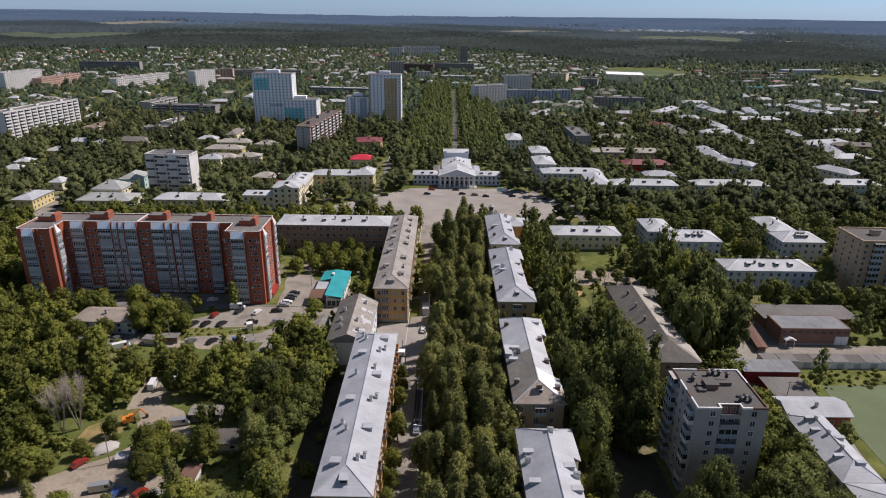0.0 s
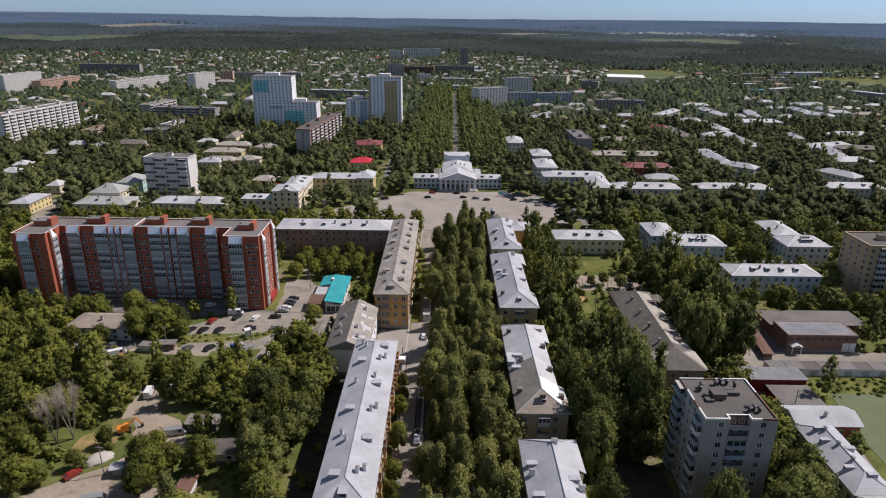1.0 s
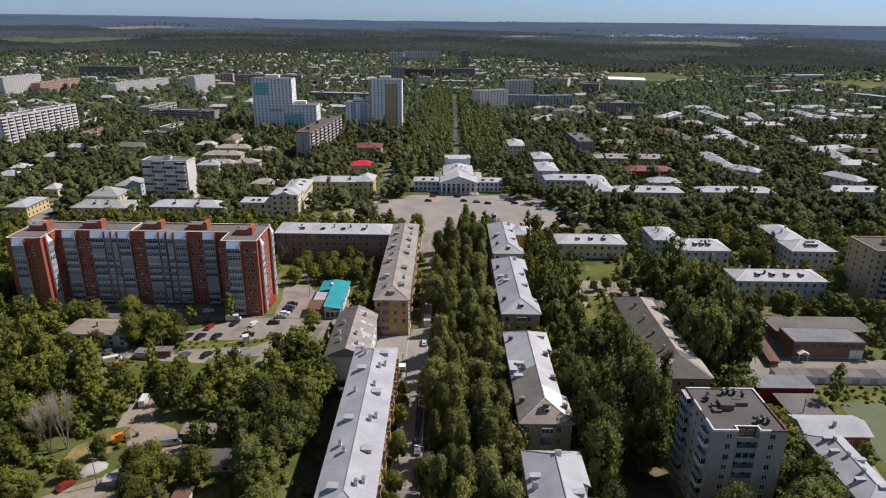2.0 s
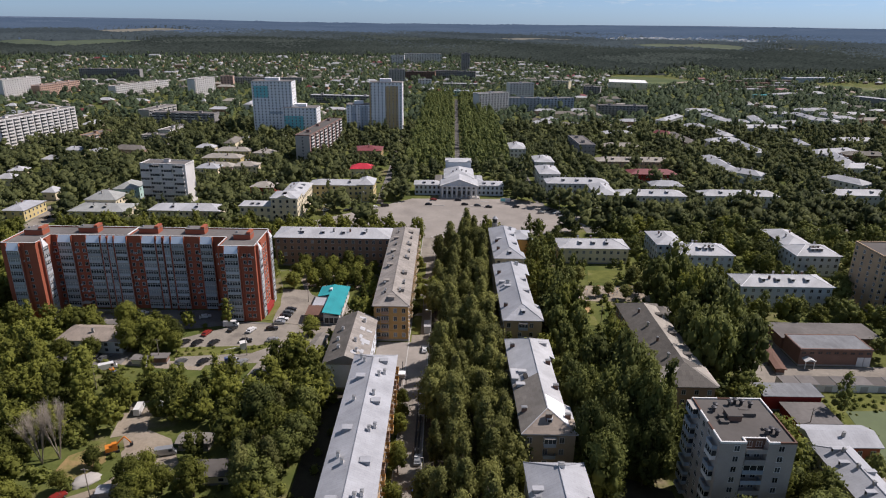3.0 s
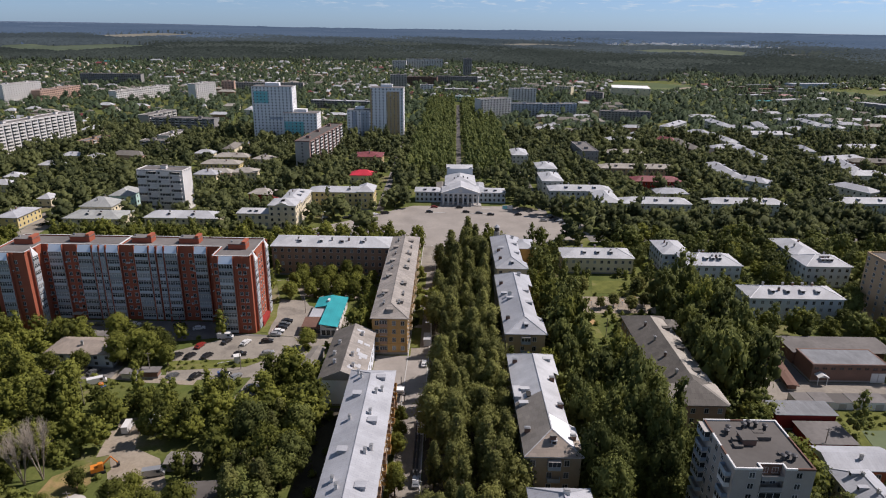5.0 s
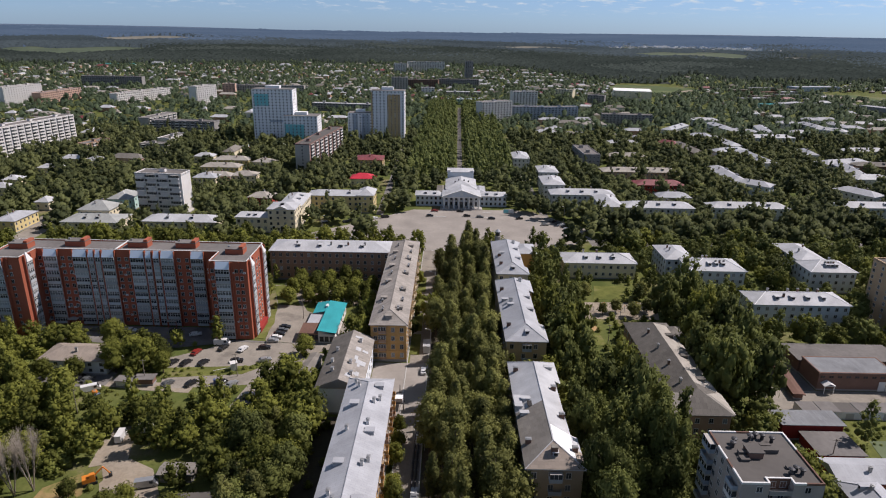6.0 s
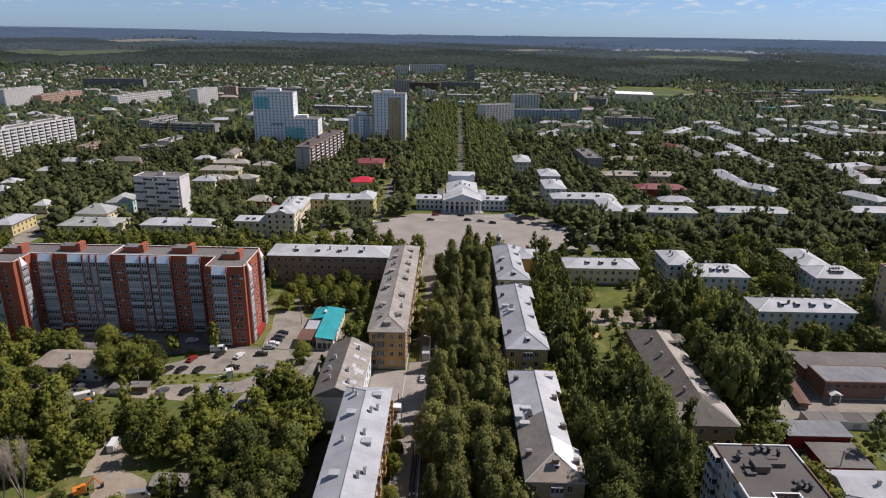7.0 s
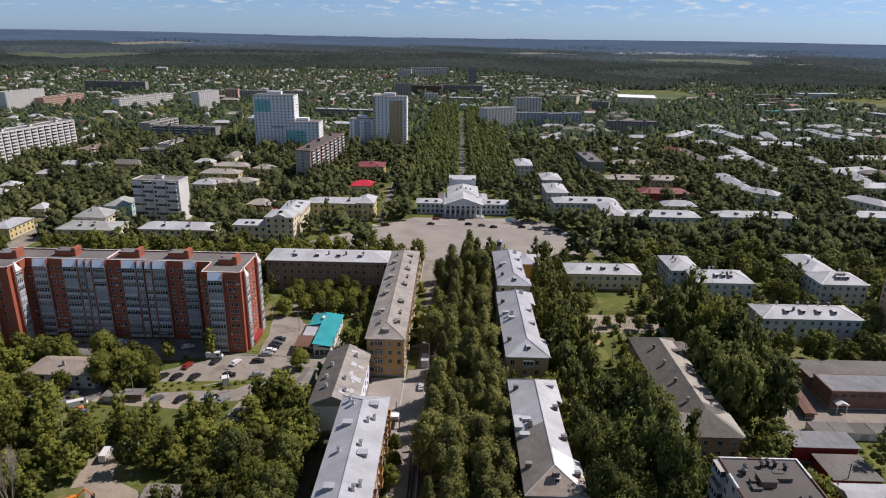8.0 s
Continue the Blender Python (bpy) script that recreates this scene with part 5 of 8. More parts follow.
house("corner_house", "cream end pavilion with bright hip roof", -51, 412, 10, 17, 0, 11.6, 3, "hip", YELLOW, ZINC_BRIGHT, 3, "fr", 3.2, True, (1.4, 1.7), 0, 0, "apartment house", "cream houses on the square")
E("house", "red timber house with grey hip roof", -128, 416, 15, 13, -8, 6, 2, cover=SLATE, wall=RED_PAINT, sides="fr", stacks=1, margin=5)
E("house", "two-storey yellow house with pale roof", -190, 501, 29, 12, 0, 7, 2, cover=SLATE, wall=YELLOW, sides="fr")
E("house", "two-storey yellow house with flat grey roof", -190, 529, 28, 11, 0, 7, 2, cover=SLATE, wall=YELLOW, sides="fr")
E("house", "two-storey pink house with grey roof", -178, 470, 21, 10, 0, 7, 2, cover=SLATE, wall=PINKISH, sides="fr")
E("house", "cream house with grey hip roof", -157, 524, 17, 12, -14, 7, 2, cover=SLATE, wall=CREAM, sides="fr")
E("house", "cream house with grey hip roof", -157, 473, 17, 12, 0, 7, 2, cover=SLATE, wall=CREAM, sides="fr")
bs = house("apartment_block", "brown and white nine-storey panel slab", -107.5, 556, 96, 11.5, 84, 24, 9, "flat", MAROON_PANEL, BITUMEN, sides="", stacks=3, category="apartment block")
part("end_wall", Shape().box(-48.35, -48.02, -5.7, 5.7, .6, 23.6), [CONCRETE], bs, "pale grey concrete end wall")
for k in range(9):
    for i in range(8):
        balcony(bs, pose(-42 + 12 * i, -5.75, .8 + k * 2.55), 6.0, 1.0, WHITE, True)
    part("window", window_mesh(1.4, 1.4, True), None, bs, at=pose(-48.37, 0, 2.0 + k * 2.55, 0, 0, -90))
E("kindergarten", "orange house with maroon sheet roof", -76, 534, 22, 20, 0, 8, 2, cover=MAROON_ROOF, wall=PANEL_OCHRE, sides="fr", category="house", margin=7)
E("pavilion", "pavilion with crimson hip roof", -70.5, 472, 17, 12, 0, 6.5, 1, cover=RED_ROOF, wall=CREAM, sides="f", rise=3, stacks=0, category="pavilion", margin=6)

# ---- high-rise towers ----
def high_rise(label, x0, x1, y0, depth, H, floors, wall, bays, seed, sides="fr"):
    """A tall panel building; bays: (from, to, low storey, high storey, panel) coloured fields on its front."""
    L = x1 - x0
    ob = thing("high_rise", pose((x0 + x1) / 2, y0 + depth / 2, 0), label, "high-rise", "towers beyond the square")
    taken((x0 + x1) / 2, y0 + depth / 2, L / 2, depth / 2, 0, 2)
    part("wall", Shape().box(-L / 2, L / 2, -depth / 2, depth / 2, -.5, H), [wall], ob)
    r = Shape().box(-L / 2 - .1, L / 2 + .1, -depth / 2 - .1, depth / 2 + .1, H, H + .25, 0).box(-L * .2, L * .15, -2, 4, H + .25, H + 3, 1)
    part("roof", r, [BITUMEN_LIGHT, wall], ob)
    F = H / floors
    for a, b, k0, k1, mat in bays:
        part("panel_field", Shape().box(a - L / 2, b - L / 2, -depth / 2 - .06, -depth / 2 + .02, k0 * F, k1 * F), [mat], ob)
    rng = random.Random(seed)
    n = max(3, int(L / 3.4))
    for k in range(floors):
        for i in range(n):
            x = (i + .5) / n * L - L / 2
            part("window", window_mesh(1.4, 1.45, True, wall, GLASS if rng.random() < .75 else GLASS_PALE), None, ob, at=pose(x, -depth / 2 - .07, (k + .55) * F))
    if "r" in sides:
        for k in range(0, floors):
            for i in range(3):
                part("window", window_mesh(1.4, 1.45, True, wall, GLASS), None, ob, at=pose(L / 2, (i - 1) * depth / 3.4, (k + .55) * F, 0, 0, 90))
    return ob


high_rise("twenty-storey white tower with turquoise panels", -190, -151, 645, 18, 52.5, 19, PANEL_WHITE, [(2, 16, 13.3, 17.4, PANEL_TEAL), (16, 39, 7.8, 8.6, PANEL_BLUE), (0, 39, .2, 1.2, CONCRETE_DARK)], 1)
high_rise("ten-storey white block with turquoise panels", -160, -127, 640, 20, 28.2, 10, PANEL_WHITE, [(1, 20, 2.2, 7.2, PANEL_TEAL), (0, 33, .2, 1.2, CONCRETE_DARK)], 2)
high_rise("pale blue ten-storey block beside a tower", -102, -77, 668, 16, 28.5, 10, PANEL_WHITE, [(5, 10, 0, 9.6, PANEL_BLUE), (14, 22, 0, 9.6, PANEL_BLUE)], 3)
high_rise("eighteen-storey white and ochre tower", -78, -45, 666, 18, 51, 18, PANEL_WHITE, [(0, 1.6, 0, 17.6, PANEL_OCHRE), (16, 29, 0, 16.8, PANEL_OCHRE)], 4)

# ---- slabs beyond ----
def slab_block(label, x, y, L, D, turn, H, floors, wall, gap=4.2, sides="f", far_gap=True, balconies=True, cover=None, lite=False):
    """A panel slab by the left end of its front, with bands of balconies."""
    ob = E("apartment_block", label, x, y, L, D, turn, H, floors, "flat", wall, cover or BITUMEN_LIGHT, sides="", stacks=max(1, int(L / 30)), category="apartment block", group="panel slabs", margin=2)
    F = (H - 1.2) / floors
    n = int(L / 8)
    if y > 780:      # too far to tell one window from the next: a band a storey
        for k in range(floors):
            b = Shape().box(-L / 2 + .8, L / 2 - .8, -D / 2 - .5, -D / 2 + .02, .8 + k * F, 2.0 + k * F, 0)
            for i in range(2 * n):
                a0 = (i + .5) / (2 * n) * L - L / 2
                b.box(a0 - 1.3, a0 + (.3 if (i + k) % 3 else .9), -D / 2 - .35, -D / 2 + .02, 2.0 + k * F, .6 + (k + 1) * F, 1)
            part("storey_band", b, [wall, GLASS], ob)
        return ob
    for k in range(floors):
        for i in range(n):
            x_ = (i + .5) / n * L - L / 2
            part("balcony", balcony_far(3.4, F), None, ob, at=pose(x_ - 1.9, -D / 2, .8 + k * F))
            part("window", window_mesh(2.2, 1.4, True, TRIM, GLASS), None, ob, at=pose(x_ + 1.9, -D / 2, .8 + (k + .55) * F))
    return ob


def balcony_far(w, F):
    key = ("far_balcony", w, round(F, 1))
    if key not in SHARED:
        s = Shape().box(-w / 2, w / 2, -1.0, 0, 0, 1.0, 0).box(-w / 2 + .1, w / 2 - .1, -.9, 0, 1.0, F - .25, 1).box(-w / 2, w / 2, -1.0, 0, F - .25, F - .05, 0)
        SHARED[key] = s.mesh("balcony", [CONCRETE_LIGHT, GLASS])
    return SHARED[key]


slab_block("long white nine-storey panel slab", -375, 546, 96, 13, 83, 26, 9, CONCRETE_LIGHT)
taken(-359, 592, 48, 9, 83)      # open ground before the slab
slab_block("white nine-storey panel slab", -596, 886, 70, 13, 82, 27, 9, CONCRETE_LIGHT)
slab_block("pinkish five-storey panel slab", -574, 930, 92, 13, 86, 16, 5, PINKISH)
slab_block("dark five-storey panel slab", -683, 1231, 113, 13, 0, 18, 6, CONCRETE_DARK)
slab_block("cream five-storey panel slab", -471, 938, 112, 13, 74, 16, 5, CONCRETE_LIGHT)
slab_block("grey five-storey panel slab", -311, 690, 68, 13, -5, 15, 5, CONCRETE_DARK)
slab_block("pale four-storey slab with grey roof", -327, 719, 53, 13, 80, 13, 4, CONCRETE)
slab_block("low grey slab among trees", -275, 584, 22, 12, 0, 9, 3, CONCRETE)
slab_block("low pale slab among trees", -261, 613, 36, 12, 82, 9, 3, CONCRETE_LIGHT)
slab_block("low brown slab among trees", -319, 577, 32, 10, 80, 9, 3, BROWN_PLASTER)
slab_block("white nine-storey panel slab", -360, 945, 45, 13, 72, 27, 9, CONCRETE_LIGHT)
slab_block("pinkish seven-storey panel slab", -370, 1082, 20, 13, 8, 20, 7, PINKISH)
slab_block("long grey five-storey panel slab", -363, 1123, 116, 13, 3, 15, 5, CONCRETE)
slab_block("long low white-roofed block", -191, 920, 92, 14, -6, 10, 3, CONCRETE_DARK, cover=ZINC_BRIGHT)
slab_block("pale nine-storey slab at the edge of town", -107, 1700, 94, 14, 12, 30, 9, CONCRETE_LIGHT)
slab_block("pinkish nine-storey panel slab", -140, 1660, 34, 14, 0, 28, 9, CONCRETE_LIGHT)
slab_block("tall grey panel tower slab", -104, 1189, 29, 14, 6, 27, 9, CONCRETE)
slab_block("maroon-fronted five-storey panel slab", -83, 1298, 60, 14, -6, 16, 5, BROWN_BRICK)
slab_block("grey-blue five-storey panel slab", -25, 1326, 82, 14, -4, 16, 5, CONCRETE_DARK)
slab_block("pale five-storey corner block", -48, 1132, 22, 13, 6, 15, 5, CONCRETE_LIGHT)
slab_block("long low block with white roof", -7, 1143, 60, 16, 0, 8, 2, CONCRETE, cover=ZINC_BRIGHT)
slab_block("low block with white roof", -6, 1024, 44, 15, -8, 8, 2, TEAL_WALL, cover=ZINC_BRIGHT)
slab_block("slender grey panel tower", 34, 1505, 17, 14, 8, 42, 14, CONCRETE_DARK)
slab_block("pale grey nine-storey stepped slab", 39, 800, 44, 14, 30, 27, 9, CONCRETE_LIGHT)
slab_block("pale grey nine-storey panel slab", 90, 947, 37, 14, 15, 27, 9, CONCRETE_LIGHT)
slab_block("blue-grey five-storey panel slab", 76, 853, 45, 14, 0, 17, 6, PANEL_BLUE)
slab_block("blue-grey five-storey panel slab", 121, 848, 47, 14, 16, 17, 6, PANEL_BLUE)
slab_block("pale five-storey panel slab", 180, 1138, 30, 14, -30, 16, 5, CREAM)
slab_block("grey five-storey panel slab", 214, 1038, 26, 14, -20, 16, 5, CONCRETE_DARK)
slab_block("dark five-storey panel slab", 187, 813, 60, 13, -5, 14, 5, CONCRETE_DARK)
E("sports_hall", "large hall with a white flat roof", 272, 1112, 62, 60, -12, 17, 3, "flat", CREAM, PANEL_WHITE, sides="f", gap=8, stacks=0, category="hall")
E("warehouse", "long low warehouse with turquoise roof", -898, 1690, 92, 30, 10, 14, 1, "flat", TEAL_WALL, TEAL_ROOF, sides="f", gap=9, stacks=0, category="warehouse")
E("warehouse", "long low pale blue warehouse", 691, 1341, 103, 26, 12, 10, 1, "flat", PANEL_BLUE, ZINC, sides="f", gap=9, stacks=0, category="warehouse")
E("warehouse", "long low cream warehouse at the woods", 170, 1560, 80, 18, 0, 8, 1, "flat", CREAM, ZINC_BRIGHT, sides="f", gap=9, stacks=0, category="warehouse")
E("warehouse", "low white hall by the woods", 690, 1800, 40, 18, 0, 9, 1, "flat", WHITE, ZINC_BRIGHT, sides="f", gap=9, stacks=0, category="warehouse")
E("warehouse", "grey depot with flat roof", 493, 1116, 50, 18, 18, 7, 1, "flat", CONCRETE_DARK, ZINC, sides="f", gap=9, stacks=0, category="warehouse")
E("warehouse", "low depot with teal roof", 482, 1027, 30, 14, 10, 7, 1, "flat", TEAL_WALL, TEAL_ROOF, sides="f", gap=9, stacks=0, category="warehouse")
E("warehouse", "long grey depot with flat roof", 603, 985, 55, 20, -65, 12, 1, "flat", CONCRETE_DARK, ZINC, sides="f", gap=9, stacks=0, category="warehouse")

for dx, dy, dl, dt, dm in ((520, 1040, 58, 32, ZINC), (600, 1343, 60, 12, ZINC_DULL), (640, 1310, 55, 15, SLATE_DARK), (531, 1160, 44, 20, SLATE_DARK), (560, 1240, 60, 16, RUST_ROOF), (590, 1200, 46, 10, ZINC_DULL), (545, 1290, 40, 8, SLATE_DARK), (625, 1255, 36, 20, ZINC)):
    E("warehouse", "low industrial shed with a flat roof", dx, dy, dl, 16, dt, 7, 1, "flat", CONCRETE_DARK if dm in (ZINC_DULL, ZINC) else BROWN_BRICK, dm, sides="f", gap=9, stacks=0, category="warehouse", group="industrial sheds")

# ---- east of the park ----
W = dict(cover=ZINC, wall=CREAM, sides="fl")
E("house", "white-roofed three-storey house by the park", 66, 536, 26, 13, 90, 11, 3, cover=ZINC_BRIGHT, wall=WHITE, sides="bl")
E("house", "white-roofed three-storey house by the park", 81, 484, 22, 14, 90, 11, 3, cover=ZINC_BRIGHT, wall=WHITE, sides="bl")
E("house", "white-roofed three-storey house by the park", 79, 444, 26, 14, 90, 11, 3, cover=ZINC_BRIGHT, wall=WHITE, sides="bl")
E("house", "long three-storey house with pale sheet roof", 66, 417, 40, 13, 0, 11, 3, cover=ZINC_BRIGHT, wall=WHITE, sides="fl", hatches=3)
E("house", "white house with bright hip roof", 105, 389, 28, 13, 90, 11, 3, cover=ZINC_BRIGHT, wall=WHITE, sides="bl")
E("house", "long white house facing the square", 105.5, 388, 41, 13, 0, 11, 3, cover=ZINC_BRIGHT, wall=WHITE, sides="fl", hatches=3)
E("house", "two-storey house with brown-grey roof", 120, 509, 59, 13, 0, 7, 2, cover=SLATE, wall=PINKISH, sides="fl", hatches=4)
E("house", "low house with maroon sheet roof", 134, 465, 34, 14, 0, 7, 2, cover=MAROON_ROOF, wall=RED_PAINT, sides="fl", stacks=0)
E("house", "house with bright grey hip roof", 139, 430, 21, 12, 0, 7, 2, **W)
E("house", "long low house with pale roof in trees", 162.5, 402, 48, 12, 0, 8, 2, cover=ZINC_BRIGHT, wall=BLUE_WHITE, sides="fl", hatches=3)
E("house", "long low house with pale roof in trees", 247, 408, 40, 12, 0, 8, 2, cover=ZINC_BRIGHT, wall=BLUE_WHITE, sides="fl", hatches=2)
E("apartment_block", "four-storey concrete block with dark roof", 124, 540, 46, 13, 92, 14, 4, "flat", CONCRETE_DARK, BITUMEN_LIGHT, sides="bl", category="apartment block")
E("house", "low house with pale roof", 155, 643, 30, 12, 0, 7, 2, cover=ZINC_BRIGHT, wall=TEAL_WALL, sides="fl")
E("house", "low house with pale roof", 140, 574, 32, 12, 0, 7, 2, cover=SLATE, wall=CREAM, sides="fl")
# two-storey houses half hidden in the trees of the eastern quarter
GREEN = dict(far=True, gap=3.6, stacks=2)
house("house", "two-storey white house with grey sheet hip roof", 257, 755, 56, 13, 53, 8, 2, cover=ZINC, wall=WHITE, sides="f", hatches=2, **GREEN)
house("house", "two-storey white house with grey sheet hip roof", 263, 694, 24, 11, -53, 8, 2, cover=ZINC, wall=WHITE, sides="f", hatches=0, **GREEN)
house("house", "two-storey white house with bright sheet hip roof", 318, 828, 31, 14, -10, 8, 2, cover=ZINC_BRIGHT, wall=WHITE, sides="f", hatches=0, **GREEN)
house("house", "two-storey white house with grey sheet hip roof", 314, 772, 49, 13, -87, 8, 2, cover=ZINC, wall=WHITE, sides="f", hatches=2, **GREEN)
house("house", "two-storey white house with grey sheet hip roof", 323, 735, 31, 12, -19, 8, 2, cover=ZINC, wall=WHITE, sides="f", hatches=0, **GREEN)
house("house", "two-storey pale house with grey sheet hip roof", 264, 697, 22, 11, 6, 8, 2, cover=ZINC, wall=BLUE_WHITE, sides="f", hatches=0, **GREEN)
house("house", "two-storey white house with bright sheet hip roof", 274, 660, 56, 12, -87, 8, 2, cover=ZINC_BRIGHT, wall=WHITE, sides="f", hatches=2, **GREEN)
house("house", "two-storey brick house with dark weathered roof", 224, 619, 56, 12, -87, 8, 2, cover=SLATE_DARK, wall=BROWN_BRICK, sides="f", hatches=2, **GREEN)
house("house", "small dark red house in trees", 214, 646, 21, 10, -46, 8, 2, cover=MAROON_ROOF, wall=RED_PAINT, sides="f", hatches=0, **GREEN)
house("house", "two-storey white house with grey sheet hip roof", 258, 610, 35, 12, 22, 8, 2, cover=ZINC, wall=WHITE, sides="f", hatches=2, **GREEN)
house("house", "two-storey white house with grey sheet hip roof", 268, 577, 56, 12, -90, 8, 2, cover=ZINC, wall=WHITE, sides="f", hatches=2, **GREEN)
house("house", "two-storey pale house with grey sheet hip roof", 213, 503, 56, 13, 88, 8, 2, cover=ZINC, wall=BLUE_WHITE, sides="f", hatches=2, **GREEN)
house("house", "two-storey pale house with grey sheet hip roof", 220, 472, 24, 12, -42, 8, 2, cover=ZINC, wall=BLUE_WHITE, sides="f", hatches=0, **GREEN)
house("house", "two-storey white house with bright sheet hip roof", 334, 695, 51, 16, 5, 8, 2, cover=ZINC_BRIGHT, wall=WHITE, sides="f", hatches=2, **GREEN)
house("house", "two-storey white house with grey sheet hip roof", 411, 810, 21, 12, 4, 8, 2, cover=ZINC, wall=WHITE, sides="f", hatches=0, **GREEN)
house("house", "two-storey pale house with grey sheet hip roof", 429, 790, 43, 12, -87, 8, 2, cover=ZINC, wall=BLUE_WHITE, sides="f", hatches=2, **GREEN)
house("house", "two-storey white house with grey sheet hip roof", 460, 845, 24, 12, -21, 8, 2, cover=ZINC, wall=WHITE, sides="f", hatches=0, **GREEN)
house("house", "two-storey white house with bright sheet hip roof", 432, 754, 33, 12, -45, 8, 2, cover=ZINC_BRIGHT, wall=WHITE, sides="f", hatches=2, **GREEN)
house("house", "two-storey pale house with grey sheet hip roof", 464, 803, 24, 12, -73, 8, 2, cover=ZINC, wall=BLUE_WHITE, sides="f", hatches=0, **GREEN)
house("house", "two-storey white house with grey sheet hip roof", 470, 775, 22, 12, -12, 8, 2, cover=ZINC, wall=WHITE, sides="f", hatches=0, **GREEN)
house("house", "two-storey white house with grey sheet hip roof", 355, 752, 53, 12, 75, 8, 2, cover=ZINC, wall=WHITE, sides="f", hatches=2, **GREEN)
house("house", "two-storey white house with bright sheet hip roof", 388, 620, 41, 13, 4, 8, 2, cover=ZINC_BRIGHT, wall=WHITE, sides="f", hatches=2, **GREEN)
house("house", "two-storey white house with grey sheet hip roof", 334, 561, 46, 14, 18, 8, 2, cover=ZINC, wall=WHITE, sides="f", hatches=2, **GREEN)
house("house", "two-storey white house with grey sheet hip roof", 322, 530, 40, 12, 77, 8, 2, cover=ZINC, wall=WHITE, sides="f", hatches=2, **GREEN)
house("house", "two-storey brick house with dark weathered roof", 354, 549, 34, 12, -4, 8, 2, cover=SLATE_DARK, wall=BROWN_BRICK, sides="f", hatches=2, **GREEN)
house("house", "two-storey white house with bright sheet hip roof", 319, 499, 28, 14, 4, 8, 2, cover=ZINC_BRIGHT, wall=WHITE, sides="f", hatches=0, **GREEN)
house("house", "two-storey white house with grey sheet hip roof", 282, 451, 28, 13, -61, 8, 2, cover=ZINC, wall=WHITE, sides="f", hatches=0, **GREEN)
house("house", "two-storey white house with grey sheet hip roof", 327, 604, 26, 10, 85, 8, 2, cover=ZINC, wall=WHITE, sides="f", hatches=0, **GREEN)
house("house", "two-storey white house with bright sheet hip roof", 406, 904, 27, 12, -18, 8, 2, cover=ZINC_BRIGHT, wall=WHITE, sides="f", hatches=0, **GREEN)
house("house", "two-storey white house with grey sheet hip roof", 385, 732, 21, 12, 5, 8, 2, cover=ZINC, wall=WHITE, sides="f", hatches=0, **GREEN)
# west gardens
for lx, ly, ll, turn in ((-312, 494, 17, 0), (-316, 531, 17, 0), (-289, 524, 12, 30), (-311, 453, 11, 10), (-306, 431, 13, 0), (-253, 397, 8, 0), (-540, 800, 13, 0), (-527, 820, 15, 0), (-214, 550, 16, 0)):
    E("house", "small low house with pale roof in gardens", lx, ly, ll, 10, turn, 5.5, 1, cover=ZINC_BRIGHT, wall=CREAM, sides="f", stacks=1, group="small garden houses")

# ---- yard houses east of the boulevard ----
E("house", "long two-storey cream house with sheet roof", 55, 299, 33, 14, 0, 8, 2, cover=ZINC_BRIGHT, wall=CREAM, sides="fl", stacks=3, hatches=3, far=False)
E("house", "three-storey pale blue house with hip roof", 120.5, 250, 37, 13, 0, 10, 3, cover=ZINC_BRIGHT, wall=BLUE_WHITE, sides="fl", stacks=6, hatches=4, far=False)
E("house", "three-storey pale blue house with hip roof", 108, 285, 24, 15, 0, 10.4, 3, cover=ZINC_BRIGHT, wall=BLUE_WHITE, sides="fl", stacks=5, hatches=3, far=False, rise=3.2)
E("house", "pale blue rear wing with hip roof", 115, 300.5, 20, 13, 90, 10, 3, cover=ZINC_BRIGHT, wall=BLUE_WHITE, sides="bl", stacks=2)
E("house", "three-storey pale blue house with hip roof", 161.5, 286, 20, 14, 0, 10.4, 3, cover=ZINC_BRIGHT, wall=BLUE_WHITE, sides="fl", stacks=5, hatches=3, far=False, rise=3.2)
E("house", "pale blue rear wing with hip roof", 177, 300.5, 26, 13, 90, 10, 3, cover=ZINC_BRIGHT, wall=BLUE_WHITE, sides="bl", stacks=2)

# ---- depot and school ----
dp = E("depot", "low brown brick depot with flat grey roof", 120.9, 203.5, 24.6, 10.8, 0, 6.4, 1, "flat", BROWN_BRICK, ZINC_DULL, sides="", stacks=0, parapet=.15, category="depot")
for i in range(9):
    part("window", window_mesh(1.6, .9, False, BROWN_BRICK, GLASS), None, dp, at=pose(-11 + 2.75 * i, -5.4, 5.0))
for x in (8.6, 11.0):
    part("gate_leaf", Shape().box(-1.1, 1.1, -.12, .02, 0, 3.4, 0), [TRIM], dp, "white metal gate leaf", at=pose(x, -5.4, 0))
part("porch", Shape().box(-1.6, 1.6, -2.4, 0, 2.8, 2.95, 0).solid([(-1.9, -2.8, 3.0), (0, -2.8, 3.9), (0, 0, 3.9), (-1.9, 0, 3.0)][::-1], .1, 0).solid([(1.9, -2.8, 3.0), (0, -2.8, 3.9), (0, 0, 3.9), (1.9, 0, 3.0)], .1, 0)
     .box(-1.6, -1.4, -2.4, -2.2, 0, 2.8, 0).box(1.4, 1.6, -2.4, -2.2, 0, 2.8, 0), [TRIM], dp, at=pose(-9.6, -5.4, 0))
E("depot", "low depot with dark grey flat roof", 120.4, 214.7, 35, 11.5, 0, 5, 1, "flat", BROWN_BRICK, BITUMEN_LIGHT, sides="f", gap=7, stacks=0, parapet=0, category="depot")
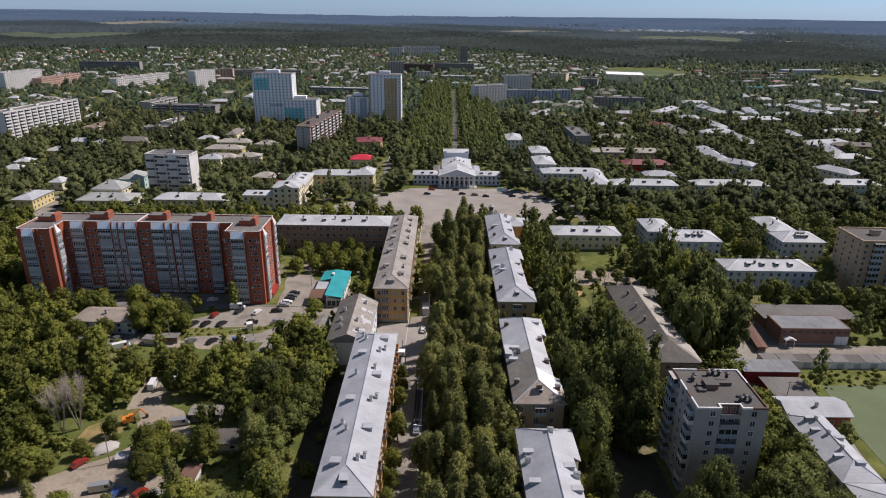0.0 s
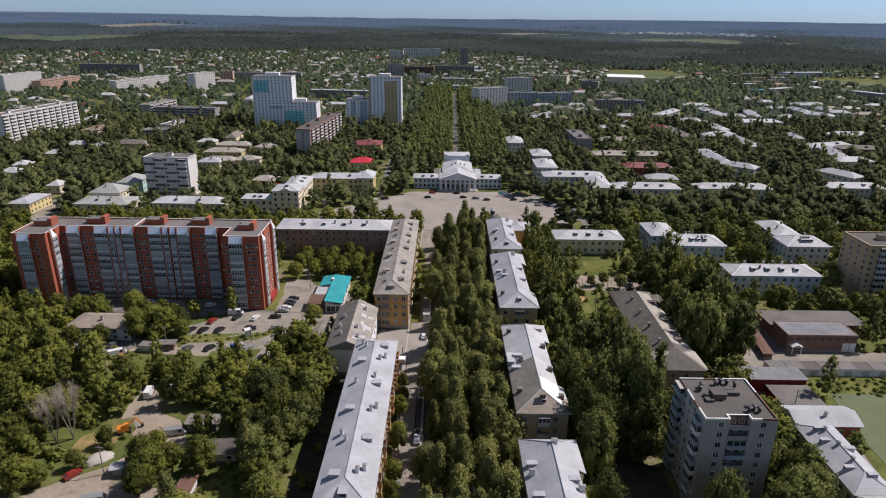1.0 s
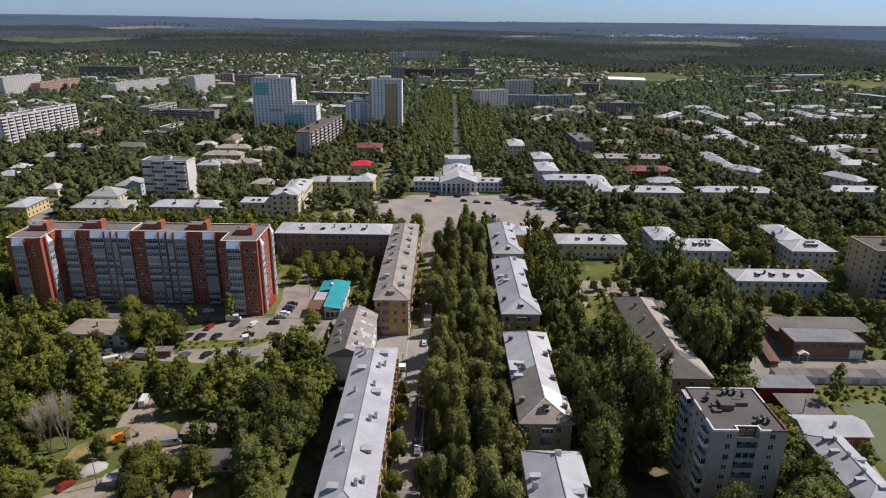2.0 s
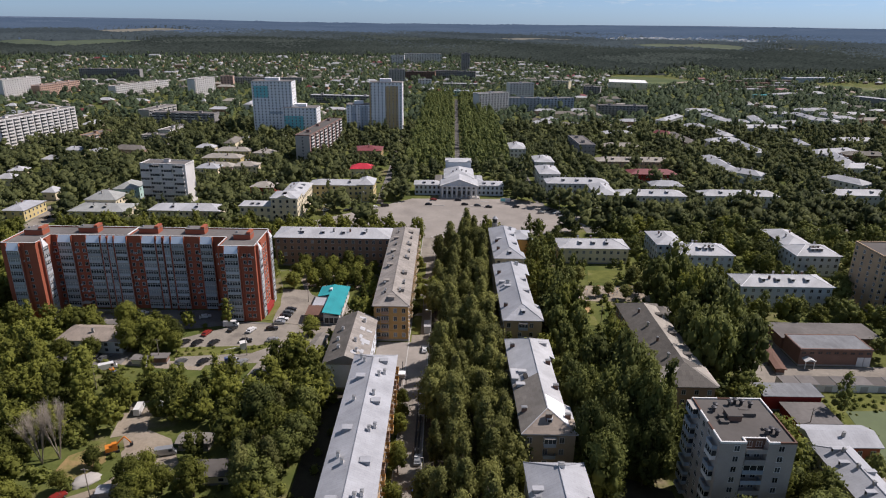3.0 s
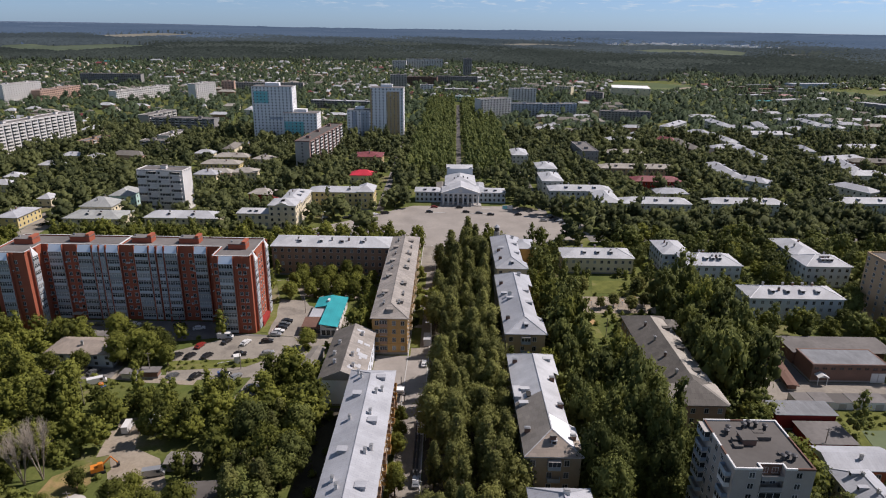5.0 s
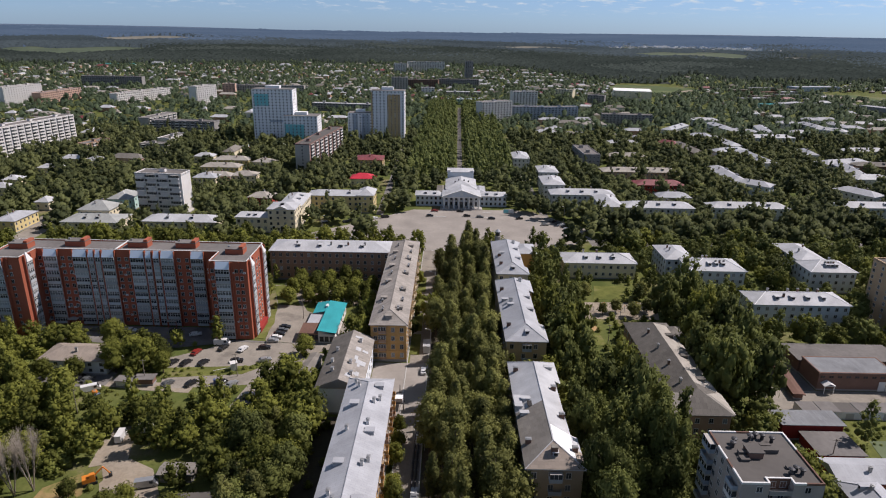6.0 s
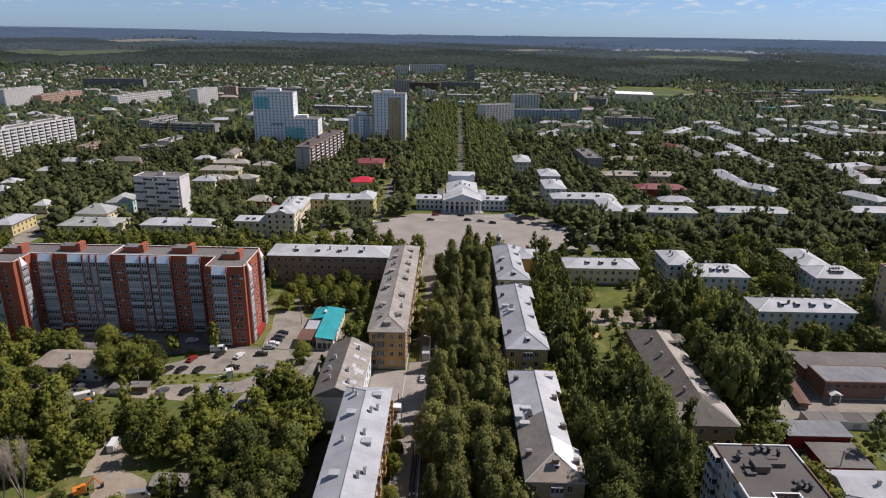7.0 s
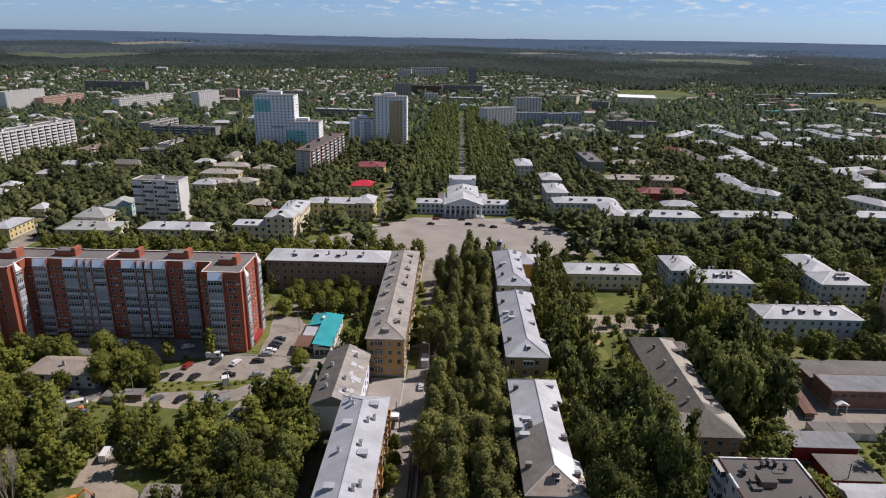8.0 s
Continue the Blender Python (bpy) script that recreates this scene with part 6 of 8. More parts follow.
house("shed", "rusty red lean-to shed beside the depot", 113.8, 210.5, 26, 2.6, 82, 2.3, 1, "gable", RUST_ROOF, RUST_ROOF, rise=.25, sides="", stacks=0, category="shed")
gr = thing("garage_row", pose(131, 186.9, 0), "long row of low garages with grey felt roofs", "garages")
taken(131, 188, 30, 3.5, 0)
for i in range(1, 10):
    part("garage", Shape().box(-2.8, 2.8, 0, 5.5, 0, 2.5 + .12 * (i % 3), 0, 1).box(-1.2, 1.2, -.06, .02, 0, 2.1, 2), [CONCRETE_LIGHT, BITUMEN_LIGHT if i % 3 else BITUMEN, CONCRETE], gr, at=pose(-26 + 5.65 * i, 0, 0))
E("shed", "red painted shed with grey sheet roof", 96, 176.2, 17.2, 6.8, 0, 5.2, 1, "flat", RED_PAINT, ZINC_DULL, sides="", stacks=0, parapet=0, category="shed")
E("shed", "dark-roofed red store beside the shed", 100.5, 164.7, 12, 10, 0, 3.7, 1, "flat", RED_PAINT, BITUMEN_LIGHT, sides="f", gap=5, stacks=0, parapet=0, category="shed")
E("school", "red brick school wing with grey sheet roof", 95.4, 148.4, 17, 8.8, 0, 8.1, 2, "gable", RED_BRICK, ZINC, sides="fr", rise=1.7, stacks=1, category="school", far=False)
sl = house("school", "cream school wing with ribbed grey roof", 99.6, 135.3, 26, 9.2, 90, 8.0, 2, "hip", CREAM, ZINC, 2.5, "fb", 3.2, False, (1.4, 1.6), 0, 0, "school")
for px, py in ((9, 1.6), (4.4, 2.4), (-6, 2.4), (1, -2.2), (-9, -1.6)):
    dormer(sl, px, py, on_roof(26, 9.2, 7.9, 2.5, px, py) - .1, 180 if py > 0 else 0, .9, ZINC)
for px in (8, 2, -4):
    chimney(sl, px, .3, on_roof(26, 9.2, 7.9, 2.5, px, .3), CONCRETE, .7, .6, .9)
E("school", "cream school end block with hip roof", 95.4, 104, 20, 17, 0, 8.0, 2, "hip", CREAM, ZINC, sides="fl", rise=2.6, stacks=1, category="school", far=False)

# ---- low buildings west of the boulevard ----
def turquoise_shop():
    """A low shop: a long turquoise mono-pitch roof, a shorter one behind it and two flat-roofed annexes."""
    ob = thing("shop", pose(-46.1, 229.2, 0) @ Matrix.Diagonal((.86, .92, 1, 1)), "low shop with turquoise sheet roof and glazed front", "shop")
    taken(-47, 241, 7.5, 15.5, 0, 4)
    part("wall", Shape().box(0, 7.0, .6, 29, -.2, 4.1), [CONCRETE_LIGHT], ob)
    part("roof", Shape().solid([(-.4, 0, 5.3), (7.6, 0, 4.3), (7.6, 29.6, 4.3), (-.4, 29.6, 5.3)], .22), [TEAL_ROOF], ob)
    part("gable_wall", Shape().solid([(0, .6, 5.05), (7.0, .6, 4.2), (7.0, 29, 4.2), (0, 29, 5.05)], .9), [CONCRETE_LIGHT], ob)
    part("rear_wall", Shape().box(-5.6, -.1, 19, 28.6, -.2, 4.2), [CONCRETE], ob)
    part("rear_roof", Shape().solid([(-6.1, 18.4, 4.3), (-.5, 18.4, 5.2), (-.5, 29.4, 5.2), (-6.1, 29.4, 4.3)], .2), [TEAL_ROOF], ob)
    part("chimney", Shape().box(-.9, .1, 22, 24.2, 4.6, 6.0, 0), [TRIM], ob)
    part("annex_wall", Shape().box(-6.6, -.1, 10.2, 18.2, -.2, 3.7), [WOOD_GREY], ob)
    part("annex_roof", Shape().box(-6.9, -.1, 10, 18.4, 3.7, 3.9), [ZINC], ob)
    part("front_annex_wall", Shape().box(-8.0, -.1, 2.2, 10, -.2, 3.3), [BROWN_PLASTER], ob)
    part("front_annex_roof", Shape().solid([(-8.4, 1.4, 3.4), (-.1, 1.4, 3.4), (-.1, 10, 3.9), (-8.4, 10, 3.9)], .18), [RUST_ROOF], ob)
    for i in range(5):
        part("shop_window", window_mesh(1.3, 1.9, False, METAL_DARK), None, ob, at=pose(-7.1 + 1.5 * i, 2.2, 1.6))
    for i in range(3):
        part("shop_window", window_mesh(1.7, 2.0, False, METAL_DARK), None, ob, at=pose(1.4 + 2.1 * i, .6, 1.6))
    for i in range(6):
        part("window", window_mesh(1.5, 1.2, True), None, ob, at=pose(7.0, 4 + 4.4 * i, 2.4, 0, 0, 90))
    for x in (-7.9, -4.0, -.3):
        part("post", Shape().box(x, x + .15, 1.5, 1.65, 0, 3.25), [METAL_DARK], ob)


turquoise_shop()
ob = thing("porch_roof", pose(-19.5, 184.4, 0), "small maroon sheet roof over a back entrance", "porch")
part("wall", Shape().box(-1.6, 1.6, -1.2, 1.2, 0, 2.6), [BROWN_BRICK], ob)
part("roof", Shape().solid([(-1.9, -1.5, 2.65), (1.9, -1.5, 2.65), (1.9, 1.5, 3.1), (-1.9, 1.5, 3.1)], .12), [MAROON_ROOF], ob)
E("shed", "narrow wooden shed beside the workshop", -44, 200, 15, 3.5, 82, 3.4, 1, "gable", WOOD_GREY, SLATE_DARK, rise=.6, sides="", stacks=0, category="shed")
lh = E("house", "low weathered pale blue house with brown sheet roof", -132.5, 204.6, 22, 11, -1, 5.4, 2, "hip", BLUE_WHITE, SLATE_WARM, rise=2.2, sides="fr", stacks=1)
gh = E("garden_house", "low garden house with dark flat roof", -65, 139, 11.5, 6, 6, 2.9, 1, "flat", CREAM, BITUMEN, sides="fr", stacks=0, parapet=0, category="house")
E("shed", "small tin shed with rust-pink roof", -63.5, 125.5, 3.2, 6, 0, 2.7, 1, "flat", WHITE, RUST_ROOF, sides="", stacks=0, parapet=0, category="shed")
E("shed", "small grey transformer hut", -82.5, 134, 2.1, 2.1, 10, 2.5, 1, "gable", CONCRETE, ZINC, rise=.5, sides="", stacks=0, category="hut")
E("shed", "low shed with brown roof among trees", -71, 153, 8, 4, 0, 2.8, 1, "gable", WOOD_GREY, SLATE_DARK, rise=.5, sides="", stacks=0, category="shed")
E("garage", "low white-walled garage box by the car park", -104, 197, 5, 2.8, -4, 2.5, 1, "flat", CONCRETE_LIGHT, BITUMEN_LIGHT, sides="", stacks=0, parapet=0, category="garage")
E("garage", "low brown garage box beside the track", -98.4, 198, 5.5, 2.8, 3, 2.5, 1, "flat", BROWN_BRICK, BITUMEN_LIGHT, sides="", stacks=0, parapet=0, category="garage")


def inside_one(x, y, outline):
    hit = False
    for (ax, ay), (bx_, by) in zip(outline, outline[1:] + outline[:1]):
        if (ay > y) != (by > y) and x < (bx_ - ax) * (y - ay) / (by - ay) + ax:
            hit = not hit
    return hit


PARK = [(-32, 490), (52, 490), (58, 990), (-30, 990)]


def settlement():
    """The belt of small private houses at the edge of town, too many and too far to count."""
    rng = random.Random(11)
    walls, s = [CREAM, WHITE, BROWN_PLASTER, PINKISH], Shape()
    covers = [ZINC_BRIGHT, ZINC, SLATE, MAROON_ROOF, SLATE_DARK]
    spots = []
    for _ in range(6200):
        r = rng.random()
        if r < .015:
            x, y = rng.uniform(-520, -130), rng.uniform(520, 900)
        elif r < .03:
            x, y = rng.uniform(90, 250), rng.uniform(700, 1000)
        elif r < .62:
            x, y = rng.uniform(-1000, 60), rng.uniform(1050, 1920)
        elif r < .8:
            x, y = rng.uniform(60, 420), rng.uniform(1180, 1800)
        else:
            x, y = rng.uniform(400, 1000), rng.uniform(640, 1700)
            if rng.random() < .7:
                continue
        if math.hypot(x, y) > float(wood_edge(math.degrees(math.atan2(x, y)))) - 30:
            continue
        if abs(x) > y * .78 or inside_one(x, y, PARK) or any(inside_one(x, y, o) for o in OPEN) or any(abs(x - a) < (13 if y < 1000 else 10) and abs(y - b) < 20 for a, b in spots):
            continue
        if any(abs(x - t[0]) < t[2] + 10 and abs(y - t[1]) < max(t[2], t[3]) + 8 for t in TAKEN):
            continue
        spots.append((x, y))
        big = rng.random() < (.45 if y < 1000 else .12)
        L, D, h = (rng.uniform(16, 30), 10, rng.uniform(5.5, 7)) if big else (rng.uniform(7, 11), rng.uniform(6, 8), rng.uniform(2.6, 4))
        a = radians(rng.choice((0, 0, 0, 90, 8, -6)))
        c, n = math.cos(a), math.sin(a)
        k = len(s.v)
        z0 = float(rise_at(x, y))
        hl, hd, rr = L / 2, D / 2, rng.uniform(2, 3.2)
        for px, py, pz in [(-hl, -hd, -1), (hl, -hd, -1), (hl, hd, -1), (-hl, hd, -1), (-hl, -hd, h), (hl, -hd, h), (hl, hd, h), (-hl, hd, h),
                           (-hl - .5, -hd - .5, h), (hl + .5, -hd - .5, h), (hl + .5, hd + .5, h), (-hl - .5, hd + .5, h), (-hl + hd, 0, h + rr), (hl - hd, 0, h + rr)]:
            s.v.append((x + px * c - py * n, y + px * n + py * c, z0 + pz))
        wm, cm = rng.randrange(4), 4 + (rng.choices(range(5), (4, 3, 3, .5, 3.4))[0])
        for f in ((0, 1, 5, 4), (1, 2, 6, 5), (2, 3, 7, 6), (3, 0, 4, 7)):
            s.f.append(tuple(k + i for i in f)); s.m.append(wm)
        for f in ((8, 9, 13, 12), (10, 11, 12, 13), (9, 10, 13), (11, 8, 12), (8, 11, 10, 9)):
            s.f.append(tuple(k + i for i in f)); s.m.append(cm)
        TAKEN.append((x, y, hl + 1, hd + 1, a))
    tagged(new("settlement", s.mesh("settlement", walls + covers)), "scattered small houses with pale metal roofs", "houses", kind="stuff")


settlement()

# ---- trees ----
def inside(pts, outline):
    """Which of the points (n, 2) lie in a plan outline."""
    x, y = pts[:, 0], pts[:, 1]
    hit = np.zeros(len(pts), bool)
    for (ax, ay), (bx_, by) in zip(outline, outline[1:] + outline[:1]):
        if ay != by:
            hit ^= ((ay > y) != (by > y)) & (x < (bx_ - ax) * (y - ay) / (by - ay) + ax)
    return hit


def free(pts, edge=2.2):
    """Points clear of houses by about a crown's radius, and off streets and yards."""
    ok = np.ones(len(pts), bool)
    for x, y, hl, hd, a in TAKEN:
        dx, dy = pts[:, 0] - x, pts[:, 1] - y
        u, v = dx * math.cos(a) + dy * math.sin(a), -dx * math.sin(a) + dy * math.cos(a)
        ok &= ~((np.abs(u) < hl + edge) & (np.abs(v) < hd + edge))
    for outline in OPEN:
        ok &= ~inside(pts, outline)
    return ok


def low_before(x, y):
    """Trees right in front of a house are kept low."""
    for hx, hy, hl, hd, a in TAKEN:
        c, n = abs(math.cos(a)), abs(math.sin(a))
        if abs(x - hx) < hl * c + hd * n + 3 and 0 < hy - (hl * n + hd * c) - y < 15:
            return .58
    return 1.0


def ico(sub):
    bm = bmesh.new()
    bmesh.ops.create_icosphere(bm, subdivisions=sub, radius=1)
    v = np.array([p.co[:] for p in bm.verts])
    f = np.array([[q.index for q in p.verts] for p in bm.faces])
    bm.free()
    return v, f


def crown_form(seed, kind, cards, size, lobes, sub=1, lift=.06):
    """A crown at true size: small lumpy clumps set about a tapered (poplar) or domed form, with many leaf sprays round them.
    Returns points, triangles and soft normals."""
    rng = np.random.default_rng(seed)
    w, h, z0 = {"poplar": (3.0, 12.2, 1.9), "broad": (4.0, 7.4, 2.0)}.get(kind, (1.7, 2.4, 0.1))
    iv, it = ico(sub)
    V, T, C, N = [], [], [], []
    base = 0
    many = lobes > 12
    for i in range(lobes):
        t = (i + rng.uniform(.2, .8)) / lobes
        if kind == "poplar":      # widest a third of the way up, drawn out to a thin top
            girth = min(1.0, (t / .16) ** .6) * (1 - max(t - .22, 0) / .86) ** .8
        else:
            girth = math.sin(math.pi * (0.16 + 0.78 * t)) ** .65
        ang = i * 2.4 + rng.uniform(-.5, .5)
        off = w * girth * (rng.uniform(.3, .8) if many else rng.uniform(.3, .6) if lobes > 3 else rng.uniform(0, .2))
        c = np.array([math.cos(ang) * off, math.sin(ang) * off, z0 + h * (.06 + .86 * t)])
        if many:
            q = w * (.24 + .24 * girth) * rng.uniform(.75, 1.2)
            r = np.array([q, q, q * (1.35 if kind == "poplar" else .95)])
        else:
            r = np.array([w * girth * .75, w * girth * .75, min(max(h / lobes * 1.05, w * .5), h * .52)]) * rng.uniform(.75, 1.1) * (1 if lobes < 4 else .8)
        bumps = 1 + rng.uniform(-.24, .24, len(iv))
        V.append(c + iv * r * bumps[:, None] * (.58 if many else .82))
        lit = iv * (1 - lift) + np.array([0, 0, lift])
        N.append(lit / np.linalg.norm(lit, axis=1)[:, None])
        T.append(it + base)
        base += len(iv)
        C.append((c, r))
    mid = np.array([0, 0, z0 + h * .45])
    for k in range(cards):
        c, r = C[rng.integers(len(C))]
        d = rng.normal(size=3)
        d /= np.linalg.norm(d)
        if d[2] < -.35:
            d[2] *= -1
        p = c + d * r * rng.uniform(.60, 1.2)
        out = (p - mid) / np.array([w, w, h * .5])
        nrm = d + rng.normal(size=3) * .55
        nrm /= np.linalg.norm(nrm)
        u = np.cross(nrm, rng.normal(size=3))
        u /= np.linalg.norm(u)
        v = np.cross(nrm, u)
        s = size * rng.uniform(.55, 1.3)
        soft_n = (d * .42 + nrm * .46 + out * .26) * (1 - lift) + rng.normal(size=3) * .10 + np.array([0, 0, lift])
        N.append(np.repeat((soft_n / np.linalg.norm(soft_n))[None], 3, 0))
        V.append(np.array([p - u * s * .5, p + u * s * .5 + nrm * s * .12, p + v * s * rng.uniform(.6, .95)]))
        T.append(np.array([[base, base + 1, base + 2]]))
        base += 3
    return np.concatenate(V), np.concatenate(T), np.concatenate(N)


def fast_mesh(name, V, T, N, mats, tint=None, soft=True):
    me = bpy.data.meshes.new(name)
    me.vertices.add(len(V))
    me.vertices.foreach_set("co", np.ascontiguousarray(V, np.float32).ravel())
    loops = T.ravel().astype(np.int32)
    me.loops.add(len(loops))
    me.loops.foreach_set("vertex_index", loops)
    n3, n4 = len(T), 0
    me.polygons.add(n3 + n4)
    me.polygons.foreach_set("loop_start", (np.arange(n3) * 3).astype(np.int32))
    for m in mats:
        me.materials.append(m)
    if tint is not None:
        at = me.attributes.new("tint", "FLOAT", "POINT")
        at.data.foreach_set("value", np.ascontiguousarray(tint, np.float32))
    smooth = np.zeros(n3 + n4, bool)
    smooth[:] = soft
    me.polygons.foreach_set("use_smooth", smooth)
    me.update(calc_edges=True)
    if N is not None:
        me.normals_split_custom_set_from_vertices(np.ascontiguousarray(N, np.float32))
    return me


def plant(name, spots, forms, mats, label, category):
    """Many crowns joined into one object: spots are x, y, z, scale, height scale, form."""
    rng = np.random.default_rng(5)
    V, T, N, tint, base = [], [], [], [], 0
    for x, y, z, s, hs, k in spots:
        v, t, nn = forms[int(k) % len(forms)]
        a = rng.uniform(0, 6.28)
        c, n = math.cos(a) * s, math.sin(a) * s
        V.append(np.stack([x + v[:, 0] * c - v[:, 1] * n, y + v[:, 0] * n + v[:, 1] * c, z + v[:, 2] * s * hs], 1))
        T.append(t + base)
        N.append(np.stack([nn[:, 0] * c / s - nn[:, 1] * n / s, nn[:, 0] * n / s + nn[:, 1] * c / s, nn[:, 2]], 1))
        tint.append(np.full(len(v), rng.random()))
        base += len(v)
    me = fast_mesh(name, np.concatenate(V), np.concatenate(T), np.concatenate(N), mats, np.concatenate(tint))
    return tagged(new(name, me), label, category, kind="stuff")


def trunk_shape(seed, h, r, spread):
    """A tapered trunk with a few limbs."""
    rng = random.Random(seed)
    s = Shape()
    p = Vector((0, 0, -.2))
    for i in range(4):
        q = Vector((rng.uniform(-.15, .15) * i, rng.uniform(-.15, .15) * i, h * (i + 1) / 4))
        s.tube(p, q, r * (1 - i * .2), r * (.8 - i * .2), 6)
        if i:
            for _ in range(2):
                a = rng.uniform(0, 6.28)
                tip = q + Vector((math.cos(a) * spread, math.sin(a) * spread, h * .22))
                s.tube(q, tip, r * .38, r * .12, 5)
        p = q
    return s


NEAR_FORMS = {}
for kind, lobes in (("poplar", 30), ("broad", 26), ("dark", 28), ("lime", 24)):
    for i in range(4):
        v, t, nn = crown_form(20 + i + lobes, "poplar" if kind == "poplar" else "broad", 2350, 0.46, lobes)
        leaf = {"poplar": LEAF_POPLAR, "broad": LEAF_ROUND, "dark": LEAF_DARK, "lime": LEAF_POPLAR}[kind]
        crown = fast_mesh("crown", v, t, nn, [leaf])
        trunk = trunk_shape(i + lobes, 11 if kind == "poplar" else 7, .28, 1.2 if kind == "poplar" else 1.8).mesh("trunk", [BARK])
        NEAR_FORMS[kind, i] = (trunk, crown)


def tree(x, y, kind, form, scale, hs, label, group):
    ob = thing("tree", pose(x, y, 0, 0, 0, (x * 37 + y * 91) % 360) @ Matrix.Diagonal((scale, scale, scale * hs, 1)), label, "tree", group)
    trunk, crown = NEAR_FORMS[kind, form % 4]
    part("trunk", trunk, None, ob)
    part("crown", crown, None, ob)


taken(-102, 148, 4, 4, 0)      # round the bare tree
rng_t = np.random.default_rng(42)
near_spots, dark_spots, mid_spots, park_spots, far_spots = [], [], [], [], []
# rows of tall trees along the boulevard
singles = []
for y in (98, 112, 119, 126, 134, 146, 152, 160, 169, 176, 236, 252, 270, 286):      # smaller ones under the windows
    singles.append((-11.9 + rng_t.uniform(-.6, .4), y + rng_t.uniform(-1.5, 1.5), "broad", rng_t.uniform(.5, .72), rng_t.uniform(.9, 1.2), "small leafy tree under house windows", "boulevard trees"))
for row, x in enumerate((-1.7, 3.6, 9.8, 15.4)):
    y = 62.0 + row * 2.5
    while y < (311, 311, 326, 328)[row]:
        if rng_t.random() > (.24, .08, .08, .10)[row] + (.03 if y < 145 else 0):
            px, py = x + rng_t.uniform(-2, 2), y + rng_t.uniform(-2, 2)
            sc = rng_t.uniform(.8, 1.4)
            hs = rng_t.uniform(.95, 1.25) / sc ** .5
            if rng_t.random() < .3:
                singles.append((px, py, "lime", sc * 1.05, hs * 1.25, "broad leafy boulevard tree with olive crown", "boulevard trees"))
                y += rng_t.uniform(6, 8.5)
                continue
            singles.append((px, py, "poplar", sc, hs, "tall green boulevard tree with dense narrow crown", "boulevard trees"))
        y += rng_t.uniform(4.6, 7.4)
for sx in (-1, 1):
    for row in range(6):
        x = 10 + sx * (7.6 + row * 6.2)
        y = 500.0
        while y < 985:
            px, py = x + rng_t.uniform(-2.4, 2.4) + (y - 500) * .008, y + rng_t.uniform(-2, 2)
            park_spots.append((px, py, 0, rng_t.uniform(1.1, 1.6), rng_t.uniform(.62, .95), rng_t.integers(3)))
            y += rng_t.uniform(4.8, 6.4)


def scatter(y0, y1, step, keep, wide=0.76, pad=30):
    xs, out = None, []
    y = y0
    while y < y1:
        half = wide * y + pad
        n = int(2 * half / step)
        px = -half + (np.arange(n) + rng_t.random(n)) * step
        py = y + rng_t.random(n) * step
        out.append(np.stack([px, py], 1))
        y += step
    p = np.concatenate(out)
    noise_v = np.sin(p[:, 0] * .045 + 1.3) * np.sin(p[:, 1] * .038 + .4) + .6 * np.sin(p[:, 0] * .11 + p[:, 1] * .09)
    p = p[rng_t.random(len(p)) < keep + .12 * noise_v]
    return p


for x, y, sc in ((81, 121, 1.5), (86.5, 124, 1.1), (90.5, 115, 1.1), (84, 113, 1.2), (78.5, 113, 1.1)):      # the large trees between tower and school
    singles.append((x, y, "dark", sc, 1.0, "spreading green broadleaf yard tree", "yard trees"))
for x, y, sc in ((-141, 201, 1.0), (-136.5, 199, .85), (-129, 200.5, .8), (-119.5, 201.5, .8), (-108.5, 206, 1.15), (-104, 210, 1.2), (-99.5, 208, 1.2), (-95.5, 211, 1.0), (-112, 212, 1.0), (-93, 206.5, .8), (-118, 224, 1.1), (-137, 221, 1.0), (-129, 220, .9)):
    singles.append((x, y, "broad", sc, 1.0, "spreading green broadleaf yard tree", "yard trees"))
for i in range(24):      # the leafy courtyard
    singles.append((-64 + 6.2 * (i % 6) + rng_t.uniform(-1.5, 1.5), 264.5 + 7 * (i // 6) + rng_t.uniform(-1.5, 1.5), "broad", rng_t.uniform(.62, .9), rng_t.uniform(.9, 1.1), "round green tree in the courtyard", "courtyard trees"))
for x, y, sc in ((64, 259, .62), (70, 261, .7), (76, 257, .75), (83, 262, .7), (84, 276, .9), (60, 276, .8), (88, 268, .9)):
    singles.append((x, y, "lime", sc, .9, "light airy tree over the playground", "yard trees"))
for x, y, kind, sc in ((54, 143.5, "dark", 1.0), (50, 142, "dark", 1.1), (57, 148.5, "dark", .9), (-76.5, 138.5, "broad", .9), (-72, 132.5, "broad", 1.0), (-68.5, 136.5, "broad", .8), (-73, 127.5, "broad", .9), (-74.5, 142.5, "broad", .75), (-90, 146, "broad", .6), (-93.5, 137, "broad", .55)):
    singles.append((x, y, kind, sc, 1.05, "spreading green broadleaf yard tree", "yard trees"))
singles.append((-48.9, 220.3, "broad", .95, .85, "round green tree beside the yard road", "yard trees"))
BELT = [(-5.2, 60), (18.2, 60), (18.2, 336), (-5.2, 336)]
p = scatter(92, 340, 6.2, .84)
more = scatter(95, 236, 6.0, .75)
p = np.concatenate([p, more[(more[:, 0] < -30) | (more[:, 0] > 36) & (more[:, 0] < 101)]])
p = p[free(p, 1.6) & ~inside(p, BELT)]
p = p[~((p[:, 1] > 95) & (p[:, 1] < 182) & (p[:, 0] > -16) & (p[:, 0] < -13))]
order = np.argsort(np.hypot(p[:, 0], p[:, 1]) + rng_t.uniform(0, 25, len(p)))
p = p[order]
